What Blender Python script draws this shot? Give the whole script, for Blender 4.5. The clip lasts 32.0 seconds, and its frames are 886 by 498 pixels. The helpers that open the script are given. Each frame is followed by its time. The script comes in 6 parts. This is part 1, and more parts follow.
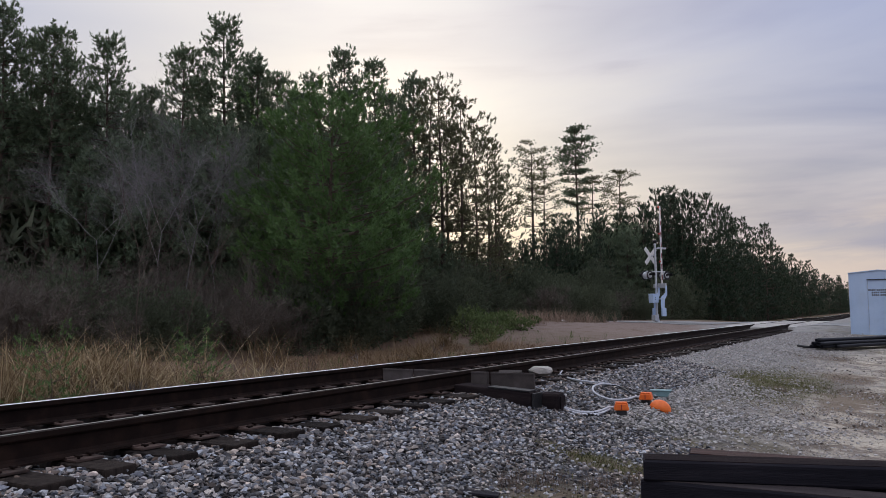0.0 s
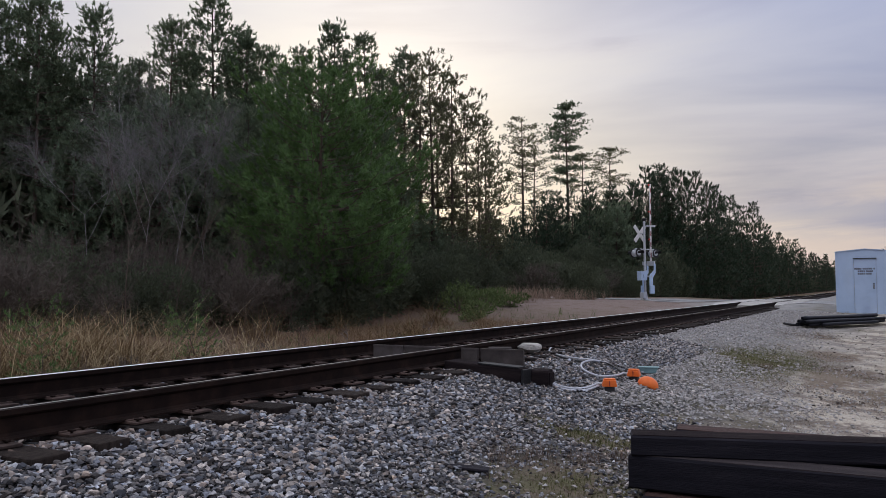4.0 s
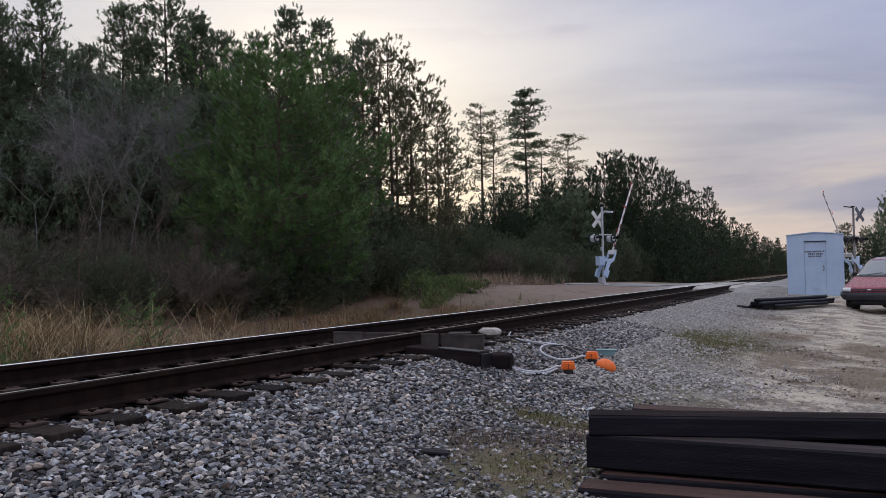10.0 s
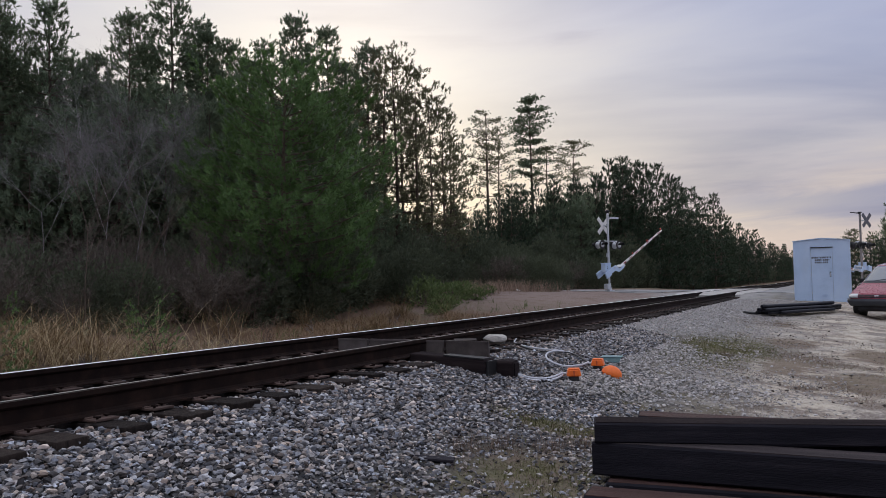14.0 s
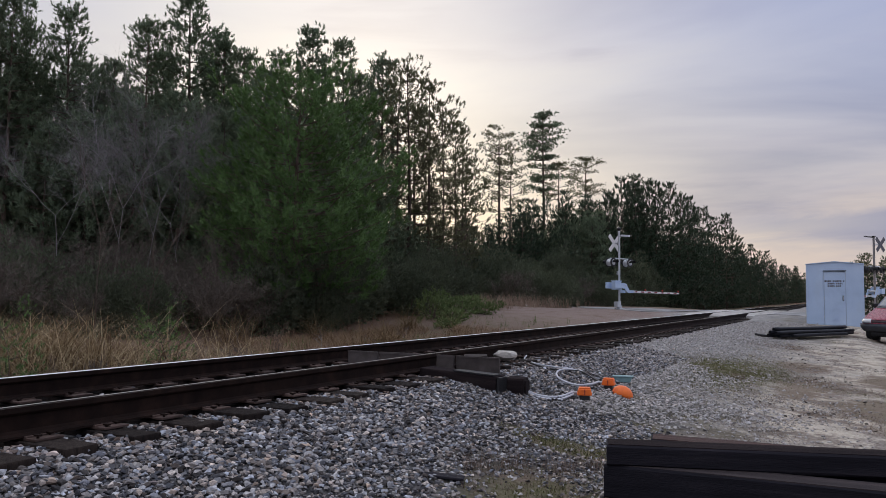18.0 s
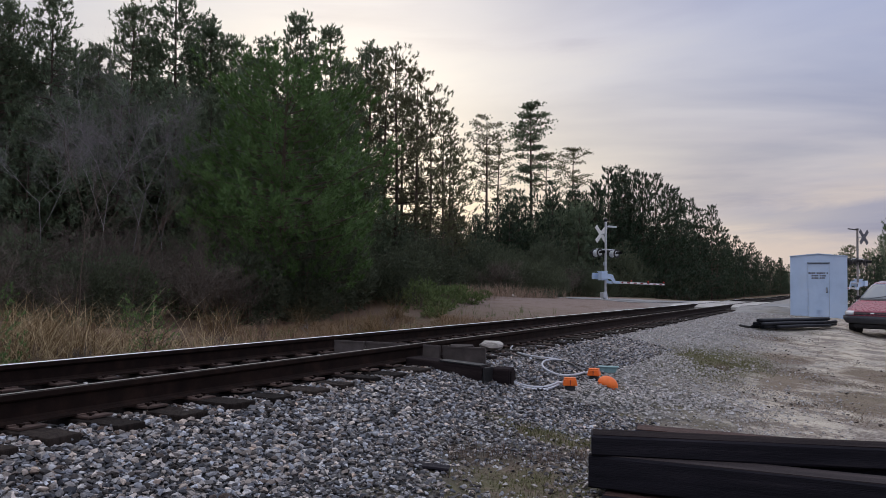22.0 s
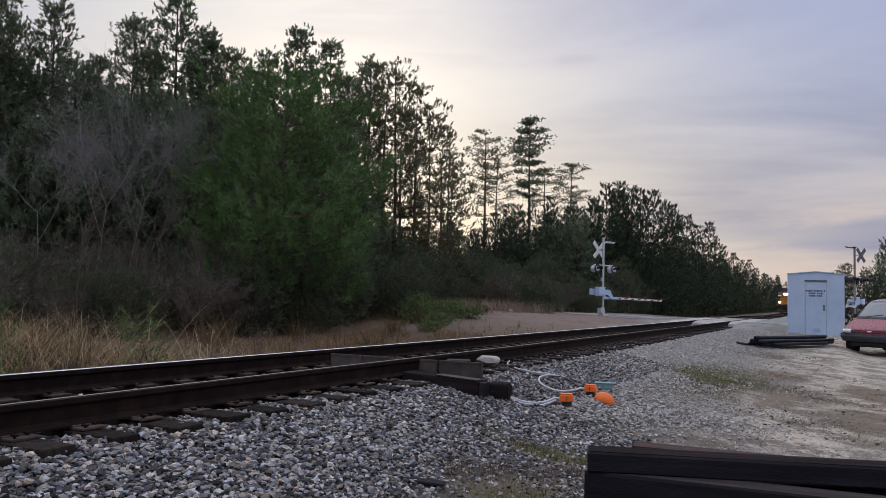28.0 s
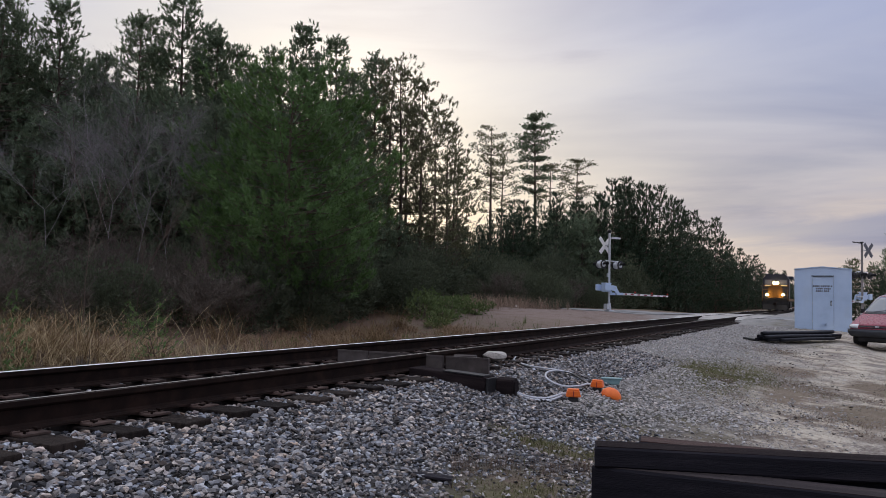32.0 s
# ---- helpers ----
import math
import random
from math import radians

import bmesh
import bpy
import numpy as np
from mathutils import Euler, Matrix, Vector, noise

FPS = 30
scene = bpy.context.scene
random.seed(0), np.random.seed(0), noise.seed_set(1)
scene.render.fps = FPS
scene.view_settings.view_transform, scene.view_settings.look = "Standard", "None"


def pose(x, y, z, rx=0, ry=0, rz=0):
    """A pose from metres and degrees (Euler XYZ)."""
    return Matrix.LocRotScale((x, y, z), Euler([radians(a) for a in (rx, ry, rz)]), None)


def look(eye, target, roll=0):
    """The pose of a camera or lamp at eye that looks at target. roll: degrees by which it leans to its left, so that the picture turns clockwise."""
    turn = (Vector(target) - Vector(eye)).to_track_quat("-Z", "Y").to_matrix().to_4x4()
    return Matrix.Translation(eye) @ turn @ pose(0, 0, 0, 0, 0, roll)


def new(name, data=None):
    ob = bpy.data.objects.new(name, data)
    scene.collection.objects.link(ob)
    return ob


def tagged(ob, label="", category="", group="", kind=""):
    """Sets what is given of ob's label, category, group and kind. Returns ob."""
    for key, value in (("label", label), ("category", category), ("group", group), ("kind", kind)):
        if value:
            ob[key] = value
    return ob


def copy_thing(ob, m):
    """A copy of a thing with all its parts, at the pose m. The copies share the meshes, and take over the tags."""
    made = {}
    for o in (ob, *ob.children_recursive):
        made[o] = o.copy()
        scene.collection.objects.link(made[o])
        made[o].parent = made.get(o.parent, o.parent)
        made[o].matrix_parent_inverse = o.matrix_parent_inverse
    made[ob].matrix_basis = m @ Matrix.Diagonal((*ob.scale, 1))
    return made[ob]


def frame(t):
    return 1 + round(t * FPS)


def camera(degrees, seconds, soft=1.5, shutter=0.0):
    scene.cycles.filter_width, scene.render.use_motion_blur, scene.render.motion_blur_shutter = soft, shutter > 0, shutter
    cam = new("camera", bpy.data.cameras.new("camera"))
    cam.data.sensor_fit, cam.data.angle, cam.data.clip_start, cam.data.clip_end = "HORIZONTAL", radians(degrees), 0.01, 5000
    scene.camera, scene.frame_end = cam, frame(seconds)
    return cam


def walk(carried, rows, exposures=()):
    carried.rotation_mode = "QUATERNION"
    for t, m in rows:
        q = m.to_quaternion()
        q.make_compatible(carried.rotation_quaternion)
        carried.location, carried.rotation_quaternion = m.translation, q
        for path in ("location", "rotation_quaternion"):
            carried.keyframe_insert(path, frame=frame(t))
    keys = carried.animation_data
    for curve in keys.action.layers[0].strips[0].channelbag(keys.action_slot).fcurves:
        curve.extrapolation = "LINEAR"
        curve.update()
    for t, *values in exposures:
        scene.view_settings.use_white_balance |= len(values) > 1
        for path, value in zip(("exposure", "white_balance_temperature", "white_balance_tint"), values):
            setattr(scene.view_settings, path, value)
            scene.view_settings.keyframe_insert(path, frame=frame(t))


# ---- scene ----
cam = camera(58.45, 32.0, soft=0.6)
PATH = [
    (0, pose(0.034, 0.001, 0.661, 94.596, 0.549, 30.206)),
    (0.5, pose(0.008, 0.022, 0.671, 94.218, 0.551, 30.169)),
    (1, pose(0.027, -0.017, 0.671, 94.166, 0.480, 29.835)),
    (1.5, pose(0.035, -0.021, 0.668, 93.923, 0.485, 29.654)),
    (2, pose(0.027, -0.006, 0.659, 93.477, 0.904, 29.866)),
    (2.5, pose(0.040, -0.013, 0.646, 93.362, 0.959, 29.453)),
    (4.5, pose(0.033, -0.027, 0.670, 92.658, 0.228, 29.470)),
    (5, pose(0.042, -0.021, 0.649, 92.473, 0.557, 28.794)),
    (5.5, pose(0.033, -0.016, 0.664, 92.808, -0.171, 27.951)),
    (6, pose(0.031, -0.010, 0.663, 93.258, 0.067, 28.577)),
    (6.5, pose(0.039, -0.017, 0.672, 93.392, -0.148, 28.334)),
    (7, pose(0.044, -0.012, 0.655, 93.164, 0.136, 28.028)),
    (7.5, pose(0.035, -0.014, 0.663, 93.357, 0.411, 27.698)),
    (8, pose(0.047, -0.025, 0.674, 91.372, 0.393, 27.441)),
    (8.5, pose(0.058, -0.033, 0.635, 91.371, 0.892, 28.558)),
    (9, pose(0.041, -0.026, 0.647, 92.081, 0.984, 27.772)),
    (9.5, pose(0.074, -0.027, 0.639, 91.958, 1.116, 28.268)),
    (10, pose(0.044, -0.018, 0.646, 91.947, 0.949, 26.591)),
    (10.5, pose(0.034, -0.012, 0.644, 91.854, 0.950, 26.564)),
    (11, pose(0.051, -0.032, 0.645, 92.285, 0.073, 26.692)),
    (11.5, pose(0.067, -0.026, 0.616, 92.969, -0.003, 26.345)),
    (12, pose(0.029, -0.000, 0.667, 93.257, -0.768, 27.986)),
    (12.5, pose(0.037, -0.011, 0.653, 92.693, -0.565, 27.368)),
    (13, pose(0.024, -0.016, 0.657, 92.574, -0.209, 28.426)),
    (13.5, pose(0.021, -0.013, 0.654, 92.260, 0.470, 27.379)),
    (14, pose(0.047, -0.014, 0.646, 92.441, 1.040, 26.991)),
    (14.5, pose(0.043, -0.016, 0.653, 93.089, 0.420, 27.283)),
    (15, pose(0.040, -0.008, 0.650, 93.060, 0.364, 28.348)),
    (15.5, pose(0.036, -0.015, 0.651, 93.499, -0.063, 28.007)),
    (17.5, pose(0.006, -0.009, 0.665, 93.460, -0.271, 28.192)),
    (18, pose(0.001, -0.004, 0.666, 93.370, -0.508, 27.622)),
    (18.5, pose(0.010, -0.004, 0.666, 93.745, -0.256, 27.718)),
    (19, pose(0.008, -0.002, 0.664, 93.693, -0.750, 27.045)),
    (19.5, pose(0.002, -0.004, 0.667, 93.157, -1.008, 27.032)),
    (20, pose(0.007, -0.012, 0.668, 92.803, -0.781, 26.771)),
    (20.5, pose(-0.013, 0.042, 0.675, 92.435, -0.926, 26.916)),
    (21, pose(-0.004, 0.005, 0.660, 92.428, -1.046, 26.553)),
    (21.5, pose(-0.002, 0.003, 0.661, 92.722, -0.929, 26.681)),
    (22, pose(0.000, 0.003, 0.671, 92.632, -0.830, 26.674)),
    (22.5, pose(-0.001, 0.002, 0.664, 92.417, -1.009, 26.603)),
    (23, pose(0.000, -0.000, 0.665, 92.647, -1.163, 27.014)),
    (23.5, pose(0.002, -0.001, 0.662, 92.860, -1.147, 26.711)),
    (24, pose(-0.003, -0.000, 0.671, 92.940, -1.194, 26.572)),
    (24.5, pose(-0.001, 0.001, 0.667, 92.878, -1.345, 26.587)),
    (25, pose(0.003, 0.000, 0.671, 92.766, -1.331, 26.532)),
    (25.5, pose(0.001, -0.006, 0.670, 92.748, -1.234, 26.511)),
    (27.5, pose(0.018, -0.012, 0.666, 93.207, -1.316, 25.891)),
    (28, pose(0.003, -0.001, 0.673, 93.656, -1.376, 26.487)),
    (28.5, pose(0.003, 0.006, 0.672, 93.810, -1.060, 26.207)),
    (29, pose(0.001, 0.003, 0.675, 93.540, -1.086, 26.199)),
    (29.5, pose(0.004, -0.001, 0.672, 93.224, -0.851, 26.548)),
    (30, pose(0.019, -0.023, 0.670, 93.013, -0.929, 26.741)),
    (30.5, pose(0.010, -0.015, 0.663, 93.142, -0.970, 27.059)),
    (31, pose(0.003, -0.012, 0.671, 93.237, -1.292, 27.024)),
    (31.5, pose(0.009, -0.017, 0.668, 93.306, -1.381, 26.865)),
    (32, pose(-0.001, -0.007, 0.668, 93.373, -1.255, 26.910)),
]
walk(cam, PATH)

# ---- world, sun, exposure ----
SUN_HEAD, SUN_ELEV = 34.0, 13.0   # degrees left of the track's heading, degrees above the horizon
scene.view_settings.exposure = 0.0


def sun_way(head, elev):
    h, e = radians(head), radians(elev)
    return Vector((-math.sin(h) * math.cos(e), math.cos(h) * math.cos(e), math.sin(e)))


def ramp(nt, stops, fac=None, mode="LINEAR"):
    n = nt.nodes.new("ShaderNodeValToRGB")
    n.color_ramp.interpolation = mode
    el = n.color_ramp.elements
    while len(el) < len(stops):
        el.new(0.5)
    for e, (p, c) in zip(el, stops):
        e.position = p
        e.color = (*c, 1) if len(c) == 3 else c
    if fac is not None:
        nt.links.new(fac, n.inputs[0])
    return n.outputs[0]


def mathn(nt, op, a, b=None, clamp=False):
    n = nt.nodes.new("ShaderNodeMath")
    n.operation, n.use_clamp = op, clamp
    for i, v in enumerate((a, b)):
        if v is None:
            continue
        if isinstance(v, (int, float)):
            n.inputs[i].default_value = v
        else:
            nt.links.new(v, n.inputs[i])
    return n.outputs[0]


def mix(nt, fac, a, b, how="MIX"):
    n = nt.nodes.new("ShaderNodeMix")
    n.data_type, n.blend_type = "RGBA", how
    for i, v in ((0, fac), (6, a), (7, b)):
        if isinstance(v, (int, float)):
            n.inputs[i].default_value = v
        elif isinstance(v, (tuple, list)):
            n.inputs[i].default_value = (*v, 1)[:4]
        else:
            nt.links.new(v, n.inputs[i])
    return n.outputs[2]


def noise_tex(nt, vec, scale, detail=4.0, rough=0.55, dist=0.0):
    n = nt.nodes.new("ShaderNodeTexNoise")
    n.inputs["Scale"].default_value, n.inputs["Detail"].default_value = scale, detail
    n.inputs["Roughness"].default_value, n.inputs["Distortion"].default_value = rough, dist
    if vec is not None:
        nt.links.new(vec, n.inputs["Vector"])
    return n.outputs["Fac"]


def scaled(nt, vec, s, r=(0, 0, 0), loc=(0, 0, 0)):
    n = nt.nodes.new("ShaderNodeMapping")
    n.inputs["Scale"].default_value, n.inputs["Rotation"].default_value, n.inputs["Location"].default_value = s, r, loc
    nt.links.new(vec, n.inputs["Vector"])
    return n.outputs[0]


def build_world():
    w = bpy.data.worlds.new("dusk_sky")
    w.use_nodes = True
    scene.world = w
    nt = w.node_tree
    nt.nodes.clear()
    out, bg = nt.nodes.new("ShaderNodeOutputWorld"), nt.nodes.new("ShaderNodeBackground")
    nt.links.new(bg.outputs[0], out.inputs[0])
    tc = nt.nodes.new("ShaderNodeTexCoord").outputs["Generated"]
    sky = nt.nodes.new("ShaderNodeTexSky")
    sky.sky_type, sky.sun_disc = "NISHITA", False
    sky.sun_elevation, sky.sun_rotation = radians(SUN_ELEV), radians(-SUN_HEAD)
    clear = mix(nt, 1.0, sky.outputs[0], (0.055, 0.055, 0.055), "MULTIPLY")
    sep = nt.nodes.new("ShaderNodeSeparateXYZ")
    nt.links.new(tc, sep.inputs[0])
    up = mathn(nt, "MAXIMUM", sep.outputs[2], 0.0)
    base = ramp(nt, [(0.0, (0.49, 0.425, 0.48)), (0.08, (0.508, 0.460, 0.50)), (0.16, (0.48, 0.467, 0.55)), (0.24, (0.405, 0.44, 0.61)), (0.33, (0.355, 0.412, 0.64)), (0.55, (0.86, 0.88, 1.0)), (1.0, (1.36, 1.42, 1.62))], up)
    # layered cloud: flat streaks, projected on a high sheet
    flat = nt.nodes.new("ShaderNodeCombineXYZ")
    den = mathn(nt, "ADD", up, 0.12)
    nt.links.new(mathn(nt, "DIVIDE", sep.outputs[0], den), flat.inputs[0])
    nt.links.new(mathn(nt, "DIVIDE", sep.outputs[1], den), flat.inputs[1])
    streak = noise_tex(nt, scaled(nt, flat.outputs[0], (0.6, 1.0, 1.0), (0, 0, radians(25))), 0.62, 6.0, 0.5, 0.9)
    shade = ramp(nt, [(0.36, (0.66, 0.71, 0.85)), (0.49, (0.96, 0.965, 1.0)), (0.61, (1.15, 1.10, 1.02))], streak)
    cloud = mix(nt, 1.0, base, shade, "MULTIPLY")
    # flat bars of darker cloud low in the sky
    low = nt.nodes.new("ShaderNodeCombineXYZ")
    nt.links.new(sep.outputs[0], low.inputs[0])
    nt.links.new(sep.outputs[1], low.inputs[1])
    nt.links.new(mathn(nt, "MULTIPLY", sep.outputs[2], 7.0), low.inputs[2])
    bars = noise_tex(nt, low.outputs[0], 2.1, 7.0, 0.52, 0.3)
    bars = ramp(nt, [(0.50, (1.03, 1.03, 1.01)), (0.60, (0.96, 0.96, 0.98)), (0.72, (0.64, 0.68, 0.82))], bars)
    cloud = mix(nt, 1.0, cloud, bars, "MULTIPLY")
    # a ragged blue-grey cloud bank above the end of the line
    ragged = mathn(nt, "MULTIPLY", mathn(nt, "SUBTRACT", noise_tex(nt, low.outputs[0], 4.3, 7.0, 0.6, 0.5), 0.5), 0.09)
    tier = ramp(nt, [(0.058, (0, 0, 0)), (0.078, (0.9, 0.9, 0.9)), (0.096, (1, 1, 1)), (0.116, (0, 0, 0))], mathn(nt, "ADD", up, ragged))
    reach = ramp(nt, [(0.31, (0, 0, 0)), (0.42, (1, 1, 1)), (0.80, (1, 1, 1)), (0.95, (0, 0, 0))], mathn(nt, "ADD", sep.outputs[0], 0.5))
    cloud = mix(nt, mathn(nt, "MULTIPLY", tier, reach), cloud, mix(nt, 1.0, cloud, (0.62, 0.70, 0.90), "MULTIPLY"))
    # the veiled sun
    dot = nt.nodes.new("ShaderNodeVectorMath")
    dot.operation = "DOT_PRODUCT"
    nt.links.new(tc, dot.inputs[0])
    dot.inputs[1].default_value = sun_way(SUN_HEAD, SUN_ELEV)
    near = mathn(nt, "MAXIMUM", dot.outputs["Value"], 0.0)
    wide, tight = mathn(nt, "POWER", near, 10.0), mathn(nt, "POWER", near, 60.0)
    g1 = mix(nt, wide, (0, 0, 0), (0.45, 0.36, 0.138))
    g2 = mix(nt, tight, (0, 0, 0), (0.20, 0.18, 0.13))
    total = mix(nt, 1.0, mix(nt, 1.0, mix(nt, 0.9, clear, cloud), g1, "ADD"), g2, "ADD")
    nt.links.new(total, bg.inputs[0])
    bg.inputs[1].default_value = 1.0
    sun = new("sun", bpy.data.lights.new("sun", "SUN"))
    sun.data.energy, sun.data.angle, sun.data.color = 0.6, radians(14), (1.0, 0.86, 0.70)
    sun.matrix_world = look(sun_way(SUN_HEAD, SUN_ELEV) * 200, (0, 0, 0))


build_world()

# ---- materials ----
MATS = {}


def material(name, colors, scale=3.0, rough=0.8, metal=0.0, bump=0.3, bump_scale=40.0, depth=0.01, stretch=(1, 1, 1), per_piece=0.0, stain=None, spec=0.4, through_light=0.0):
    """Two-scale procedural surface: a ramp over coarse noise, fine grain in colour and relief, and some change from piece to piece."""
    m = bpy.data.materials.new(name)
    m.use_nodes = True
    nt = m.node_tree
    b = nt.nodes["Principled BSDF"]
    tc = nt.nodes.new("ShaderNodeTexCoord").outputs["Object"]
    vec = scaled(nt, tc, stretch)
    info = nt.nodes.new("ShaderNodeObjectInfo").outputs["Random"]
    coarse, fine = noise_tex(nt, vec, scale, 5.0, 0.6), noise_tex(nt, vec, bump_scale, 3.0, 0.6)
    f = mathn(nt, "ADD", mathn(nt, "MULTIPLY", coarse, 0.75), mathn(nt, "MULTIPLY", fine, 0.25))
    if per_piece:
        f = mathn(nt, "ADD", f, mathn(nt, "MULTIPLY", mathn(nt, "SUBTRACT", info, 0.5), per_piece))
    n = len(colors)
    col = ramp(nt, [(0.30 + 0.40 * i / max(1, n - 1), c) for i, c in enumerate(colors)], f)
    if stain:
        col = mix(nt, ramp(nt, [(0.52, (0, 0, 0)), (0.68, (1, 1, 1))], noise_tex(nt, vec, scale * 0.37, 6.0, 0.65, 0.4)), col, stain)
    nt.links.new(col, b.inputs["Base Color"])
    b.inputs["Metallic"].default_value = metal
    b.inputs["Specular IOR Level"].default_value = spec
    nt.links.new(ramp(nt, [(0.3, (max(0.05, rough - 0.12),) * 3), (0.7, (min(1.0, rough + 0.1),) * 3)], fine), b.inputs["Roughness"])
    if bump:
        bn = nt.nodes.new("ShaderNodeBump")
        bn.inputs["Strength"].default_value, bn.inputs["Distance"].default_value = bump, depth
        nt.links.new(fine, bn.inputs["Height"])
        nt.links.new(bn.outputs[0], b.inputs["Normal"])
    if through_light:
        tr = nt.nodes.new("ShaderNodeBsdfTranslucent")
        nt.links.new(col, tr.inputs[0])
        ms = nt.nodes.new("ShaderNodeMixShader")
        ms.inputs[0].default_value = through_light
        nt.links.new(b.outputs[0], ms.inputs[1])
        nt.links.new(tr.outputs[0], ms.inputs[2])
        nt.links.new(ms.outputs[0], nt.nodes["Material Output"].inputs[0])
    MATS[name] = m
    return m


def leafy(name, colors, trans=0.25, rough=0.7):
    """Needles, leaves and blades: colour changes from piece to piece and tree to tree."""
    m = bpy.data.materials.new(name)
    m.use_nodes = True
    nt = m.node_tree
    b = nt.nodes["Principled BSDF"]
    isl = nt.nodes.new("ShaderNodeNewGeometry").outputs["Random Per Island"]
    info = nt.nodes.new("ShaderNodeObjectInfo").outputs["Random"]
    tc = nt.nodes.new("ShaderNodeTexCoord").outputs["Object"]
    f = mathn(nt, "ADD", mathn(nt, "MULTIPLY", isl, 0.45), mathn(nt, "ADD", mathn(nt, "MULTIPLY", info, 0.2), mathn(nt, "MULTIPLY", noise_tex(nt, tc, 0.8, 3.0), 0.4)))
    col = ramp(nt, [(0.1 + 0.8 * i / max(1, len(colors) - 1), c) for i, c in enumerate(colors)], f)
    nt.links.new(col, b.inputs["Base Color"])
    b.inputs["Roughness"].default_value = rough
    b.inputs["Specular IOR Level"].default_value = 0.25
    tr = nt.nodes.new("ShaderNodeBsdfTranslucent")
    nt.links.new(col, tr.inputs[0])
    ms = nt.nodes.new("ShaderNodeMixShader")
    ms.inputs[0].default_value = trans
    nt.links.new(b.outputs[0], ms.inputs[1])
    nt.links.new(tr.outputs[0], ms.inputs[2])
    nt.links.new(ms.outputs[0], nt.nodes["Material Output"].inputs[0])
    MATS[name] = m
    return m


def glow(name, color, strength):
    m = bpy.data.materials.new(name)
    m.use_nodes = True
    b = m.node_tree.nodes["Principled BSDF"]
    b.inputs["Base Color"].default_value = (*color, 1)
    b.inputs["Emission Color"].default_value = (*color, 1)
    b.inputs["Emission Strength"].default_value = strength
    MATS[name] = m
    return m


def glassy(name, color, rough=0.05):
    m = bpy.data.materials.new(name)
    m.use_nodes = True
    b = m.node_tree.nodes["Principled BSDF"]
    b.inputs["Base Color"].default_value = (*color, 1)
    b.inputs["Roughness"].default_value = rough
    b.inputs["Specular IOR Level"].default_value = 0.9
    b.inputs["Coat Weight"].default_value = 0.5
    MATS[name] = m
    return m


def stone_material(name, dust, film=(0.50, 0.47, 0.44)):
    """Broken ballast: each stone its own grey, some tan or bluish, with a grainy face; dust pales it."""
    m = bpy.data.materials.new(name)
    m.use_nodes = True
    nt = m.node_tree
    b = nt.nodes["Principled BSDF"]
    geo = nt.nodes.new("ShaderNodeNewGeometry")
    isl, pos = geo.outputs["Random Per Island"], geo.outputs["Position"]
    tone = ramp(nt, [(0.0, (0.03, 0.029, 0.03)), (0.30, (0.12, 0.117, 0.118)), (0.65, (0.25, 0.243, 0.243)), (0.90, (0.42, 0.41, 0.40)), (1.0, (0.60, 0.58, 0.56))], isl)
    hue = ramp(nt, [(0.0, (1.16, 1.0, 0.88)), (0.4, (1.03, 1.0, 0.99)), (0.75, (0.96, 1.0, 1.08)), (0.93, (0.92, 1.0, 1.16)), (1.0, (1.26, 0.98, 0.78))], mathn(nt, "FRACT", mathn(nt, "MULTIPLY", isl, 17.3)))
    grain = ramp(nt, [(0.3, (0.62, 0.62, 0.62)), (0.7, (1.3, 1.3, 1.3))], noise_tex(nt, pos, 55, 4, 0.65))
    nt.links.new(mix(nt, dust, mix(nt, 1.0, mix(nt, 1.0, tone, hue, "MULTIPLY"), grain, "MULTIPLY"), film), b.inputs["Base Color"])
    b.inputs["Roughness"].default_value = 0.92
    b.inputs["Specular IOR Level"].default_value = 0.2
    return m


STONE, DUSTYSTONE = stone_material("ballast_stone", 0.0), stone_material("dusty_ballast_stone", 0.55)
RUSTSTONE = stone_material("rust_stained_ballast_stone", 0.6, (0.17, 0.115, 0.085))
RUST = material("rusty_rail_steel", [(0.008, 0.005, 0.0045), (0.017, 0.010, 0.008), (0.036, 0.020, 0.015)], 6, 0.8, 0.1, 0.35, 90, 0.003, spec=0.1)
# Worn heads: sky reflection coloured into the far one, left out of the near.
SKYHEAD = material("sky_paled_rail_head", [(0.80, 0.79, 0.78), (0.92, 0.91, 0.90)], 2, 0.5, 0.4, 0.05, 60, 0.001, (1, 0.1, 1))
DULLHEAD = material("dulled_near_rail_head", [(0.20, 0.175, 0.155), (0.33, 0.30, 0.27)], 2, 0.6, 0.3, 0.05, 60, 0.001, (1, 0.1, 1))
TIEWOOD = material("creosoted_tie_wood", [(0.008, 0.006, 0.006), (0.019, 0.014, 0.012), (0.048, 0.036, 0.030)], 3, 0.92, 0, 0.8, 30, 0.01, (7, 7, 0.7), 0.25, spec=0.15)
PLATE = material("rusty_tie_plate", [(0.030, 0.020, 0.016), (0.068, 0.044, 0.036), (0.12, 0.078, 0.064)], 12, 0.8, 0.2, 0.3, 70, 0.003, (1, 1, 1), 0.2)
BLACKTIMBER = material("black_creosote_timber", [(0.007, 0.007, 0.010), (0.015, 0.014, 0.019), (0.034, 0.030, 0.036)], 2.2, 0.8, 0, 0.5, 24, 0.008, (0.5, 8, 8), 0.15, spec=0.12)
TIMBERTOP = material("weathered_timber_top", [(0.030, 0.014, 0.011), (0.064, 0.030, 0.024), (0.11, 0.060, 0.048)], 2.0, 0.85, 0, 0.5, 24, 0.008, (0.5, 8, 8), 0.2)
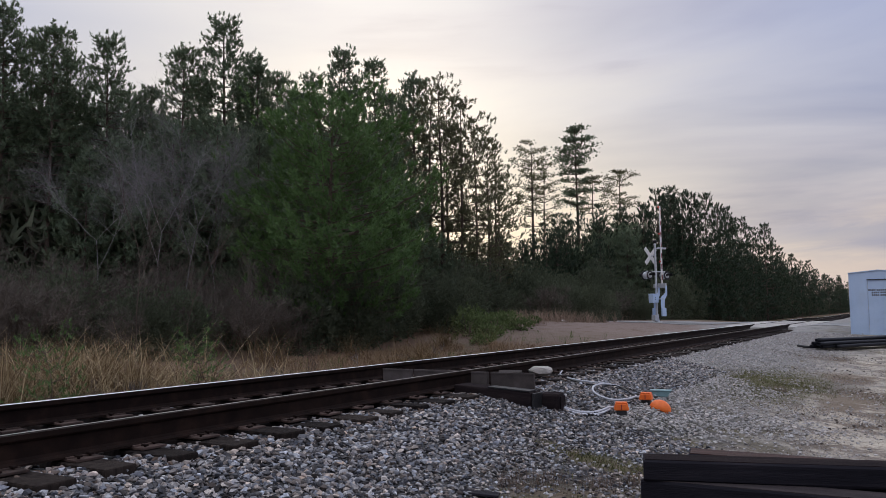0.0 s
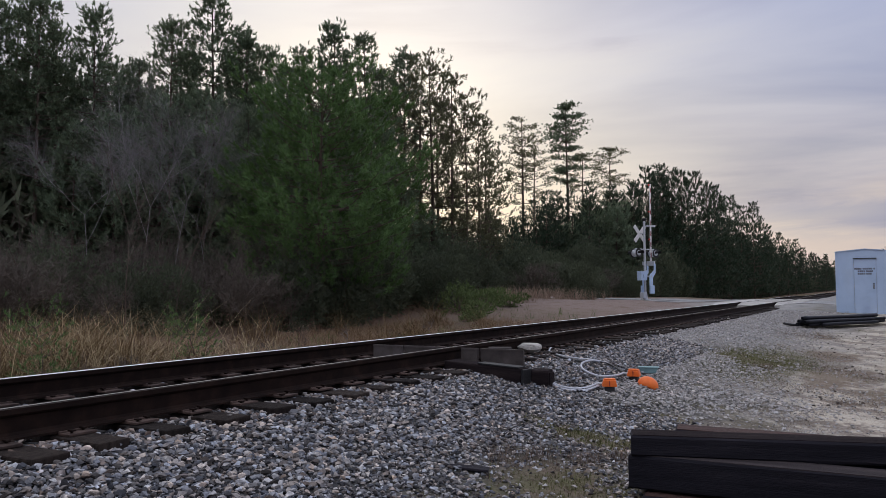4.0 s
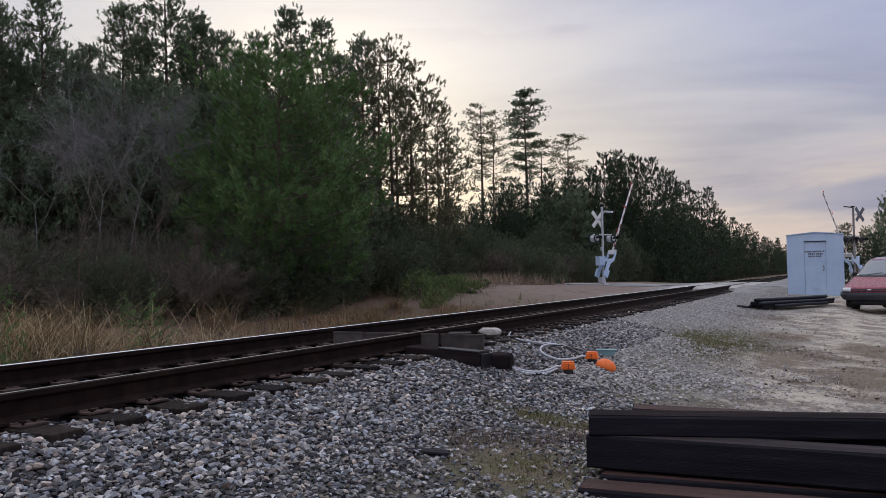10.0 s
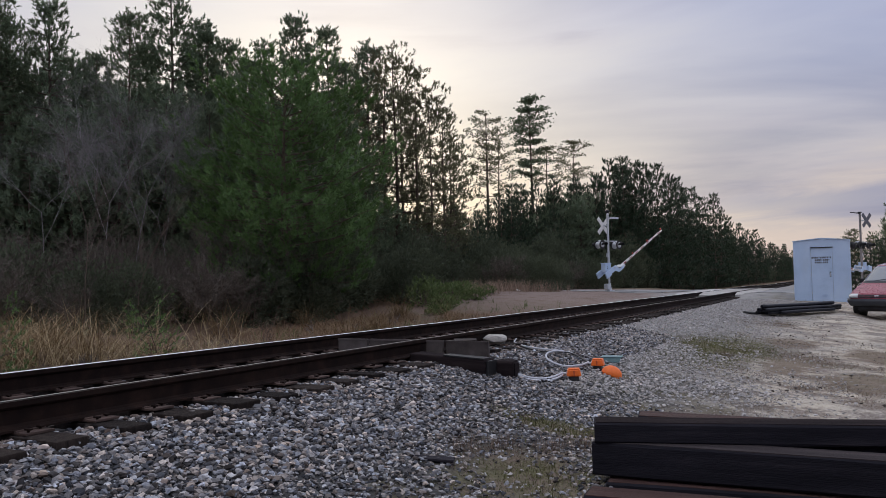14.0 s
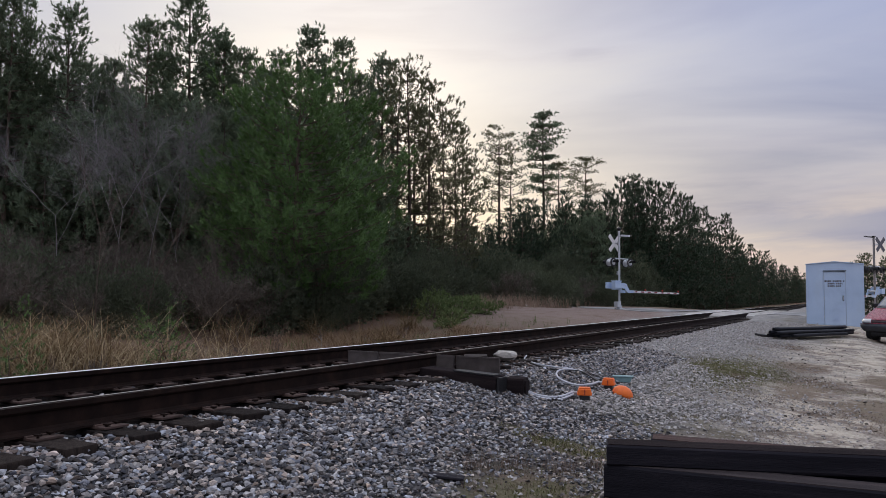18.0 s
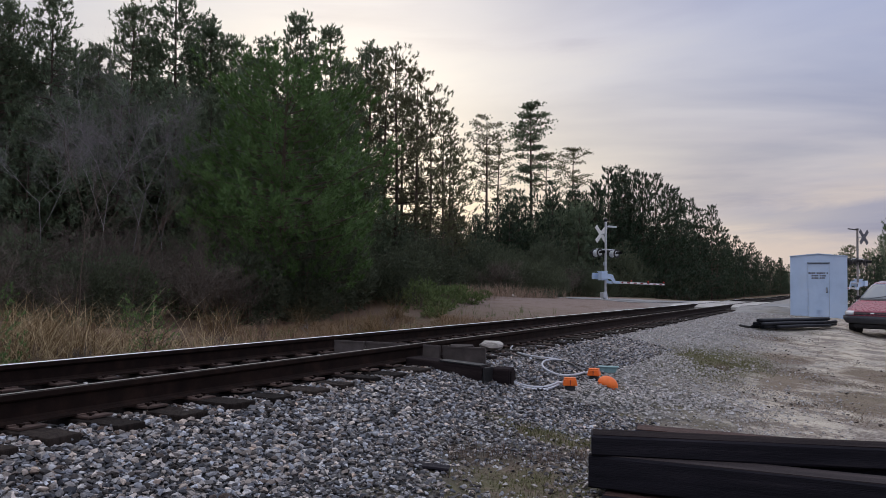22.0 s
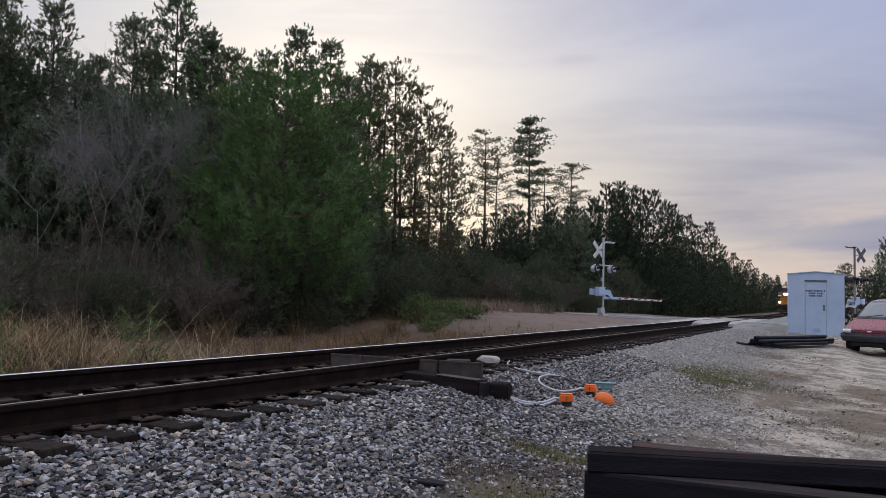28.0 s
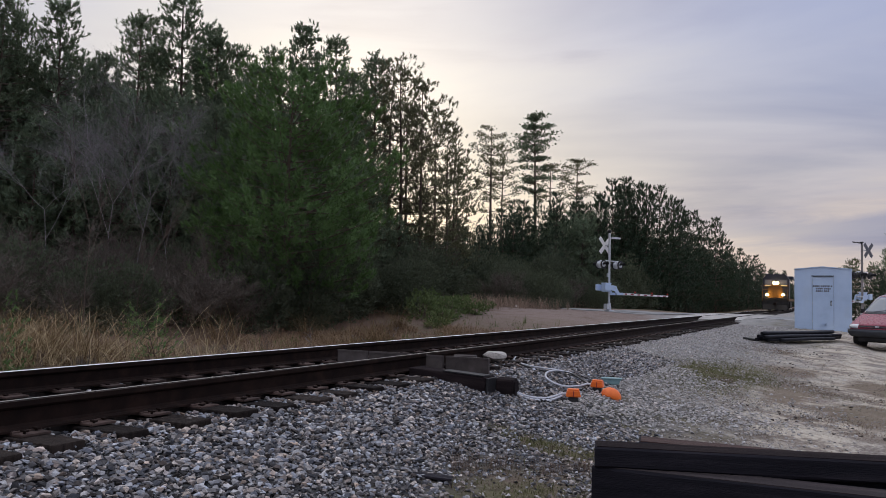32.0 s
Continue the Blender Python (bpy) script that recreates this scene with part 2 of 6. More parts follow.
# White paint with the sky's blue cast mixed into its colour.
WHITEPAINT = material("sky_tinted_white_metal", [(0.38, 0.50, 0.67), (0.45, 0.575, 0.76), (0.51, 0.63, 0.80)], 1.2, 0.5, 0, 0.06, 20, 0.003, stain=(0.43, 0.53, 0.66))
SILVER = material("aluminium_paint", [(0.45, 0.47, 0.50), (0.62, 0.64, 0.67)], 5, 0.45, 0.35, 0.1, 60, 0.002)
DARKMETAL = material("dark_metal", [(0.02, 0.02, 0.022), (0.05, 0.05, 0.052)], 6, 0.5, 0.5, 0.15, 60, 0.002)
REDPAINT = material("red_stripe", [(0.17, 0.02, 0.025), (0.27, 0.03, 0.035)], 8, 0.5)
WHITESTRIPE = material("white_stripe", [(0.65, 0.64, 0.62), (0.78, 0.77, 0.75)], 8, 0.5)
ORANGE = material("orange_plastic", [(0.75, 0.13, 0.02), (0.9, 0.20, 0.03)], 9, 0.45, 0, 0.05, 60, 0.002)
PALEHOSE = material("pale_grey_cable", [(0.42, 0.43, 0.47), (0.58, 0.58, 0.62)], 8, 0.55)
BLACKHOSE = material("black_cable", [(0.015, 0.015, 0.016), (0.03, 0.03, 0.03)], 8, 0.5)
TEAL = material("grey_green_plastic", [(0.12, 0.22, 0.24), (0.2, 0.32, 0.33)], 8, 0.55)
GREYPLATE = material("dull_grey_plate", [(0.036, 0.029, 0.027), (0.070, 0.057, 0.053), (0.115, 0.097, 0.092)], 5, 0.7, 0.1, 0.2, 50, 0.003, per_piece=0.2)
CLOD = material("dark_earth_clod", [(0.035, 0.028, 0.024), (0.075, 0.060, 0.050), (0.14, 0.115, 0.098)], 14, 0.95, 0, 0.4, 60, 0.004)
ROCK = material("pale_rock", [(0.35, 0.32, 0.29), (0.52, 0.49, 0.45)], 9, 0.9, 0, 0.6, 40, 0.02)
BARK = material("pine_bark", [(0.045, 0.032, 0.026), (0.10, 0.072, 0.056), (0.16, 0.12, 0.095)], 2, 0.92, 0, 0.8, 14, 0.02, (4, 4, 0.8), 0.2)
GREYBARK = material("grey_bare_bark", [(0.14, 0.13, 0.13), (0.26, 0.25, 0.25), (0.38, 0.36, 0.36)], 2, 0.9, 0, 0.4, 20, 0.01, (4, 4, 0.8), 0.2)
TWIG = leafy("brown_twigs", [(0.070, 0.058, 0.049), (0.122, 0.102, 0.085), (0.185, 0.156, 0.13)], 0.1, 0.9)
GREYTWIG = leafy("grey_twigs", [(0.11, 0.10, 0.10), (0.18, 0.168, 0.168), (0.27, 0.255, 0.25)], 0.1, 0.9)
NEEDLE = leafy("pine_needles", [(0.070, 0.135, 0.044), (0.118, 0.20, 0.064), (0.170, 0.245, 0.088)], 0.3)
DARKNEEDLE = leafy("dark_pine_needles", [(0.092, 0.128, 0.086), (0.145, 0.19, 0.118), (0.195, 0.23, 0.136)], 0.36)
# Needle copies with light in the colour: far wood in shade, corner trees backlit.
SHADENEEDLE = leafy("shaded_pine_needles", [(0.026, 0.044, 0.027), (0.041, 0.066, 0.037), (0.062, 0.088, 0.047)], 0.17)
BACKLITNEEDLE = leafy("backlit_pine_needles", [(0.088, 0.094, 0.056), (0.142, 0.144, 0.082), (0.195, 0.186, 0.102)], 0.42)
GREENLEAF = leafy("low_green_leaves", [(0.065, 0.095, 0.035), (0.13, 0.175, 0.065), (0.24, 0.28, 0.12)], 0.25)
STRAW = leafy("straw_grass", [(0.075, 0.046, 0.022), (0.17, 0.112, 0.056), (0.31, 0.22, 0.115)], 0.25, 0.85)
MOSSBLADE = leafy("trodden_moss_and_weed", [(0.045, 0.050, 0.020), (0.092, 0.095, 0.038), (0.18, 0.17, 0.078)], 0.2, 0.85)
GREENBLADE = leafy("green_grass", [(0.060, 0.085, 0.028), (0.11, 0.14, 0.045), (0.20, 0.21, 0.085)], 0.25, 0.8)


def ground_material():
    m = bpy.data.materials.new("track_side_ground")
    m.use_nodes = True
    nt = m.node_tree
    b = nt.nodes["Principled BSDF"]
    pos = nt.nodes.new("ShaderNodeNewGeometry").outputs["Position"]
    sep = nt.nodes.new("ShaderNodeSeparateXYZ")
    nt.links.new(pos, sep.inputs[0])
    big, mid, grit = noise_tex(nt, pos, 0.35, 5, 0.6), noise_tex(nt, pos, 1.7, 6, 0.62), noise_tex(nt, pos, 38, 3, 0.6)
    vor = nt.nodes.new("ShaderNodeTexVoronoi")
    vor.inputs["Scale"].default_value = 17
    nt.links.new(pos, vor.inputs["Vector"])
    # ground under the ballast: shade of the gaps between stones darkens this colour
    stones = mix(nt, 0.3, ramp(nt, [(0.0, (0.012, 0.012, 0.013)), (0.5, (0.045, 0.044, 0.046)), (1.0, (0.20, 0.195, 0.19))], vor.outputs["Color"]), ramp(nt, [(0.3, (0.03, 0.03, 0.032)), (0.7, (0.14, 0.138, 0.14))], grit))
    dusty = mix(nt, grit, (0.30, 0.285, 0.27), (0.50, 0.48, 0.455))
    dist = mathn(nt, "MULTIPLY", mathn(nt, "ADD", sep.outputs[1], mathn(nt, "MULTIPLY", big, 6.0)), 1.0)
    stones = mix(nt, mathn(nt, "MULTIPLY", ramp(nt, [(0.0, (0, 0, 0)), (1.0, (0.75, 0.75, 0.75))], mathn(nt, "MULTIPLY", mathn(nt, "SUBTRACT", dist, 11.0), 0.1, True)), ramp(nt, [(0.3, (0.5, 0.5, 0.5)), (0.6, (1, 1, 1))], mid)), stones, dusty)
    sand = mix(nt, grit, (0.46, 0.40, 0.315), (0.74, 0.655, 0.525))
    dirt = mix(nt, grit, (0.105, 0.078, 0.058), (0.25, 0.19, 0.145))
    moss = mix(nt, grit, (0.048, 0.052, 0.022), (0.15, 0.145, 0.066))
    litter = mix(nt, grit, (0.062, 0.038, 0.028), (0.20, 0.125, 0.088))
    redclay = mix(nt, grit, (0.15, 0.108, 0.092), (0.29, 0.225, 0.195))
    # across the track: ballast, its worn edge, then sand and dirt
    wob = mathn(nt, "ADD", sep.outputs[0], mathn(nt, "MULTIPLY", mathn(nt, "SUBTRACT", big, 0.5), 3.2))
    edge = ramp(nt, [(0.0, (0, 0, 0)), (1.0, (1, 1, 1))], mathn(nt, "MULTIPLY", mathn(nt, "ADD", wob, 2.3), 0.6, True))
    right = mix(nt, ramp(nt, [(0.475, (0, 0, 0)), (0.55, (0.9, 0.9, 0.9))], noise_tex(nt, pos, 1.5, 8, 0.75, 0.1)), sand, dirt)
    right = mix(nt, ramp(nt, [(0.60, (0, 0, 0)), (0.70, (0.7, 0.7, 0.7))], big), right, stones)
    # fine gravel lying in drifts on the sand
    peb = nt.nodes.new("ShaderNodeTexVoronoi")
    peb.inputs["Scale"].default_value = 46
    nt.links.new(pos, peb.inputs["Vector"])
    pebble = ramp(nt, [(0.0, (0.045, 0.040, 0.040)), (0.45, (0.19, 0.175, 0.165)), (1.0, (0.52, 0.48, 0.44))], peb.outputs["Color"])
    drift = ramp(nt, [(0.40, (0.15, 0.15, 0.15)), (0.64, (0.62, 0.62, 0.62))], noise_tex(nt, pos, 0.8, 6, 0.7, 0.1))
    right = mix(nt, drift, right, pebble)
    col = mix(nt, edge, stones, right)
    band = mathn(nt, "SUBTRACT", 1.0, mathn(nt, "MULTIPLY", mathn(nt, "ABSOLUTE", mathn(nt, "ADD", wob, 2.0)), 0.9), True)
    mossy = mathn(nt, "MULTIPLY", band, ramp(nt, [(0.46, (0, 0, 0)), (0.62, (1, 1, 1))], mid))
    col = mix(nt, mossy, col, mix(nt, big, moss, dirt))
    # trodden patches of moss and earth: centre, half sizes, how green
    for cx, cy, rx, ry, green in ((-1.85, 4.9, 0.62, 0.75, 0.75), (-2.15, 6.35, 0.75, 0.30, 0.55), (-2.0, 14.6, 0.95, 3.0, 0.95), (-1.0, 17.8, 0.6, 1.6, 0.1), (-0.75, 13.8, 0.6, 1.8, 0.15), (0.2, 12.0, 0.8, 1.4, 0.3), (-1.3, 7.2, 0.8, 0.5, 0.1), (-1.7, 22.3, 0.6, 1.0, 0.1), (0.5, 16.0, 0.7, 1.5, 0.2)):
        ax = mathn(nt, "DIVIDE", mathn(nt, "SUBTRACT", sep.outputs[0], cx), rx)
        ay = mathn(nt, "DIVIDE", mathn(nt, "SUBTRACT", sep.outputs[1], cy), ry)
        rad = mathn(nt, "SQRT", mathn(nt, "ADD", mathn(nt, "MULTIPLY", ax, ax), mathn(nt, "MULTIPLY", ay, ay)))
        rad = mathn(nt, "ADD", rad, mathn(nt, "MULTIPLY", mathn(nt, "SUBTRACT", mid, 0.5), 2.2))
        cover = ramp(nt, [(0.55, (0.9, 0.9, 0.9)), (1.0, (0, 0, 0))], rad)
        col = mix(nt, cover, col, mix(nt, mathn(nt, "MULTIPLY", ramp(nt, [(0.35, (0, 0, 0)), (0.6, (1, 1, 1))], noise_tex(nt, pos, 4.5, 4, 0.6)), green), dirt, moss))
    left = mathn(nt, "MULTIPLY", mathn(nt, "SUBTRACT", -7.6, wob), 0.9, True)
    land = mix(nt, ramp(nt, [(0.4, (0, 0, 0)), (0.6, (1, 1, 1))], mid), litter, mix(nt, big, dirt, moss))
    past = mathn(nt, "MULTIPLY", mathn(nt, "SUBTRACT", sep.outputs[1], 24.0), 0.12, True)
    land = mix(nt, past, land, mix(nt, ramp(nt, [(0.52, (0, 0, 0)), (0.72, (1, 1, 1))], mid), redclay, litter))
    # leaf litter past the crossing and in the wood, dark to include tree shade
    land = mix(nt, mathn(nt, "MULTIPLY", mathn(nt, "SUBTRACT", sep.outputs[1], 50.0), 0.15, True), land, mix(nt, 0.5, litter, moss))
    wood = mathn(nt, "MULTIPLY", mathn(nt, "SUBTRACT", -14.5, wob), 0.5, True)
    land = mix(nt, wood, land, litter)
    col = mix(nt, left, col, land)
    nt.links.new(col, b.inputs["Base Color"])
    b.inputs["Roughness"].default_value = 0.95
    b.inputs["Specular IOR Level"].default_value = 0.2
    bn = nt.nodes.new("ShaderNodeBump")
    bn.inputs["Strength"].default_value, bn.inputs["Distance"].default_value = 0.8, 0.03
    nt.links.new(mathn(nt, "ADD", vor.outputs["Distance"], mathn(nt, "MULTIPLY", grit, 0.5)), bn.inputs["Height"])
    nt.links.new(bn.outputs[0], b.inputs["Normal"])
    MATS["ground"] = m
    return m


GROUND = ground_material()
ROADTOP = material("worn_road_surface", [(0.14, 0.14, 0.145), (0.25, 0.25, 0.25), (0.40, 0.385, 0.36)], 0.7, 0.9, 0, 0.5, 30, 0.01, stain=(0.055, 0.057, 0.062))

# ---- building blocks ----
def mesh_from(name, verts, faces, mat, smooth=False):
    me = bpy.data.meshes.new(name)
    me.from_pydata([tuple(v) for v in verts], [], [tuple(f) for f in faces])
    me.materials.append(mat)
    if smooth:
        me.polygons.foreach_set("use_smooth", [True] * len(me.polygons))
    me.update()
    return me


def thing(name, label, category, m=None, group="", kind=""):
    ob = new(name)
    ob.empty_display_size = 0.2
    if m is not None:
        ob.matrix_basis = m
    return tagged(ob, label, category, group, kind)


def part(name, bm, mat, parent, label="", m=None, smooth=False):
    """Links a bmesh, or a finished mesh, as one mesh object under a thing or a part."""
    if isinstance(bm, bpy.types.Mesh):
        me = bm
    else:
        me = bpy.data.meshes.new(name)
        bm.to_mesh(me)
        bm.free()
        me.materials.append(mat)
        if smooth:
            me.polygons.foreach_set("use_smooth", [True] * len(me.polygons))
    ob = new(name, me)
    ob.parent = parent
    if m is not None:
        ob.matrix_basis = m
    if label:
        ob["label"] = label
    return ob


def box(x0, x1, y0, y1, z0, z1, bevel=0.0, bm=None):
    bm = bm or bmesh.new()
    r = bmesh.ops.create_cube(bm, size=1.0, matrix=Matrix.LocRotScale(((x0 + x1) / 2, (y0 + y1) / 2, (z0 + z1) / 2), None, (x1 - x0, y1 - y0, z1 - z0)))
    if bevel:
        es = list({e for v in r["verts"] for e in v.link_edges})
        bmesh.ops.bevel(bm, geom=es, offset=bevel, segments=2, affect="EDGES", profile=0.6)
    return bm


def tube(a, b, r0, r1=None, sides=12, bm=None, caps=True):
    bm = bm or bmesh.new()
    a, b = Vector(a), Vector(b)
    q = (b - a).to_track_quat("Z", "Y")
    bmesh.ops.create_cone(bm, cap_ends=caps, segments=sides, radius1=r0, radius2=r0 if r1 is None else r1, depth=(b - a).length, matrix=Matrix.LocRotScale((a + b) / 2, q, None))
    return bm


def ball(c, r, bm=None, squash=(1, 1, 1), sub=2):
    bm = bm or bmesh.new()
    bmesh.ops.create_icosphere(bm, subdivisions=sub, radius=1.0, matrix=Matrix.LocRotScale(c, None, Vector(squash) * r))
    return bm


def prism(profile, y0, y1, bm=None, axis="y"):
    """A closed outline of (x, z) pulled from y0 to y1."""
    bm = bm or bmesh.new()
    put = (lambda p, s: (p[0], s, p[1])) if axis == "y" else (lambda p, s: (s, p[0], p[1]))
    a, b = [bm.verts.new(put(p, y0)) for p in profile], [bm.verts.new(put(p, y1)) for p in profile]
    n = len(profile)
    for i in range(n):
        bm.faces.new((a[i], a[(i + 1) % n], b[(i + 1) % n], b[i]))
    bm.faces.new(a[::-1])
    bm.faces.new(b)
    bmesh.ops.recalc_face_normals(bm, faces=bm.faces)
    return bm


def smooth_path(points, steps=8):
    """Catmull-Rom points through the given ones."""
    P = [Vector(p) for p in points]
    P = [P[0] * 2 - P[1]] + P + [P[-1] * 2 - P[-2]]
    out = []
    for i in range(1, len(P) - 2):
        for k in range(steps):
            t = k / steps
            a, b, c, d = P[i - 1:i + 3]
            out.append(0.5 * (2 * b + (c - a) * t + (2 * a - 5 * b + 4 * c - d) * t * t + (3 * b - a - 3 * c + d) * t ** 3))
    return out + [P[-2]]


def hose(points, r, sides=8):
    pts = smooth_path(points)
    bm = bmesh.new()
    rings = []
    for i, p in enumerate(pts):
        d = (pts[min(i + 1, len(pts) - 1)] - pts[max(i - 1, 0)]).normalized()
        u = d.cross(Vector((0, 0, 1)) if abs(d.z) < 0.9 else Vector((1, 0, 0))).normalized()
        v = d.cross(u)
        rings.append([bm.verts.new(p + (u * math.cos(a) + v * math.sin(a)) * r) for a in [2 * math.pi * k / sides for k in range(sides)]])
    for a, b in zip(rings, rings[1:]):
        for k in range(sides):
            bm.faces.new((a[k], a[(k + 1) % sides], b[(k + 1) % sides], b[k]))
    bm.faces.new(rings[0][::-1])
    bm.faces.new(rings[-1])
    bmesh.ops.recalc_face_normals(bm, faces=bm.faces)
    return bm


def step(a, b, v):
    t = min(1.0, max(0.0, (v - a) / (b - a)))
    return t * t * (3 - 2 * t)


# ---- the line of the track and the lie of the land ----
GAUGE = 1.505          # between the heads' centres


def track_x(y):
    return -5.083 - 0.0001 * max(-10.0, min(y, 260.0)) ** 2 - 1.4 * (step(45, 95, y) - step(132, 185, y))


def track_z(y):
    return -0.3 * step(52, 110, y)


def lerp_table(tab, v):
    if v <= tab[0][0]:
        return tab[0][1]
    for (a, za), (b, zb) in zip(tab, tab[1:]):
        if v <= b:
            return za + (zb - za) * (v - a) / (b - a)
    return tab[-1][1]


RIGHT_NEAR = [(1.0, -0.235), (1.15, -0.235), (1.45, -0.275), (3.0, -0.60), (4.2, -0.74), (6.0, -0.84), (9.0, -0.88)]
RIGHT_FAR = [(1.25, -0.24), (2.0, -0.26), (3.5, -0.33), (5.3, -0.42), (6.0, -0.70), (9.0, -0.78)]
LEFT_NEAR = [(1.25, -0.245), (1.5, -0.28), (2.7, -0.72), (6.0, -0.80), (14.0, -0.60), (40.0, -0.45)]
LEFT_FAR = [(1.25, -0.24), (2.2, -0.26), (3.6, -0.16), (6.5, 0.0), (10.5, 0.26), (15.0, 0.30), (40.0, 0.0)]


def land_z(x, y):
    d = x - track_x(y)
    if d >= 0:
        u = step(17, 33, y)
        z = lerp_table(RIGHT_NEAR, d) * (1 - u) + lerp_table(RIGHT_FAR, d) * u
    else:
        u = step(20, 36, y) * (1 - 0.6 * step(55, 75, y))
        far = lerp_table(LEFT_FAR, -d)
        far -= max(0.0, far) * 0.85 * step(33, 43, y)
        z = lerp_table(LEFT_NEAR, -d) * (1 - u) + far * u
    z += track_z(y) * (1 - step(10, 60, abs(d)))
    # the road over the crossing rides on a low ramp
    off = abs((x + 5.3) * 0.423 + (y - 43.0) * 0.906)
    if off < 7.5 and abs(d) > 1.2:
        z += (-0.045 - z) * (1 - step(3.9, 7.5, off)) * (1 - step(2.0, 7.0, abs(d)))
    return z


def build_ground():
    def spread(lo, hi, fine_lo, fine_hi, fine):
        v = list(np.arange(fine_lo, fine_hi, fine))
        s, p = fine, fine_hi
        while p < hi:
            v.append(p)
            s *= 1.22
            p += s
        v.append(hi)
        s, p = fine, fine_lo - fine
        while p > lo:
            v.insert(0, p)
            s *= 1.22
            p -= s
        v.insert(0, lo)
        return v
    xs, ys = spread(-2500, 2500, -14, 6, 0.25), spread(-2500, 3500, -3, 50, 0.4)
    verts, faces = [], []
    for y in ys:
        for x in xs:
            z = land_z(x, y)
            d = abs(x - track_x(y))
            amp = 0.028 * step(1.4, 4.0, d) if d < 60 else 0.0
            z += amp * (noise.noise((x * 0.6, y * 0.6, 0.0)) + 0.5 * noise.noise((x * 1.9, y * 1.9, 3.0)))
            verts.append((x, y, z))
    n = len(xs)
    for j in range(len(ys) - 1):
        for i in range(n - 1):
            a = j * n + i
            faces.append((a, a + 1, a + n + 1, a + n))
    g = new("ground", mesh_from("ground", verts, faces, GROUND, True))
    tagged(g, "gravel, sand and leaf litter beside a railway", "ground", kind="structure")


build_ground()

RAIL_PROFILE = [(-0.036, 0.0), (0.036, 0.0), (0.037, -0.030), (0.030, -0.040), (0.010, -0.050), (0.009, -0.135), (0.025, -0.150), (0.070, -0.160), (0.070, -0.172), (-0.070, -0.172), (-0.070, -0.160), (-0.025, -0.150), (-0.009, -0.135), (-0.010, -0.050), (-0.030, -0.040), (-0.037, -0.030)]


def build_track():
    track = thing("railway_track", "single railway track with rusty rails on timber ties", "railway track", kind="structure")
    ys = [-12 + 1.0 * i for i in range(75)] + [64 + 4.0 * i for i in range(26)] + [170 + 12.0 * i for i in range(36)]
    for side in (1, -1):
        verts, faces, n = [], [], len(RAIL_PROFILE)
        head_v, head_f = [], []
        shift = 0.012 if side > 0 else 0.001
        half = 0.017 if side > 0 else 0.034
        for y in ys:
            x0, z0 = track_x(y) + side * GAUGE / 2, track_z(y)
            verts += [(x0 + px, y, z0 + pz) for px, pz in RAIL_PROFILE]
            # the worn running band sits on the head, a little towards the gauge side; the far rail's is wider and pale
            # for reflected sky
            head_v += [(x0 - side * shift - half, y, z0 + 0.0035), (x0 - side * shift + half, y, z0 + 0.0035)]
        for j in range(len(ys) - 1):
            for k in range(n):
                faces.append((j * n + k, j * n + (k + 1) % n, (j + 1) * n + (k + 1) % n, (j + 1) * n + k))
            head_f.append((2 * j, 2 * j + 1, 2 * j + 3, 2 * j + 2))
        rail = part("rail", mesh_from("rail", verts, faces, RUST), None, track, "rusty brown steel rail")
        part("running_band", mesh_from("running_band", head_v, head_f, SKYHEAD if side < 0 else DULLHEAD), None, rail, "worn band on the far rail head, coloured pale for reflected sky" if side < 0 else "worn band on the near rail head, coloured without the sky's reflection")
    return track


TRACK = build_track()


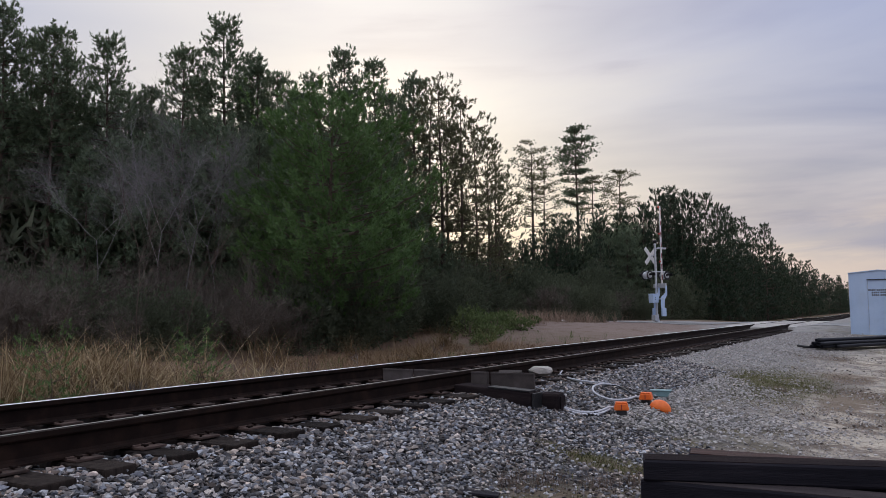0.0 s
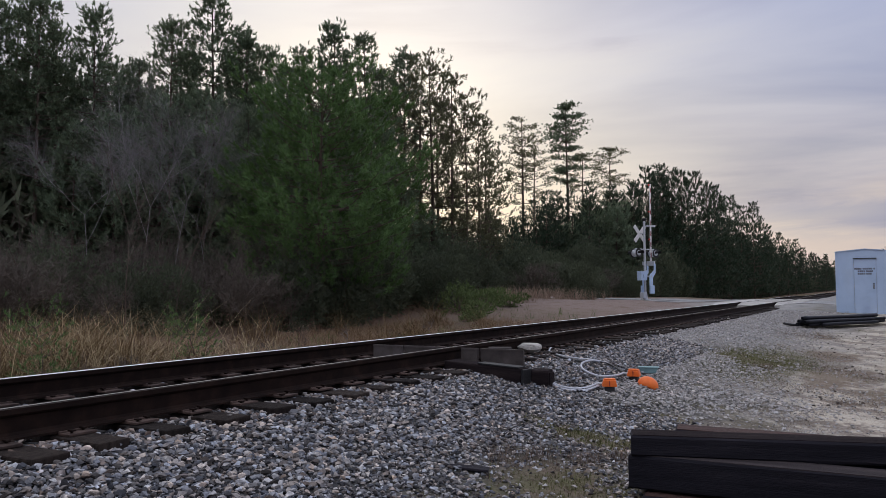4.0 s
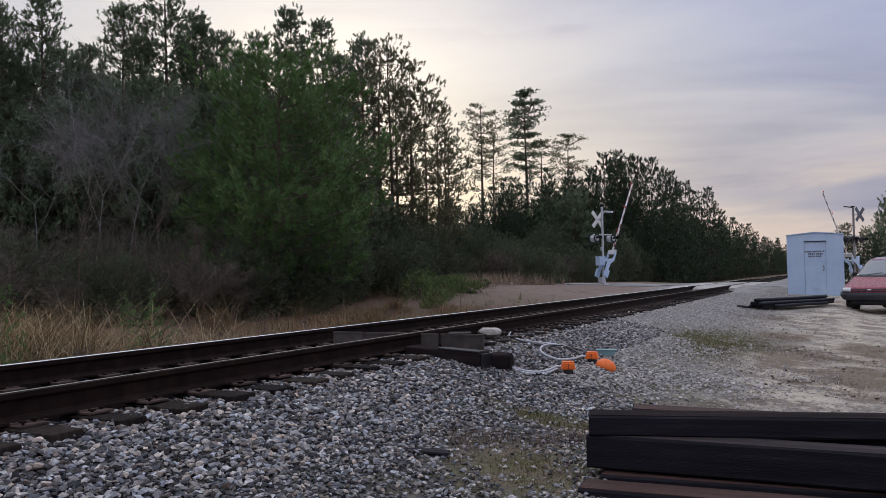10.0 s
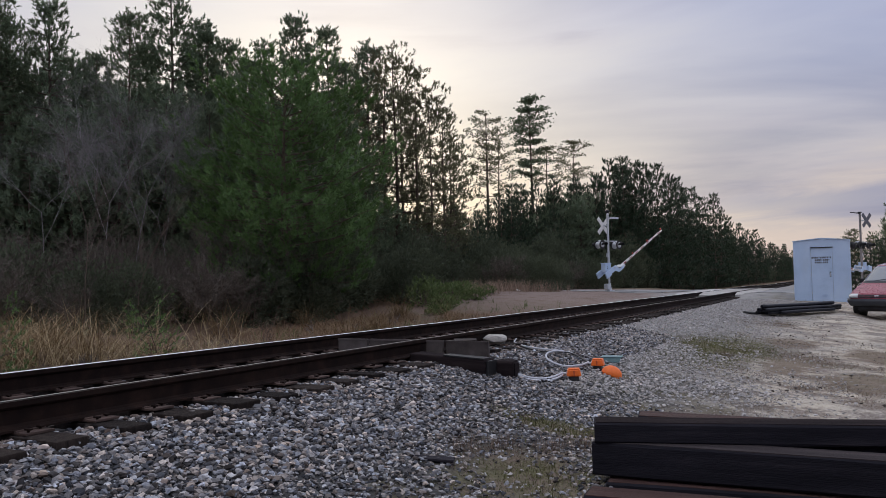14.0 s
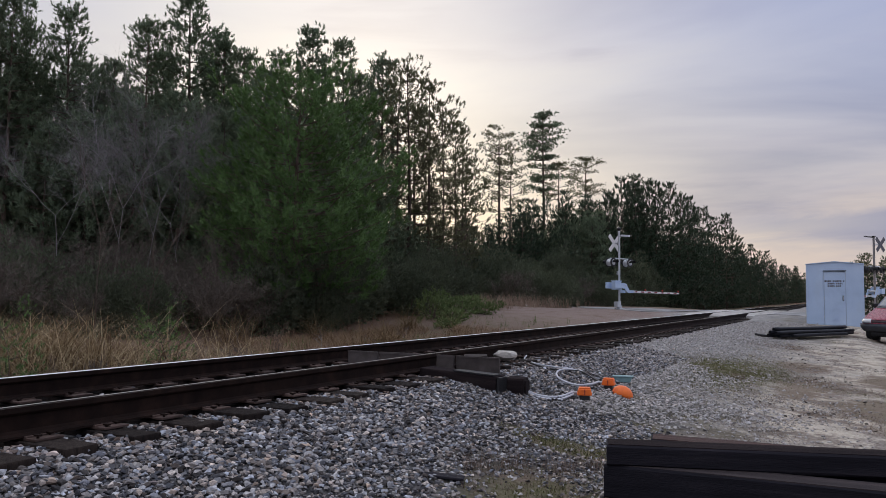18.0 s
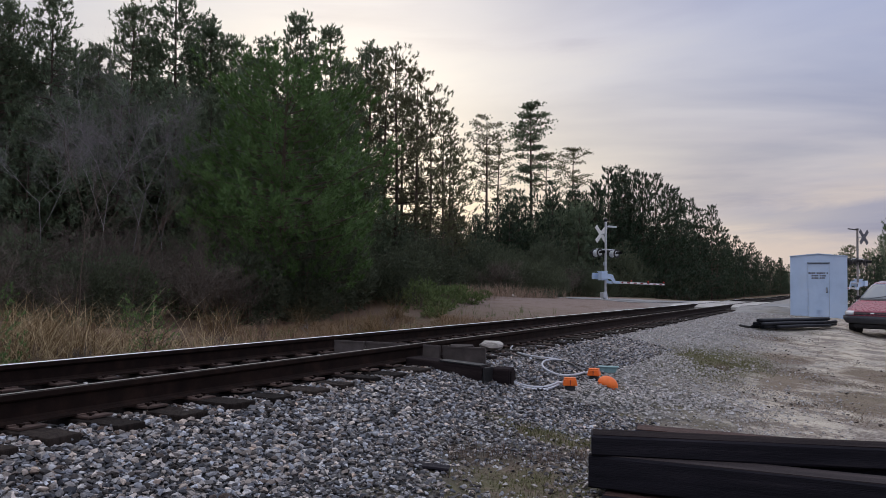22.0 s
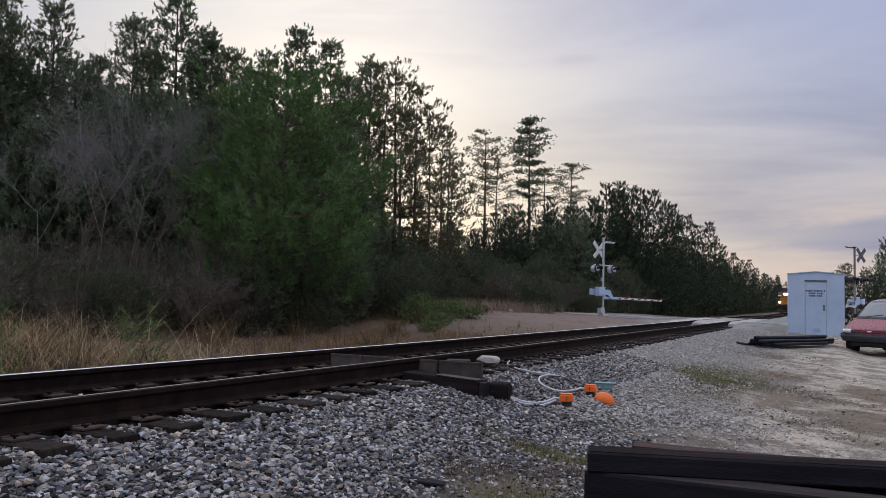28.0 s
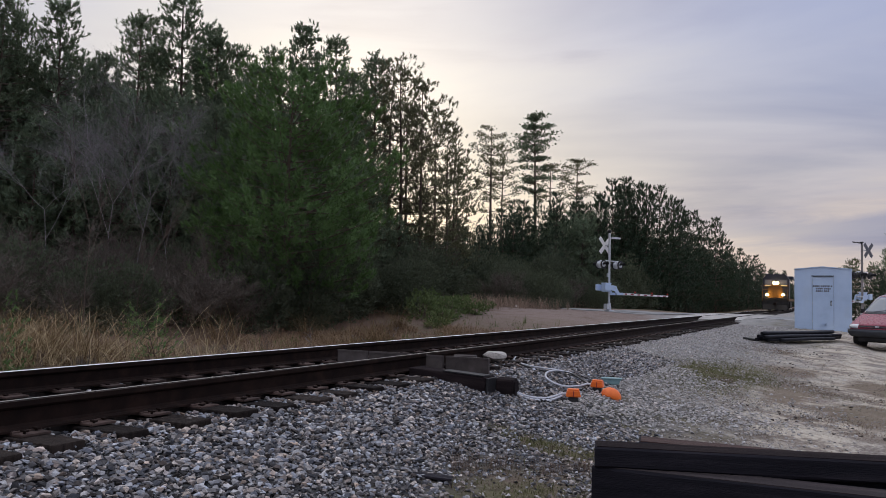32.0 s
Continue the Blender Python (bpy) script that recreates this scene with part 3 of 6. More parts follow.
def build_ties():
    """Each tie of the near stretch is a piece of its own, with its plates and spikes; further off they are joined."""
    rng = random.Random(3)
    shapes = []
    for k in range(6):
        bm = box(-1.25, 1.25, -0.115, 0.115, -0.18, 0.0, 0.012)
        for v in bm.verts:
            q = v.co * 3.1
            v.co += Vector((noise.noise(q + Vector((k, 0, 0))) * 0.02, noise.noise(q + Vector((0, k, 0))) * 0.012, noise.noise(q + Vector((0, 0, k))) * 0.008))
        me = bpy.data.meshes.new("tie")
        bm.to_mesh(me)
        bm.free()
        me.materials.append(TIEWOOD)
        shapes.append(me)
    bm = box(-0.17, 0.17, -0.095, 0.095, 0.0, 0.016, 0.004)
    box(0.055, 0.085, -0.095, 0.095, 0.014, 0.026, 0.003, bm)
    box(-0.085, -0.055, -0.095, 0.095, 0.014, 0.026, 0.003, bm)
    plate = bpy.data.meshes.new("tie_plate")
    bm.to_mesh(plate)
    bm.free()
    plate.materials.append(PLATE)
    bm = bmesh.new()
    tube((0, 0, -0.02), (0, 0, 0.035), 0.009, 0.009, 6, bm)
    box(-0.022, 0.022, -0.014, 0.014, 0.03, 0.042, 0.004, bm)
    spike = bpy.data.meshes.new("spike")
    bm.to_mesh(spike)
    bm.free()
    spike.materials.append(RUST)
    for i in range(150):
        y = 2.591 + 0.467 * (i - 16)
        if 36.5 < y < 50:
            continue
        x, z = track_x(y), track_z(y)
        tie = part("tie", shapes[i % 6], None, TRACK, "", pose(x + rng.uniform(-0.03, 0.03), y + rng.uniform(-0.03, 0.03), z - 0.19 + rng.uniform(-0.01, 0.004), rng.uniform(-0.6, 0.6), rng.uniform(-0.4, 0.4), rng.uniform(-1.4, 1.4)))
        if y < 24:
            for side in (1, -1):
                p = part("tie_plate", plate, None, TRACK, "", pose(x + side * GAUGE / 2, y, z - 0.189, 0, 0, rng.uniform(-1, 1)))
                if y < 13:
                    for sx, sy in ((0.092, 0.05), (-0.092, -0.05), (0.14, -0.06)):
                        part("spike", spike, None, p, "", pose(sx * side, sy + rng.uniform(-0.01, 0.01), -0.010 + rng.uniform(-0.004, 0.008), 0, 0, 0 if sx * side < 0 else 180))
    verts, faces = [], []
    y = 2.591 + 0.467 * 134
    while y < 330:
        x, z, b = track_x(y), track_z(y) - 0.19, len(verts)
        verts += [(x + sx * 1.2, y + sy * 0.115, z + sz) for sx in (-1, 1) for sy in (-1, 1) for sz in (-0.15, 0.0)]
        faces += [(b, b + 1, b + 3, b + 2), (b + 4, b + 6, b + 7, b + 5), (b, b + 4, b + 5, b + 1), (b + 2, b + 3, b + 7, b + 6), (b + 1, b + 5, b + 7, b + 3)]
        y += 0.467
    tagged(part("far_ties", mesh_from("far_ties", verts, faces, TIEWOOD), None, TRACK), kind="stuff")


build_ties()


def rock_shapes(count, seed):
    out = []
    rng = np.random.default_rng(seed)
    for _ in range(count):
        bm = bmesh.new()
        for p in rng.normal(0, 1, (11, 3)):
            p = p / np.linalg.norm(p) * rng.uniform(0.75, 1.1) * np.array([1.05, 0.8, 0.52])
            bm.verts.new(p)
        r = bmesh.ops.convex_hull(bm, input=bm.verts)
        bmesh.ops.delete(bm, geom=[v for v in bm.verts if not v.link_faces], context="VERTS")
        bm.verts.index_update()
        out.append((np.array([v.co[:] for v in bm.verts]), np.array([[v.index for v in f.verts] for f in bm.faces if len(f.verts) == 3])))
        bm.free()
    return out


def scatter_rocks(name, label, pts, sizes, mat, seed):
    rng = np.random.default_rng(seed)
    shapes = rock_shapes(14, seed)
    V, F, n = [], [], 0
    kinds = rng.integers(0, len(shapes), len(pts))
    for k, (sv, sf) in enumerate(shapes):
        sel = np.where(kinds == k)[0]
        for i in sel:
            a, b = rng.uniform(0, 2 * math.pi), rng.uniform(-0.6, 0.6)
            ca, sa, cb, sb = math.cos(a), math.sin(a), math.cos(b), math.sin(b)
            R = np.array([[ca, -sa, 0], [sa, ca, 0], [0, 0, 1]]) @ np.array([[1, 0, 0], [0, cb, -sb], [0, sb, cb]])
            V.append((sv * sizes[i]) @ R.T + pts[i])
            F.append(sf + n)
            n += len(sv)
    V, F = np.concatenate(V), np.concatenate(F)
    me = bpy.data.meshes.new(name)
    me.vertices.add(len(V))
    me.vertices.foreach_set("co", V.ravel())
    me.loops.add(F.size)
    me.loops.foreach_set("vertex_index", F.ravel())
    me.polygons.add(len(F))
    me.polygons.foreach_set("loop_start", np.arange(0, F.size, 3))
    me.update(calc_edges=True)
    me.shade_flat()
    me.materials.append(mat)
    return tagged(new(name, me), label, "gravel", kind="stuff")


def build_ballast():
    rng = np.random.default_rng(5)
    pts, sizes = [], []

    def fill(d0, d1, y0, y1, per_m2, r0, r1, lift, thin=None):
        nonlocal pts, sizes
        n = int((d1 - d0) * (y1 - y0) * per_m2)
        for d, y, s in zip(rng.uniform(d0, d1, n), rng.uniform(y0, y1, n), rng.uniform(r0, r1, n)):
            if thin and rng.random() < thin(d, y):
                continue
            if 36.0 < y < 49 and abs(d) < 1.6:
                continue
            x = track_x(y) + d
            # under the rails and on the ties there is none
            k = (y - 2.591) / 0.467
            if abs(k - round(k)) * 0.467 < 0.13 and abs(d) < 1.28 and rng.random() < 0.93:
                continue
            if abs(abs(d) - GAUGE / 2) < 0.10:
                continue
            pts.append((x, y, land_z(x, y) + lift + s * rng.uniform(-0.1, 0.95)))
            sizes.append(s)
    bare = lambda d, y: max(0.0, 1 - min(math.hypot((d - 3.23) / 0.62, (y - 4.9) / 0.75), math.hypot((d - 2.93) / 0.75, (y - 6.35) / 0.3)) * 0.85 + 0.35 * noise.noise((d * 2.5, y * 2.5, 5.0))) * 1.6
    patch = lambda d, y: min(0.97, bare(d, y)) if bare(d, y) > 0.05 else min(0.97, max(0.0, (d - 2.55 + 0.7 * noise.noise((y * 0.5, d * 0.5, 2.0))) * 1.1))
    green = lambda d, y: max(0.0, 1.25 - math.hypot((d - 3.1) / 0.95, (y - 14.6) / 2.8) + 0.5 * noise.noise((d * 2.0, y * 1.2, 15.0)))
    far_patch = lambda d, y: min(0.985, max(0.0, green(d, y), (d - 2.45 + 1.1 * noise.noise((y * 0.35, d * 0.5, 6.0))) * 0.7))
    fill(0.86, 2.3, 1.5, 6.5, 1900, 0.015, 0.036, 0.002, patch)
    fill(2.3, 4.4, 1.5, 6.5, 1600, 0.010, 0.029, 0.004, patch)
    fill(0.86, 4.4, 6.5, 8.0, 1400, 0.012, 0.031, 0.004, patch)
    fill(0.9, 3.1, -2.0, 1.5, 500, 0.018, 0.042, 0.004, patch)
    fill(0.9, 2.35, 8.0, 15.0, 950, 0.013, 0.032, 0.004, far_patch)
    fill(-0.68, 0.68, 0.5, 12.0, 380, 0.020, 0.040, 0.01)
    fill(-0.68, 0.68, 12.0, 30.0, 110, 0.025, 0.045, 0.01)
    fill(-2.2, -0.82, 0.5, 24.0, 110, 0.022, 0.042, 0.0)
    scatter_rocks("ballast", "loose grey crushed-stone ballast beside the rails", np.array(pts), np.array(sizes), STONE, 8)
    pts, sizes = [], []
    fill(0.84, 1.30, 1.0, 12.0, 420, 0.014, 0.034, 0.008, lambda d, y: 1.2 * (d - 0.95) - 0.5 * noise.noise((d * 2.0, y * 1.1, 25.0)))
    scatter_rocks("stained_ballast", "rust-stained brown ballast against the rail", np.array(pts), np.array(sizes), RUSTSTONE, 12)
    pts, sizes = [], []
    fill(2.35, 4.8, 8.0, 15.0, 800, 0.013, 0.033, 0.003, far_patch)
    fill(0.9, 5.2, 12.5, 34.0, 330, 0.014, 0.034, 0.0, far_patch)
    fill(2.2, 5.2, 4.0, 13.0, 85, 0.010, 0.028, 0.0)
    fill(2.6, 7.5, 4.5, 19.0, 300, 0.005, 0.013, 0.0, lambda d, y: 0.60 - 1.5 * noise.noise((d * 0.7, y * 0.5, 8.0)))
    scatter_rocks("dusty_gravel", "pale dusty gravel towards the sandy lot", np.array(pts), np.array(sizes), DUSTYSTONE, 9)
    pts, sizes = [], []
    fill(3.0, 8.0, 7.5, 24.0, 26, 0.010, 0.032, -0.006, lambda d, y: 0.75 - 1.6 * noise.noise((d * 0.9, y * 0.5, 18.0)))
    scatter_rocks("clods", "dark clods and chips of earth on the sandy lot", np.array(pts), np.array(sizes), CLOD, 10)


build_ballast()


# ---- trees ----
def blades(rng, centers, dirs, count, length, width, spread=0.9):
    """Star tufts: thin triangles out of each centre, leaning along its direction. Numpy arrays in, verts and faces out."""
    n = len(centers)
    c = np.repeat(centers, count, axis=0)
    d = np.repeat(dirs, count, axis=0) + rng.normal(0, spread, (n * count, 3))
    d /= np.linalg.norm(d, axis=1)[:, None] + 1e-9
    s = np.cross(d, rng.normal(0, 1, (n * count, 3)))
    s /= np.linalg.norm(s, axis=1)[:, None] + 1e-9
    L = length * rng.uniform(0.65, 1.25, (n * count, 1))
    a, b, e = c - s * width * 0.5, c + s * width * 0.5, c + d * L
    verts = np.stack([a, b, e], axis=1).reshape(-1, 3)
    faces = np.arange(len(verts)).reshape(-1, 3)
    return verts, faces


def limb_mesh(name, limbs, mat, sides=5):
    """Tapered tubes: limbs is a list of (points, r0, r1)."""
    verts, faces = [], []
    for pts, r0, r1 in limbs:
        base, m = len(verts), len(pts)
        for i, p in enumerate(pts):
            p = Vector(p)
            d = (Vector(pts[min(i + 1, m - 1)]) - Vector(pts[max(i - 1, 0)])).normalized()
            u = d.cross(Vector((0.3, 0.2, 1)) if abs(d.z) < 0.8 else Vector((1, 0.2, 0))).normalized()
            v = d.cross(u)
            r = r0 + (r1 - r0) * i / (m - 1)
            for k in range(sides):
                a = 2 * math.pi * k / sides
                verts.append(p + (u * math.cos(a) + v * math.sin(a)) * r)
        for i in range(m - 1):
            for k in range(sides):
                faces.append((base + i * sides + k, base + i * sides + (k + 1) % sides, base + (i + 1) * sides + (k + 1) % sides, base + (i + 1) * sides + k))
    return mesh_from(name, verts, faces, mat, True)


def plumes(rng, feet, ways, count, tall, length, width):
    """Upright shoots set round with needles: blades that stand out and up from a short stem. Numpy arrays in, verts and faces out."""
    n = len(feet)
    axis = ways / (np.linalg.norm(ways, axis=1)[:, None] + 1e-9)
    size = np.repeat(rng.uniform(0.7, 1.2, n), count)[:, None]
    c, a = np.repeat(feet, count, axis=0), np.repeat(axis, count, axis=0)
    r = rng.normal(0, 1, (n * count, 3))
    r -= a * np.sum(r * a, axis=1)[:, None]
    r /= np.linalg.norm(r, axis=1)[:, None] + 1e-9
    up = rng.random((n * count, 1))
    c = c + a * up * tall * size
    d = a * (0.30 + 0.60 * up) + r * (1.0 - 0.55 * up)
    d /= np.linalg.norm(d, axis=1)[:, None]
    s = np.cross(d, r + a * 0.3)
    s /= np.linalg.norm(s, axis=1)[:, None] + 1e-9
    L = length * size * rng.uniform(0.75, 1.2, (n * count, 1))
    verts = np.stack([c - s * width * 0.5, c + s * width * 0.5, c + d * L], axis=1).reshape(-1, 3)
    return verts, np.arange(len(verts)).reshape(-1, 3)


def pine(label, seed, height, crown_from, radius, whorls, arms, per_metre, needle, plume=(18, 0.42, 0.26, 0.05), shape="column", lean=0.012, trunk_r=None, rise=0.35, upright=1.0, sides=4, clump=1):
    """A pine: tapered trunk, limbs in loose whorls that turn up at their ends, side twigs, and a crown of upright needled shoots."""
    rng = np.random.default_rng(seed)
    tree = thing("pine_tree", label, "tree")
    r0 = trunk_r or height * 0.010
    lx, ly = rng.normal(0, lean, 2)
    axis = lambda t: np.array([lx * height * t * t + 0.06 * math.sin(5 * t + seed), ly * height * t * t + 0.06 * math.cos(4 * t + seed), height * t])
    limbs, feet, ways = [([axis(t) - (np.array([0, 0, 0.25]) if t == 0 else 0) for t in np.linspace(0, 0.975, 12)], r0, r0 * 0.12)], [], []
    for i in range(whorls):
        u = min(0.98, max(0.0, (i + rng.uniform(-0.35, 0.35)) / whorls))
        t = crown_from + (0.97 - crown_from) * u
        full = {"column": (0.55 + 0.45 * min(1, u * 4)) * (1 - u) ** 0.62, "egg": math.sin(math.pi * (0.20 + 0.78 * u)) ** 0.75, "dome": (0.8 + 0.2 * min(1, 5 * u)) * (1 - u) ** 0.72}[shape]
        reach = radius * full * rng.uniform(0.75, 1.12) + 0.18
        turn = rng.uniform(0, 2 * math.pi)
        k = max(2, arms + rng.integers(-1, 2) - (1 if u > 0.8 else 0))
        for j in range(k):
            a = turn + 2 * math.pi * (j + rng.uniform(-0.3, 0.3)) / k
            L = reach * rng.uniform(0.6, 1.15)
            out = np.array([math.cos(a), math.sin(a), 0.0])
            o = axis(t)
            lift = rise * (0.35 + 0.9 * u) + rng.normal(0, 0.10)
            mid = o + out * L * 0.55 + np.array([0, 0, L * lift * 0.35])
            end = o + out * L + np.array([0, 0, L * lift])
            limbs.append(([o, mid, end], max(min(0.010, r0 * 0.3), r0 * 0.24 * (1 - 0.6 * u)), min(0.006, r0 * 0.2)))
            side = np.array([-out[1], out[0], 0.0])
            for m in range(max(2, int(per_metre * L + rng.random()))):
                w = rng.uniform(0.22, 1.0) ** 0.65
                q = o + (mid - o) * (w / 0.55) if w < 0.55 else mid + (end - mid) * ((w - 0.55) / 0.45)
                q = q + side * rng.normal(0, 0.10 + 0.22 * L * (1.1 - w)) + np.array([0, 0, rng.normal(0, 0.07 + 0.04 * L)])
                feet.append(q)
                ways.append(out * 0.55 + side * rng.normal(0, 0.3) + np.array([0, 0, upright * rng.uniform(0.6, 1.3)]))
            feet.append(end), ways.append(out * 0.4 + np.array([0, 0, upright * 1.2]))
    top = axis(0.965)
    for j in range(5):
        feet.append(top + np.append(rng.normal(0, 0.07, 2), -0.16 * j)), ways.append(np.append(rng.normal(0, 0.2, 2), 1.0))
    part("trunk", limb_mesh("trunk", limbs, BARK, sides), None, tree, "grey-brown flaking bark")
    feet, ways = np.repeat(np.array(feet), clump, axis=0), np.repeat(np.array(ways), clump, axis=0)
    if clump > 1:
        feet = feet + rng.normal(0, 1, feet.shape) * np.array([0.15, 0.15, 0.11])
        ways = ways + rng.normal(0, 0.35, ways.shape)
    v, f = plumes(rng, feet, ways, *plume)
    part("crown", mesh_from("crown", v, f, needle), None, tree, "tufts of long needles")
    return tree


def lone_pine(label, seed, height, crown_from, radius, layers, arms, per_pad, needle, blade=(7, 0.26, 0.06), thin=0.0):
    """An old pine of the open: a bare trunk, then flat pads of foliage at the ends of level limbs."""
    rng = np.random.default_rng(seed)
    tree = thing("pine_tree", label, "tree")
    r0 = height * 0.0125
    axis = lambda t: np.array([0.10 * math.sin(3 * t + seed), 0.10 * math.cos(2.4 * t + seed), height * t])
    limbs, cs, ds = [([axis(t) - (np.array([0, 0, 0.25]) if t == 0 else 0) for t in np.linspace(0, 0.985, 14)], r0, r0 * 0.15)], [], []
    for i in range(layers):
        u = (i + rng.uniform(-0.2, 0.2)) / (layers - 1)
        u = min(1.0, max(0.0, u))
        t = crown_from + (0.98 - crown_from) * u
        reach = radius * lerp_table([(0.0, 0.75), (0.3, 0.85), (0.6, 1.0), (0.8, 0.86), (1.0, 0.42)], u)
        k = max(1, arms - (1 if u < 0.4 else 0) + rng.integers(-1, 1))
        turn = rng.uniform(0, 2 * math.pi)
        for j in range(k):
            if rng.random() < thin:
                continue
            a = turn + 2 * math.pi * (j + rng.uniform(-0.3, 0.3)) / k
            L = reach * rng.uniform(0.65, 1.1)
            o = axis(t)
            end = o + np.array([math.cos(a) * L, math.sin(a) * L, L * (0.10 + 0.35 * u + rng.normal(0, 0.10))])
            mid = (o + end) / 2 + np.array([0, 0, -0.05 * L])
            limbs.append(([o, mid, end], r0 * 0.26 * (1 - 0.5 * u), 0.012))
            for b in range(4):
                w = rng.uniform(0.40, 1.0)
                fork = o * (1 - w * 0.75) + end * w * 0.75
                pad = o * (1 - w) + end * w + np.append(rng.normal(0, 0.20 * L, 2), rng.normal(0.08, 0.08))
                limbs.append(([fork, (fork + pad) / 2 + np.array([0, 0, 0.04]), pad], 0.018, 0.008))
                n = max(4, int(per_pad * (0.5 + 0.5 * L / radius)))
                p = rng.normal(0, 1, (n, 3)) * np.array([0.21, 0.21, 0.07]) * (0.8 + 0.9 * L / radius)
                cs.extend(pad + p)
                ds.extend(p * np.array([1.6, 1.6, 0.5]) + np.array([0, 0, 0.45]))
    for j in range(24):
        cs.append(axis(0.985) + rng.normal(0, 1, 3) * np.array([0.22, 0.22, 0.14])), ds.append(np.array([0, 0, 0.8]))
    part("trunk", limb_mesh("trunk", limbs, BARK, 5), None, tree, "straight bare trunk under the crown")
    v, f = blades(rng, np.array(cs), np.array(ds), *blade, spread=0.5)
    part("crown", mesh_from("crown", v, f, needle), None, tree, "flat pads of long needles")
    return tree


def bare_tree(label, seed, height, forks, wood, twigmat, twig_w=0.012, spread=0.5, name="bare_tree", category="tree", stems=1, r0=None, low=0.15):
    """A leafless tree or bush: forking limbs that end in sprays of fine twigs."""
    rng = np.random.default_rng(seed)
    tree = thing(name, label, category)
    limbs, tips = [], []

    def grow(p, d, L, r, level):
        pts = [p]
        for i in range(4):
            d = d + rng.normal(0, 0.10, 3) + np.array([0, 0, 0.05])
            d = d / np.linalg.norm(d)
            p = p + d * L / 4
            pts.append(p)
        limbs.append((pts, r, r * 0.55))
        if level == 0:
            tips.extend((q, d) for q in pts[1:])
            return
        for q in pts[3 if level == forks and stems == 1 else 2 if level > 1 else 1:]:
            for _ in range(rng.integers(1, 3)):
                nd = d + rng.normal(0, spread, 3)
                nd[2] = abs(nd[2]) * 0.7 + 0.25
                grow(q, nd / np.linalg.norm(nd), L * rng.uniform(0.45, 0.7), r * 0.5, level - 1)
    for s in range(stems):
        d = np.array([rng.normal(0, 0.12 if stems == 1 else 0.35), rng.normal(0, 0.12 if stems == 1 else 0.35), 1.0])
        grow(np.array([rng.normal(0, 0.05 * stems), rng.normal(0, 0.05 * stems), -0.15]), d / np.linalg.norm(d), height * 0.55, (r0 or height * 0.010), forks)
    part("trunk", limb_mesh("trunk", limbs, wood, 4), None, tree)
    c, d = np.array([t[0] for t in tips]), np.array([t[1] for t in tips])
    v, f = blades(rng, c, d, 4, height * 0.11, twig_w, 0.6)
    part("crown", mesh_from("crown", v, f, twigmat), None, tree)
    return tree


def bush(name, label, seed, w, h, count, mat, blade=(3, 0.16, 0.05), up=0.5, category="bush"):
    """Low growth: a ragged mound of small blades on thin stems."""
    rng = np.random.default_rng(seed)
    ob = thing(name, label, category)
    p = rng.normal(0, 1, (count, 3))
    p /= np.linalg.norm(p, axis=1)[:, None]
    p *= rng.uniform(0.35, 1.0, (count, 1)) ** 0.6
    lump = np.array([1 + 0.45 * noise.noise(Vector(q) * 1.6 + Vector((seed, 0, 0))) for q in p])[:, None]
    p = p * lump * np.array([w / 2, w / 2, h * 0.5]) + np.array([0, 0, h * 0.42])
    p[:, 2] = np.maximum(0.02, p[:, 2])
    d = p - np.array([0, 0, h * 0.2])
    d /= np.linalg.norm(d, axis=1)[:, None] + 1e-6
    d[:, 2] += up
    v, f = blades(rng, p, d, *blade, spread=0.6)
    part("foliage", mesh_from("foliage", v, f, mat), None, ob)
    stems = []
    for _ in range(10):
        e = np.array([rng.normal(0, w * 0.22), rng.normal(0, w * 0.22), h * rng.uniform(0.4, 0.8)])
        stems.append(([np.array([e[0] * 0.2, e[1] * 0.2, -0.1]), e * 0.5 + rng.normal(0, 0.03, 3), e], 0.014, 0.004))
    part("stem", limb_mesh("stem", stems, BARK, 4), None, ob)
    return ob


def place(ob, x, y, scale=1.0, turn=0.0, sink=0.0):
    return pose(x, y, land_z(x, y) - sink, 0, 0, turn) @ Matrix.Diagonal((scale, scale, scale, 1))


def set_down(ob, x, y, scale=1.0, turn=0.0):
    ob.matrix_basis = place(ob, x, y, scale, turn)
    return ob


def copy_down(ob, x, y, scale=1.0, turn=0.0, label=""):
    keep = ob.scale.copy()
    ob.scale = (1, 1, 1)
    c = copy_thing(ob, place(ob, x, y, scale, turn))
    ob.scale = keep
    if label:
        c["label"] = label
    return c


FILL = [(-37.5, 32.0, 12.6), (-38.1, 33.9, 12.2), (-35.5, 33.0, 12.1), (-36.0, 35.0, 11.7), (-34.3, 34.7, 12.9), (-34.5, 36.9, 12.7), (-32.1, 35.9, 12.4), (-38.5, 31.4, 13.2)]


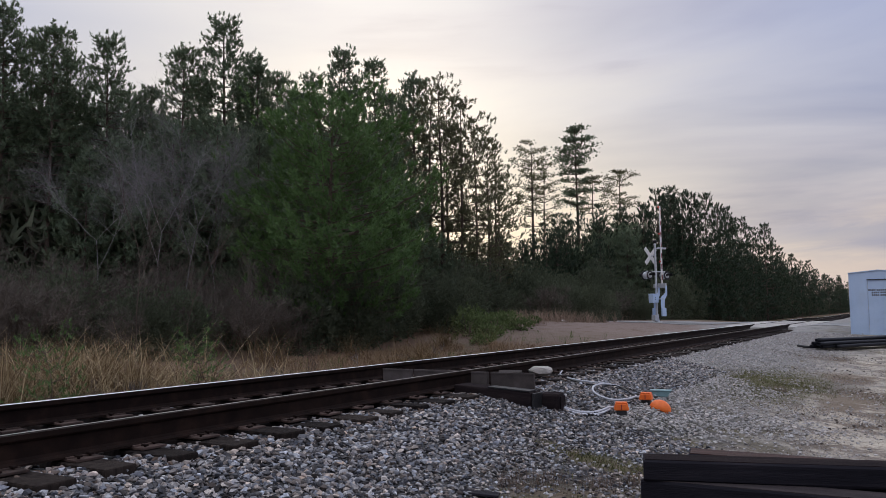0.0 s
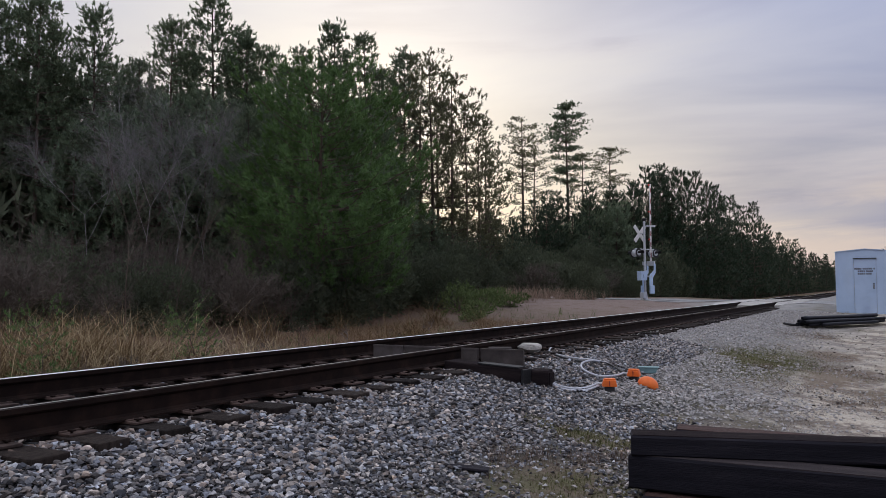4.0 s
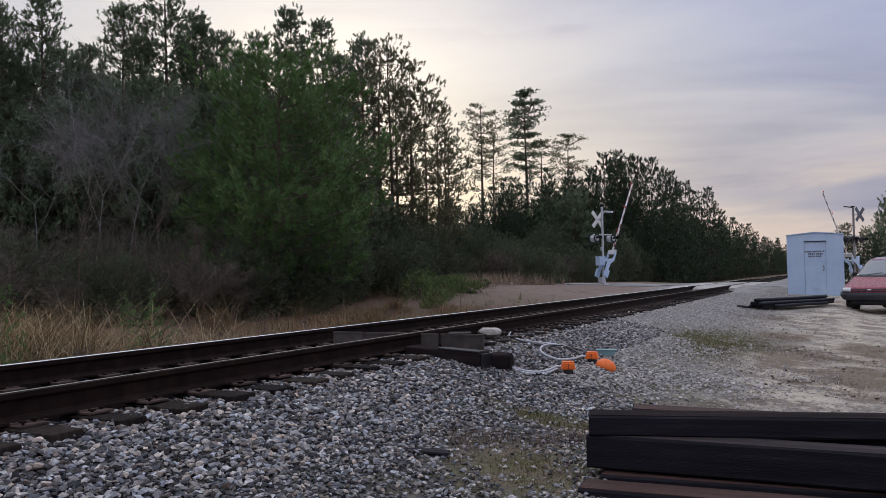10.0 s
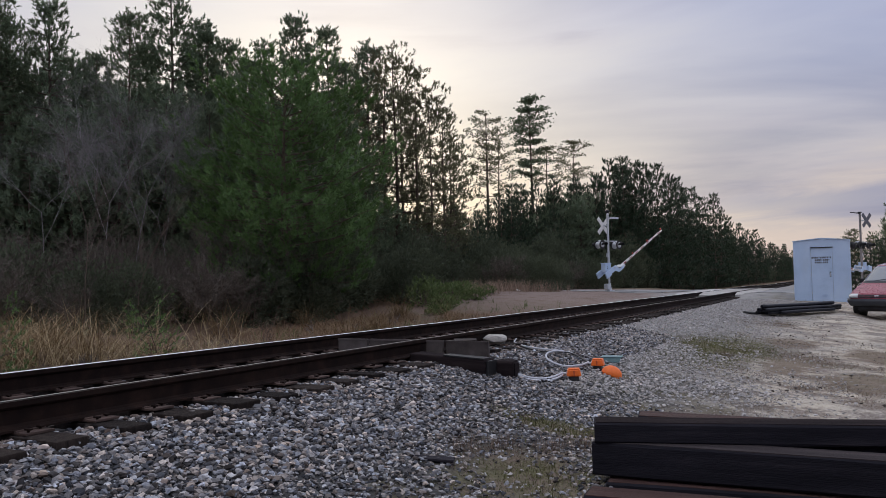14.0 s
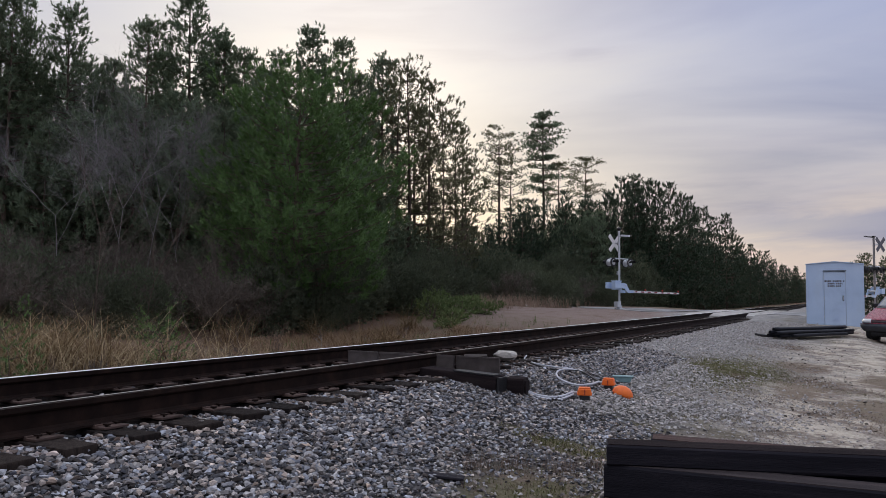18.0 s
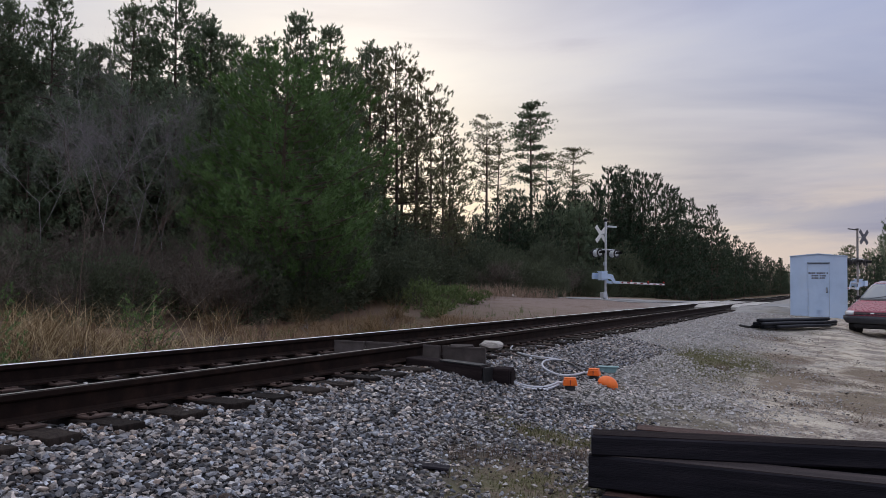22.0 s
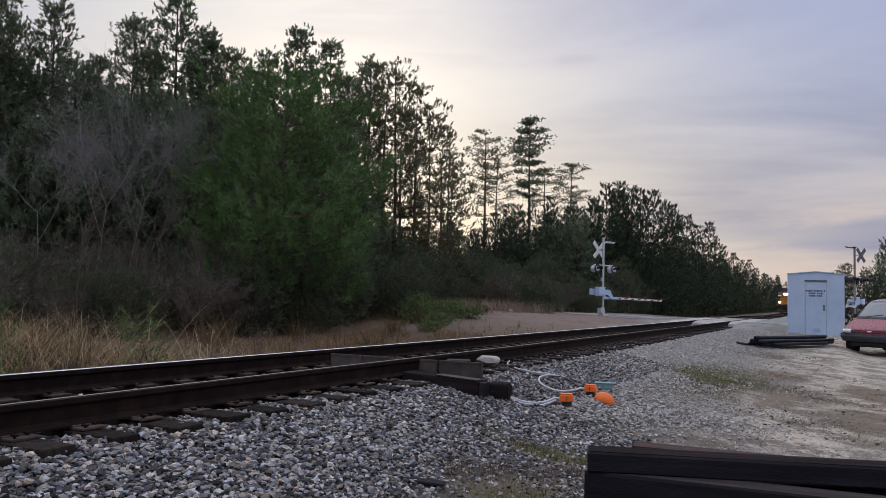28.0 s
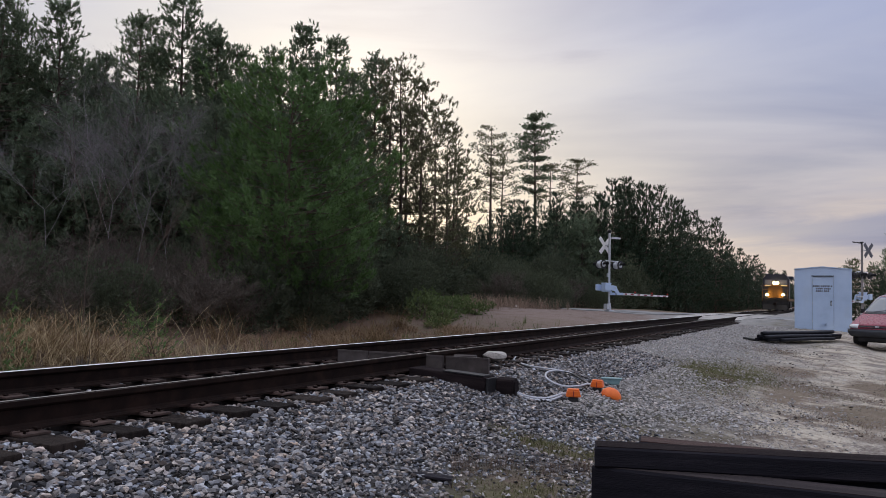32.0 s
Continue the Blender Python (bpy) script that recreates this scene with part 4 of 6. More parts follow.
def build_woods():
    rng = random.Random(7)
    put = lambda protos, n, x, y, s, label="": (set_down if n < len(protos) else copy_down)(protos[n % len(protos)], x, y, s, rng.uniform(0, 360))
    tall = [pine("tall dark pine at the wood's edge, its crown against the sky", 11 + i, 14.0, 0.32 + 0.04 * (i % 3), 1.75, 22, 5, 1.15, DARKNEEDLE, (16, 0.19, 0.155, 0.05), "column", clump=4) for i in range(5)]
    warm = [pine("tall pine with an open crown in backlit colour at the wood's corner", 31 + i, 12.0, 0.26, 1.95, 15, 4, 1.2, BACKLITNEEDLE, (16, 0.19, 0.15, 0.05), "egg", clump=4) for i in range(3)]
    young = [pine("dense young pine, needled down to the ground", 41 + i, 12.0, 0.04, 2.5, 24, 6, 3.4, SHADENEEDLE, (17, 0.36, 0.24, 0.07), "dome") for i in range(3)]
    flat = [lone_pine("lone tall pine with layered flat branches", 51, 18.0, 0.60, 1.85, 10, 4, 24, DARKNEEDLE, (8, 0.19, 0.065))]
    airy = [lone_pine("lone pine with a thin open crown", 57 + i, 18.0, 0.52, 2.45, 10, 4, 18, BACKLITNEEDLE, (7, 0.19, 0.055), 0.12) for i in range(2)]
    back = [pine("dark pine deeper in the wood", 61 + i, 12.0, 0.10, 2.3, 20, 5, 3.2, DARKNEEDLE, (12, 0.42, 0.34, 0.10), "egg") for i in range(3)]
    # the skyline of the wood beside the track: place, height
    line = [(-35.5, 18.3, 15.5), (-35.9, 19.7, 15.9), (-34.4, 20.3, 16.3), (-36.4, 22.8, 15.6), (-33.5, 21.8, 15.5), (-34.6, 23.8, 14.8), (-32.1, 23.8, 15.2), (-34.5, 27.3, 13.4), (-33.2, 27.3, 13.4), (-30.8, 27.1, 15.2), (-32.5, 29.7, 14.6), (-29.4, 28.6, 16.9), (-30.1, 30.7, 15.5), (-28.8, 30.6, 14.6), (-27.3, 30.5, 13.8), (-28.6, 33.4, 13.7), (-26.1, 31.6, 13.7), (-24.0, 32.0, 14.6), (-24.1, 34.4, 14.9), (-24.0, 35.7, 13.3), (-21.4, 33.8, 13.4)]
    for i, (x, y, h) in enumerate(line):
        put(tall, i, x, y, h / 14.4)
    for i, (x, y, h) in enumerate([(-19.1, 32.8, 12.9), (-20.2, 33.6, 12.6), (-18.3, 33.3, 11.7), (-18.1, 34.5, 10.8), (-18.5, 36.6, 10.4), (-19.5, 39.4, 9.5), (-20.6, 36.0, 11.8), (-22.4, 35.2, 12.4)]):
        put(warm, i, x, y, h / 12.7)
    # a lower storey of dense pines before the tall ones
    for i, (x, y, h) in enumerate([(-34.2, 16.0, 9.6), (-32.4, 17.6, 9.3), (-31.4, 19.9, 9.5), (-30.3, 21.6, 8.6), (-29.3, 22.8, 9.0), (-28.2, 24.3, 9.9), (-26.6, 25.5, 10.2), (-25.4, 26.9, 9.4), (-23.6, 27.6, 10.4), (-21.8, 28.4, 10.0), (-20.2, 29.2, 9.2), (-18.9, 29.9, 6.4), (-18.3, 31.2, 4.2), (-19.0, 34.2, 4.0)]):
        put(back, i, x, y, h / 12.0)
    set_down(flat[0], -26.2, 70.3, 18.1 / 18, 10)
    set_down(airy[0], -27.7, 63.2, 15.7 / 18, 60)
    set_down(airy[1], -25.4, 72.7, 14.1 / 18, 300)
    copy_down(airy[1], -22.8, 72.5, 14.4 / 18, 200)
    copy_down(airy[0], -26.9, 64.0, 13.2 / 18, 140)
    # low growth under them
    for i, (x, y, h) in enumerate([(-22.2, 44.6, 5.2), (-22.3, 46.9, 5.3), (-22.3, 49.1, 5.6), (-22.4, 51.3, 5.6), (-20.5, 42.1, 5.2)]):
        put(young, 9, x, y, h / 12.0)
    put(warm, 9, -19.2, 39.3, 8.0 / 12.0)
    for i in range(13):
        put(young, 9, -26.5 + i * 0.5 + rng.uniform(-0.4, 0.4), 53 + i * 0.45 + rng.uniform(0, 6), (4.7 + 1.7 * step(6, 13, i) + rng.uniform(-0.6, 0.4)) / 12.0)
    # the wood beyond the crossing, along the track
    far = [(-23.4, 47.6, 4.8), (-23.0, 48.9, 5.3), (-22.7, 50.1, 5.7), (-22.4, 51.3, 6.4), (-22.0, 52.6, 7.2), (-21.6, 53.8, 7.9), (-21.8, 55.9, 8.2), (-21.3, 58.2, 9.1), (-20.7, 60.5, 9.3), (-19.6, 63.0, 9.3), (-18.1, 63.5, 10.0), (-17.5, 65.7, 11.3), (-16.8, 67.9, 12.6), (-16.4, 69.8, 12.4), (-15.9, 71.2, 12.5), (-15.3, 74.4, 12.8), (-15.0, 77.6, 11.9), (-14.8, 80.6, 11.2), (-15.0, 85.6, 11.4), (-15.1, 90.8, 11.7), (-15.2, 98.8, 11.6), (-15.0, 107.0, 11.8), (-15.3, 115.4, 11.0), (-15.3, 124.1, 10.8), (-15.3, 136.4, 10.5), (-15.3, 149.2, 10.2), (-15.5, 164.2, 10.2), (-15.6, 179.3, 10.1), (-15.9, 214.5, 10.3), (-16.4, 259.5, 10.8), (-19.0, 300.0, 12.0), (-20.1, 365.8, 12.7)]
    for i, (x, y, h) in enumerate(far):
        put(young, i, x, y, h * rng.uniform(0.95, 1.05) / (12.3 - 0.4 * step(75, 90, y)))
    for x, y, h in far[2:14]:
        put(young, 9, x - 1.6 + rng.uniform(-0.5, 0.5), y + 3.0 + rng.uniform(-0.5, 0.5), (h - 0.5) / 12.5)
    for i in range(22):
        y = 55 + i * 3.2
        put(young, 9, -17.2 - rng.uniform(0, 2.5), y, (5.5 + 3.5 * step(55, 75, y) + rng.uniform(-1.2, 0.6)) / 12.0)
    # deeper rows that close the gaps
    for i in range(10):
        put(back, 9, -24.6 + i * 0.72 + rng.uniform(-0.3, 0.3), 60.6 + i * 0.35 + rng.uniform(-1.5, 1.5), (6.2 + 1.5 * step(0, 7, i) + rng.uniform(-0.4, 0.4)) / 12.0)
    for i in range(7):
        put(back, 9, -22.6 + i * 0.75 + rng.uniform(-0.3, 0.3), 57.0 + i * 0.6 + rng.uniform(-1.0, 1.0), (5.4 + 1.4 * step(0, 5, i) + rng.uniform(-0.3, 0.3)) / 12.0)
    deep = [pine("pine far back along the line, its shade in the needle colour", 66 + i, 12.0, 0.06, 2.7, 20, 5, 2.8, SHADENEEDLE, (11, 0.50, 0.38, 0.12), "dome") for i in range(2)]
    for i, (x, y, h) in enumerate(FILL):
        put(back, i, x, y, h / 12.0)
    n = 3
    for row in range(4):
        for i in range(13 - row):
            x, y = -43 + i * 1.45 - row * 4.0 + rng.uniform(-0.9, 0.9), 18 + i * 1.45 + row * 4.6 + rng.uniform(-0.9, 0.9)
            put(back, n, x, y, rng.uniform(0.78, 0.94) + (0.25 if i < 7 - row else 0.0))
            n += 1
    for i in range(14):
        put(back, 9, -40 + i * 1.1 + rng.uniform(-0.6, 0.6), 21.5 + i * 1.1 + rng.uniform(-0.6, 0.6), rng.uniform(0.66, 0.84))
    for i in range(18):
        put(back, 9, -29 + i * 0.44 + rng.uniform(-0.5, 0.5), 37 + i * 0.3 + rng.uniform(-2.0, 3.0), rng.uniform(0.34, 0.48))
    for i in range(30):
        put(deep, i, -22.5 - rng.uniform(0, 4), 80 + i * 5.0, rng.uniform(0.72, 0.92))
    for i in range(16):
        y = 100 + i * 17
        put(deep, 9, -16.4 - 0.014 * (y - 100) - rng.uniform(0, 1.5), y, rng.uniform(0.72, 0.92))
    # right of the line, far behind the crossing
    for x, y, h in ((1.0, 168.0, 10.5), (-1.0, 172.0, 9.0), (4.0, 100.0, 6.6), (4.9, 98.0, 9.4), (7.0, 98.0, 11.0), (10.0, 100.0, 12.0), (6.0, 108.0, 11.0), (13.0, 98.0, 12.0), (4.0, 140.0, 8.5)):
        put(back, 9, x, y, h / 12.0)
    for i in range(8):
        put(young, 9, 0.2 + i * 0.6, 80 + rng.uniform(-4, 4), (4.2 + rng.uniform(-0.5, 0.5)) / 12.0)
    put(airy, 9, 0.9, 92.0, 6.4 / 18)
    put(airy, 8, 2.4, 95.0, 5.8 / 18)
    for i in range(9):
        put(young, 9, 3.4 + i * 1.35 + rng.uniform(-0.3, 0.3), 88 + rng.uniform(-3, 3), (5.2 + rng.uniform(-0.6, 0.6) + 4.5 * step(6, 9, i)) / 12.0)
    # the broad pine in front of the wood
    big = pine("broad bushy green pine standing before the wood", 71, 9.1, 0.13, 3.8, 28, 6, 7.5, NEEDLE, (26, 0.20, 0.19, 0.034), "egg", 0.004, 0.15, 0.36, 0.7, 6)
    set_down(big, -17.3, 22.05, 1.0, 15)
    grey = [bare_tree("leafless grey tree with pale forking limbs", 81 + i, 9.0, 3, GREYBARK, GREYTWIG, 0.007, 0.50, r0=0.026) for i in range(3)]
    for i, (x, y, s) in enumerate(((-21.6, 19.2, 0.92), (-23.3, 17.4, 0.80), (-20.9, 20.6, 0.78), (-23.4, 19.9, 0.90))):
        put(grey, i, x, y, s)
    slim = [bare_tree("thin leafless sapling at the wood's edge", 181 + i, 6.0, 2, BARK, TWIG, 0.007, 0.36, r0=0.020) for i in range(2)]
    for i in range(9):
        y = 8.0 + i * 1.6 + rng.uniform(-0.4, 0.4)
        put(slim, i, -15.8 - max(0, 19 - y) * 0.42 - rng.uniform(0, 1.2) - 1.2 * step(18, 22, y), y, rng.uniform(0.55, 1.0))
    # undergrowth under the wood's edge
    brush = [bare_tree("tangled leafless brown brush under the trees", 91 + i, 3.6, 2, BARK, TWIG, 0.018, 0.7, "brush", "bush", 8, 0.016) for i in range(4)]
    holly = [bush("evergreen_bush", "dark evergreen bush under the trees", 111 + i, 3.2, 3.4, 2300, DARKLEAF, (4, 0.15, 0.062), 0.3) for i in range(2)]
    n = m = 0
    for row in range(3):
        for i in range(34):
            y = 6 + i * 1.0 + rng.uniform(-0.4, 0.4)
            x = -16.2 - row * 2.6 - 1.6 * rng.random() - max(0, 19 - y) * 0.42 - 2.6 * step(25, 31, y) + max(0, y - 26) * 0.05
            if rng.random() < 0.22 + 0.5 * step(22, 30, y):
                put(holly, m, x, y, rng.uniform(0.55, 1.0))
                m += 1
            else:
                put(brush, n, x, y, rng.uniform(0.40, 0.75) * (1 + 0.25 * row))
                n += 1
    for i in range(26):
        put(holly, 9, -15.6 - 2.2 * rng.random(), 42 + i * 4.2, rng.uniform(0.5, 0.95))
    for i in range(40):
        y = 60 + i * 8.0
        put(holly, 9, -15.2 - 0.016 * (y - 60) - 1.2 * rng.random(), y, rng.uniform(0.8, 1.3))
    for i in range(12):
        put(back, 9, -17.5 - rng.uniform(0, 8), 380 + i * 14, rng.uniform(0.85, 1.05))
    for i in range(16):
        put(brush if i % 3 == 0 else holly, 9, -15.0 - 3.5 * rng.random(), 40 + i * 1.6, rng.uniform(0.4, 0.7))
    for i in range(14):
        put(holly, 9, -17.5 - 5.5 * rng.random(), 44 + i * 0.8, rng.uniform(0.7, 1.25))
    for x, y, k in ((-16.9, 30.2, 0.8), (-17.4, 31.6, 0.95), (-16.6, 28.6, 0.7), (-17.2, 33.4, 0.85)):
        put(holly, 9, x, y, k)
    # the depth of the wood, too far in to tell one plant from the next
    g = np.random.default_rng(97)
    N = 30000
    y = g.uniform(10, 95, N)
    x = -27 - g.uniform(0, 34, N) - np.maximum(0, 30 - y) * 0.5
    hi = np.where(y - 1.1 * (-x - 27) > 36, 5.0, 6.5) * g.random(N) ** 1.3
    c = np.stack([x, y, hi - 0.5], axis=1)
    v, f = blades(g, c, np.tile(np.array([[0, 0, 0.4]]), (N, 1)), 2, 0.95, 0.30, 0.8)
    tagged(new("deep_wood", mesh_from("deep_wood", v, f, DARKLEAF)), "dark undergrowth deep in the wood", "wood", kind="stuff")


DARKLEAF = leafy("dark_evergreen_leaves", [(0.060, 0.075, 0.050), (0.100, 0.118, 0.074), (0.145, 0.16, 0.098)], 0.25)
build_woods()


REDSTRAW = leafy("reddish_dead_grass", [(0.10, 0.062, 0.040), (0.20, 0.128, 0.080), (0.36, 0.25, 0.155)], 0.2, 0.85)
DEADWEED = leafy("brown_dead_weed", [(0.060, 0.042, 0.034), (0.13, 0.092, 0.072), (0.28, 0.21, 0.16)], 0.15, 0.9)
PALESTRAW = leafy("pale_straw", [(0.27, 0.195, 0.105), (0.38, 0.29, 0.165), (0.50, 0.40, 0.25)], 0.25, 0.8)


DRYSTALK = leafy("pale_pinkish_stalks", [(0.20, 0.14, 0.10), (0.32, 0.235, 0.175), (0.46, 0.36, 0.28)], 0.2, 0.85)


def build_grass():
    rng = np.random.default_rng(21)
    spots, lowspots, green = [], [], []
    # tussocks: a centre each, then blades round it
    for _ in range(900):
        y = rng.uniform(0.5, 24)
        x = track_x(y) - 3.7 - 5.6 * rng.random() ** 0.85
        if noise.noise((x * 0.45, y * 0.45, 9.0)) < 0.05 or rng.random() < 0.96 * step(6.5, 11.0, y):
            continue
        r = rng.uniform(0.08, 0.22)
        heap = spots if rng.random() < 0.55 else lowspots
        heap += [(x + rng.normal(0, r), y + rng.normal(0, r)) for _ in range(rng.integers(8, 22))]
    def tuftset(points, count, hi, w, lean, droop=0.0):
        c, d, n = [], [], len(points)
        p = np.array([(x, y, land_z(x, y) - 0.02) for x, y in points])
        p = np.repeat(p, count, axis=0)
        p[:, :2] += rng.normal(0, 0.07, (len(p), 2))
        L = hi * rng.uniform(0.45, 1.15, (len(p), 1))
        a = rng.uniform(0, 2 * math.pi, len(p))
        out = np.stack([np.cos(a), np.sin(a), np.zeros(len(p))], axis=1) * (lean * rng.uniform(0.2, 1.0, (len(p), 1)))
        up = np.array([0, 0, 1.0])
        s = np.stack([-np.sin(a), np.cos(a), np.zeros(len(p))], axis=1) * w * 0.5
        fall = droop * rng.uniform(0, 1, (len(p), 1))
        ts = (0.0, 0.3, 0.55, 0.78, 1.0) if droop else (0.0, 0.6, 1.0)
        at = [p + (up * (t - 0.42 * fall * t ** 2.5) + out * (0.35 * t + 0.75 * t * t * (1 + 0.3 * fall))) * L for t in ts]
        rows = []
        for t, q in zip(ts[:-1], at[:-1]):
            rows += [q - s * (1 - 0.6 * t), q + s * (1 - 0.6 * t)]
        V = np.stack(rows + [at[-1]], axis=1).reshape(-1, 3)
        m = len(ts) - 1
        b = np.arange(len(p)) * (2 * m + 1)
        F = []
        for k in range(m - 1):
            F += [tuple(q) for q in np.stack([b + 2 * k, b + 2 * k + 1, b + 2 * k + 3, b + 2 * k + 2], axis=1).tolist()]
        F += [tuple(q) for q in np.stack([b + 2 * m - 2, b + 2 * m - 1, b + 2 * m], axis=1).tolist()]
        return V, F
    V, F = tuftset(spots, 15, 1.15, 0.009, 1.3, 1.7)
    tagged(new("straw_grass", mesh_from("straw_grass", V, F, STRAW)), "dry straw-coloured tall grass along the track", "grass", kind="stuff")
    V, F = tuftset(lowspots, 8, 0.6, 0.010, 1.1, 1.0)
    tagged(new("short_straw_grass", mesh_from("short_straw_grass", V, F, REDSTRAW)), "shorter reddish dry grass between the tussocks", "grass", kind="stuff")
    # low reddish growth and litter along the cutting
    thatch = []
    for _ in range(5600):
        y = rng.uniform(6, 26)
        x = track_x(y) - 2.4 - 7.5 * rng.random()
        if noise.noise((x * 0.6, y * 0.5, 19.0)) > -0.2:
            thatch.append((x, y))
    V, F = tuftset(thatch, 6, 0.27, 0.011, 1.5)
    tagged(new("thatch", mesh_from("thatch", V, F, REDSTRAW)), "low reddish-brown dead growth on the bank", "grass", kind="stuff")
    arch = []
    for _ in range(70):
        y = rng.uniform(1.0, 9.5)
        x = track_x(y) - 3.2 - 4.2 * rng.random()
        arch += [(x + rng.normal(0, 0.35), y + rng.normal(0, 0.35)) for _ in range(11)]
    V, F = tuftset(arch, 4, 1.3, 0.010, 1.15, 1.8)
    tagged(new("arching_grass", mesh_from("arching_grass", V, F, PALESTRAW)), "arching pale blades over the dry grass", "grass", kind="stuff")
    for _ in range(900):
        y = rng.uniform(2, 26)
        x = track_x(y) - 2.6 - 6.0 * rng.random()
        if noise.noise((x * 0.5, y * 0.5, 4.0)) > 0.12:
            green.append((x, y))
    for _ in range(60):
        y = rng.uniform(22, 30)
        x = track_x(y) - 4.0 - 6.0 * rng.random()
        if noise.noise((x * 0.3, y * 0.3, 14.0)) > 0.0 and y < 34:
            green.append((x, y))
    V, F = tuftset(green, 8, 0.34, 0.012, 0.9)
    tagged(new("green_grass", mesh_from("green_grass", V, F, GREENBLADE)), "green weeds among the dry grass", "grass", kind="stuff")
    # dry stalks before the wood beyond the bank
    stalks = [(track_x(y) - 9.5 - 4.5 * rng.random(), y) for y in rng.uniform(36, 62, 170)]
    stalks += [(track_x(y) - 8.6 - 2.8 * rng.random(), y) for y in rng.uniform(31, 43, 190)]
    V, F = tuftset(stalks, 6, 0.75, 0.014, 0.7, 0.5)
    tagged(new("dry_stalks", mesh_from("dry_stalks", V, F, DRYSTALK)), "pale dry stalks at the foot of the trees", "grass", kind="stuff")
    # low moss and weeds on the trodden ground
    low = []
    for _ in range(9000):
        y = rng.uniform(2.5, 26)
        x = rng.uniform(-3.1, 2.5)
        if noise.noise((x * 0.7, y * 0.4, 31.0)) > 0.40 and x > -3.2 + 0.02 * y:
            low.append((x, y))
    for cx, cy, rx, ry in ((-1.85, 4.9, 0.5, 0.6), (-2.15, 6.35, 0.6, 0.22), (-2.0, 14.6, 0.85, 2.5)):
        low += [(cx + rng.normal(0, rx * 0.55), cy + rng.normal(0, ry * 0.55)) for _ in range(420 if ry < 1 else 3000)]
    V, F = tuftset(low, 6, 0.045, 0.007, 1.2)
    tagged(new("short_weeds", mesh_from("short_weeds", V, F, MOSSBLADE)), "short trodden weeds in the sand", "grass", kind="stuff")
    # dead brown weeds in drifts on the lot, and straws lying about
    dead = []
    for cx, cy, rx, ry, n in ((-0.6, 9.3, 0.5, 0.45, 260), (0.7, 10.2, 0.5, 0.5, 260), (0.1, 14.2, 0.6, 0.5, 300), (-1.1, 11.9, 0.4, 0.35, 200), (1.2, 13.5, 0.6, 0.8, 260), (-2.1, 21.6, 0.35, 0.5, 170), (-1.65, 22.6, 0.45, 0.6, 260), (-1.0, 17.7, 0.35, 0.7, 230), (-0.85, 15.6, 0.35, 0.6, 260), (-0.8, 13.2, 0.4, 0.7, 260), (-0.5, 11.6, 0.4, 0.6, 260), (0.3, 12.6, 0.5, 0.8, 230), (0.6, 16.4, 0.5, 0.8, 200), (0.0, 19.0, 0.5, 0.8, 170), (-1.95, 5.3, 0.30, 0.30, 200), (-1.65, 6.0, 0.30, 0.25, 150), (-2.35, 5.0, 0.15, 0.25, 80)):
        dead += [(cx + rng.normal(0, rx), cy + rng.normal(0, ry)) for _ in range(n)]
    V, F = tuftset(dead, 11, 0.036, 0.006, 2.6)
    tagged(new("dead_weeds", mesh_from("dead_weeds", V, F, DEADWEED)), "flattened brown dead weeds on the lot", "weed", kind="stuff")
    # single dead tussocks on the gravel
    for i, (x, y, r) in enumerate([(-2.23, 5.35, 0.20), (-2.38, 5.05, 0.10), (-1.95, 5.6, 0.12), (-1.75, 5.9, 0.10), (-1.75, 13.6, 0.14)]):
        pts = [(rng.normal(0, r * 0.4), rng.normal(0, r * 0.4)) for _ in range(26)]
        V, F = tuftset([(x + a, y + b) for a, b in pts], 5, 0.15, 0.0035, 1.0)
        V = V - np.array([x, y, land_z(x, y)])
        ob = new("dead_tussock", mesh_from("dead_tussock", V, F, DEADWEED))
        ob.matrix_basis = pose(x, y, land_z(x, y))
        tagged(ob, "small dead brown tussock on the gravel", "weed", "tussocks", "stuff")
    # saplings and bushes along the track
    for i, (x, y, h) in enumerate([(-7.90, 5.22, 1.15), (-8.40, 7.83, 1.1), (-9.9, 3.9, 1.0)]):
        b = pine("small green pine sapling in the dry grass", 300 + i, h, 0.28, 0.15, 7, 4, 26.0, NEEDLE, (11, 0.04, 0.055, 0.007), "egg", 0.02, 0.012, 0.7)
        b.matrix_basis = pose(x, y, land_z(x, y))
    for i, (x, y, h) in enumerate([(-8.2, 6.2, 0.95), (-8.0, 6.9, 0.9), (-8.3, 5.6, 0.8), (-8.9, 7.9, 0.9), (-9.2, 9.6, 0.8), (-8.1, 4.6, 0.8), (-7.9, 7.4, 0.7), (-9.6, 8.8, 1.0), (-10.4, 11.0, 1.1), (-11.2, 12.6, 1.2), (-11.6, 14.0, 1.1), (-10.8, 10.0, 1.2)]):
        b = bare_tree("dead brown weed stalk in the dry grass", 340 + i, h, 1, BARK, DEADWEED, 0.006, 0.45, "weed_stalk", "weed", 3, 0.006)
        b.matrix_basis = pose(x, y, land_z(x, y))
    r2 = random.Random(17)
    for i, (x, y, w, h) in enumerate([(-7.9, 4.3, 0.55, 0.55), (-7.7, 5.7, 0.5, 0.5), (-8.0, 6.4, 0.6, 0.6), (-8.2, 7.2, 0.45, 0.45), (-8.5, 8.6, 0.5, 0.4), (-9.3, 10.4, 0.6, 0.5), (-7.6, 3.4, 0.5, 0.5)]):
        b = bush("dead_weed", "dark dead weed in the dry grass", 380 + i, w, h, 90, TWIG, (4, 0.14, 0.008), 0.9, "weed")
        b.matrix_basis = pose(x, y, land_z(x, y), 0, 0, r2.uniform(0, 360))
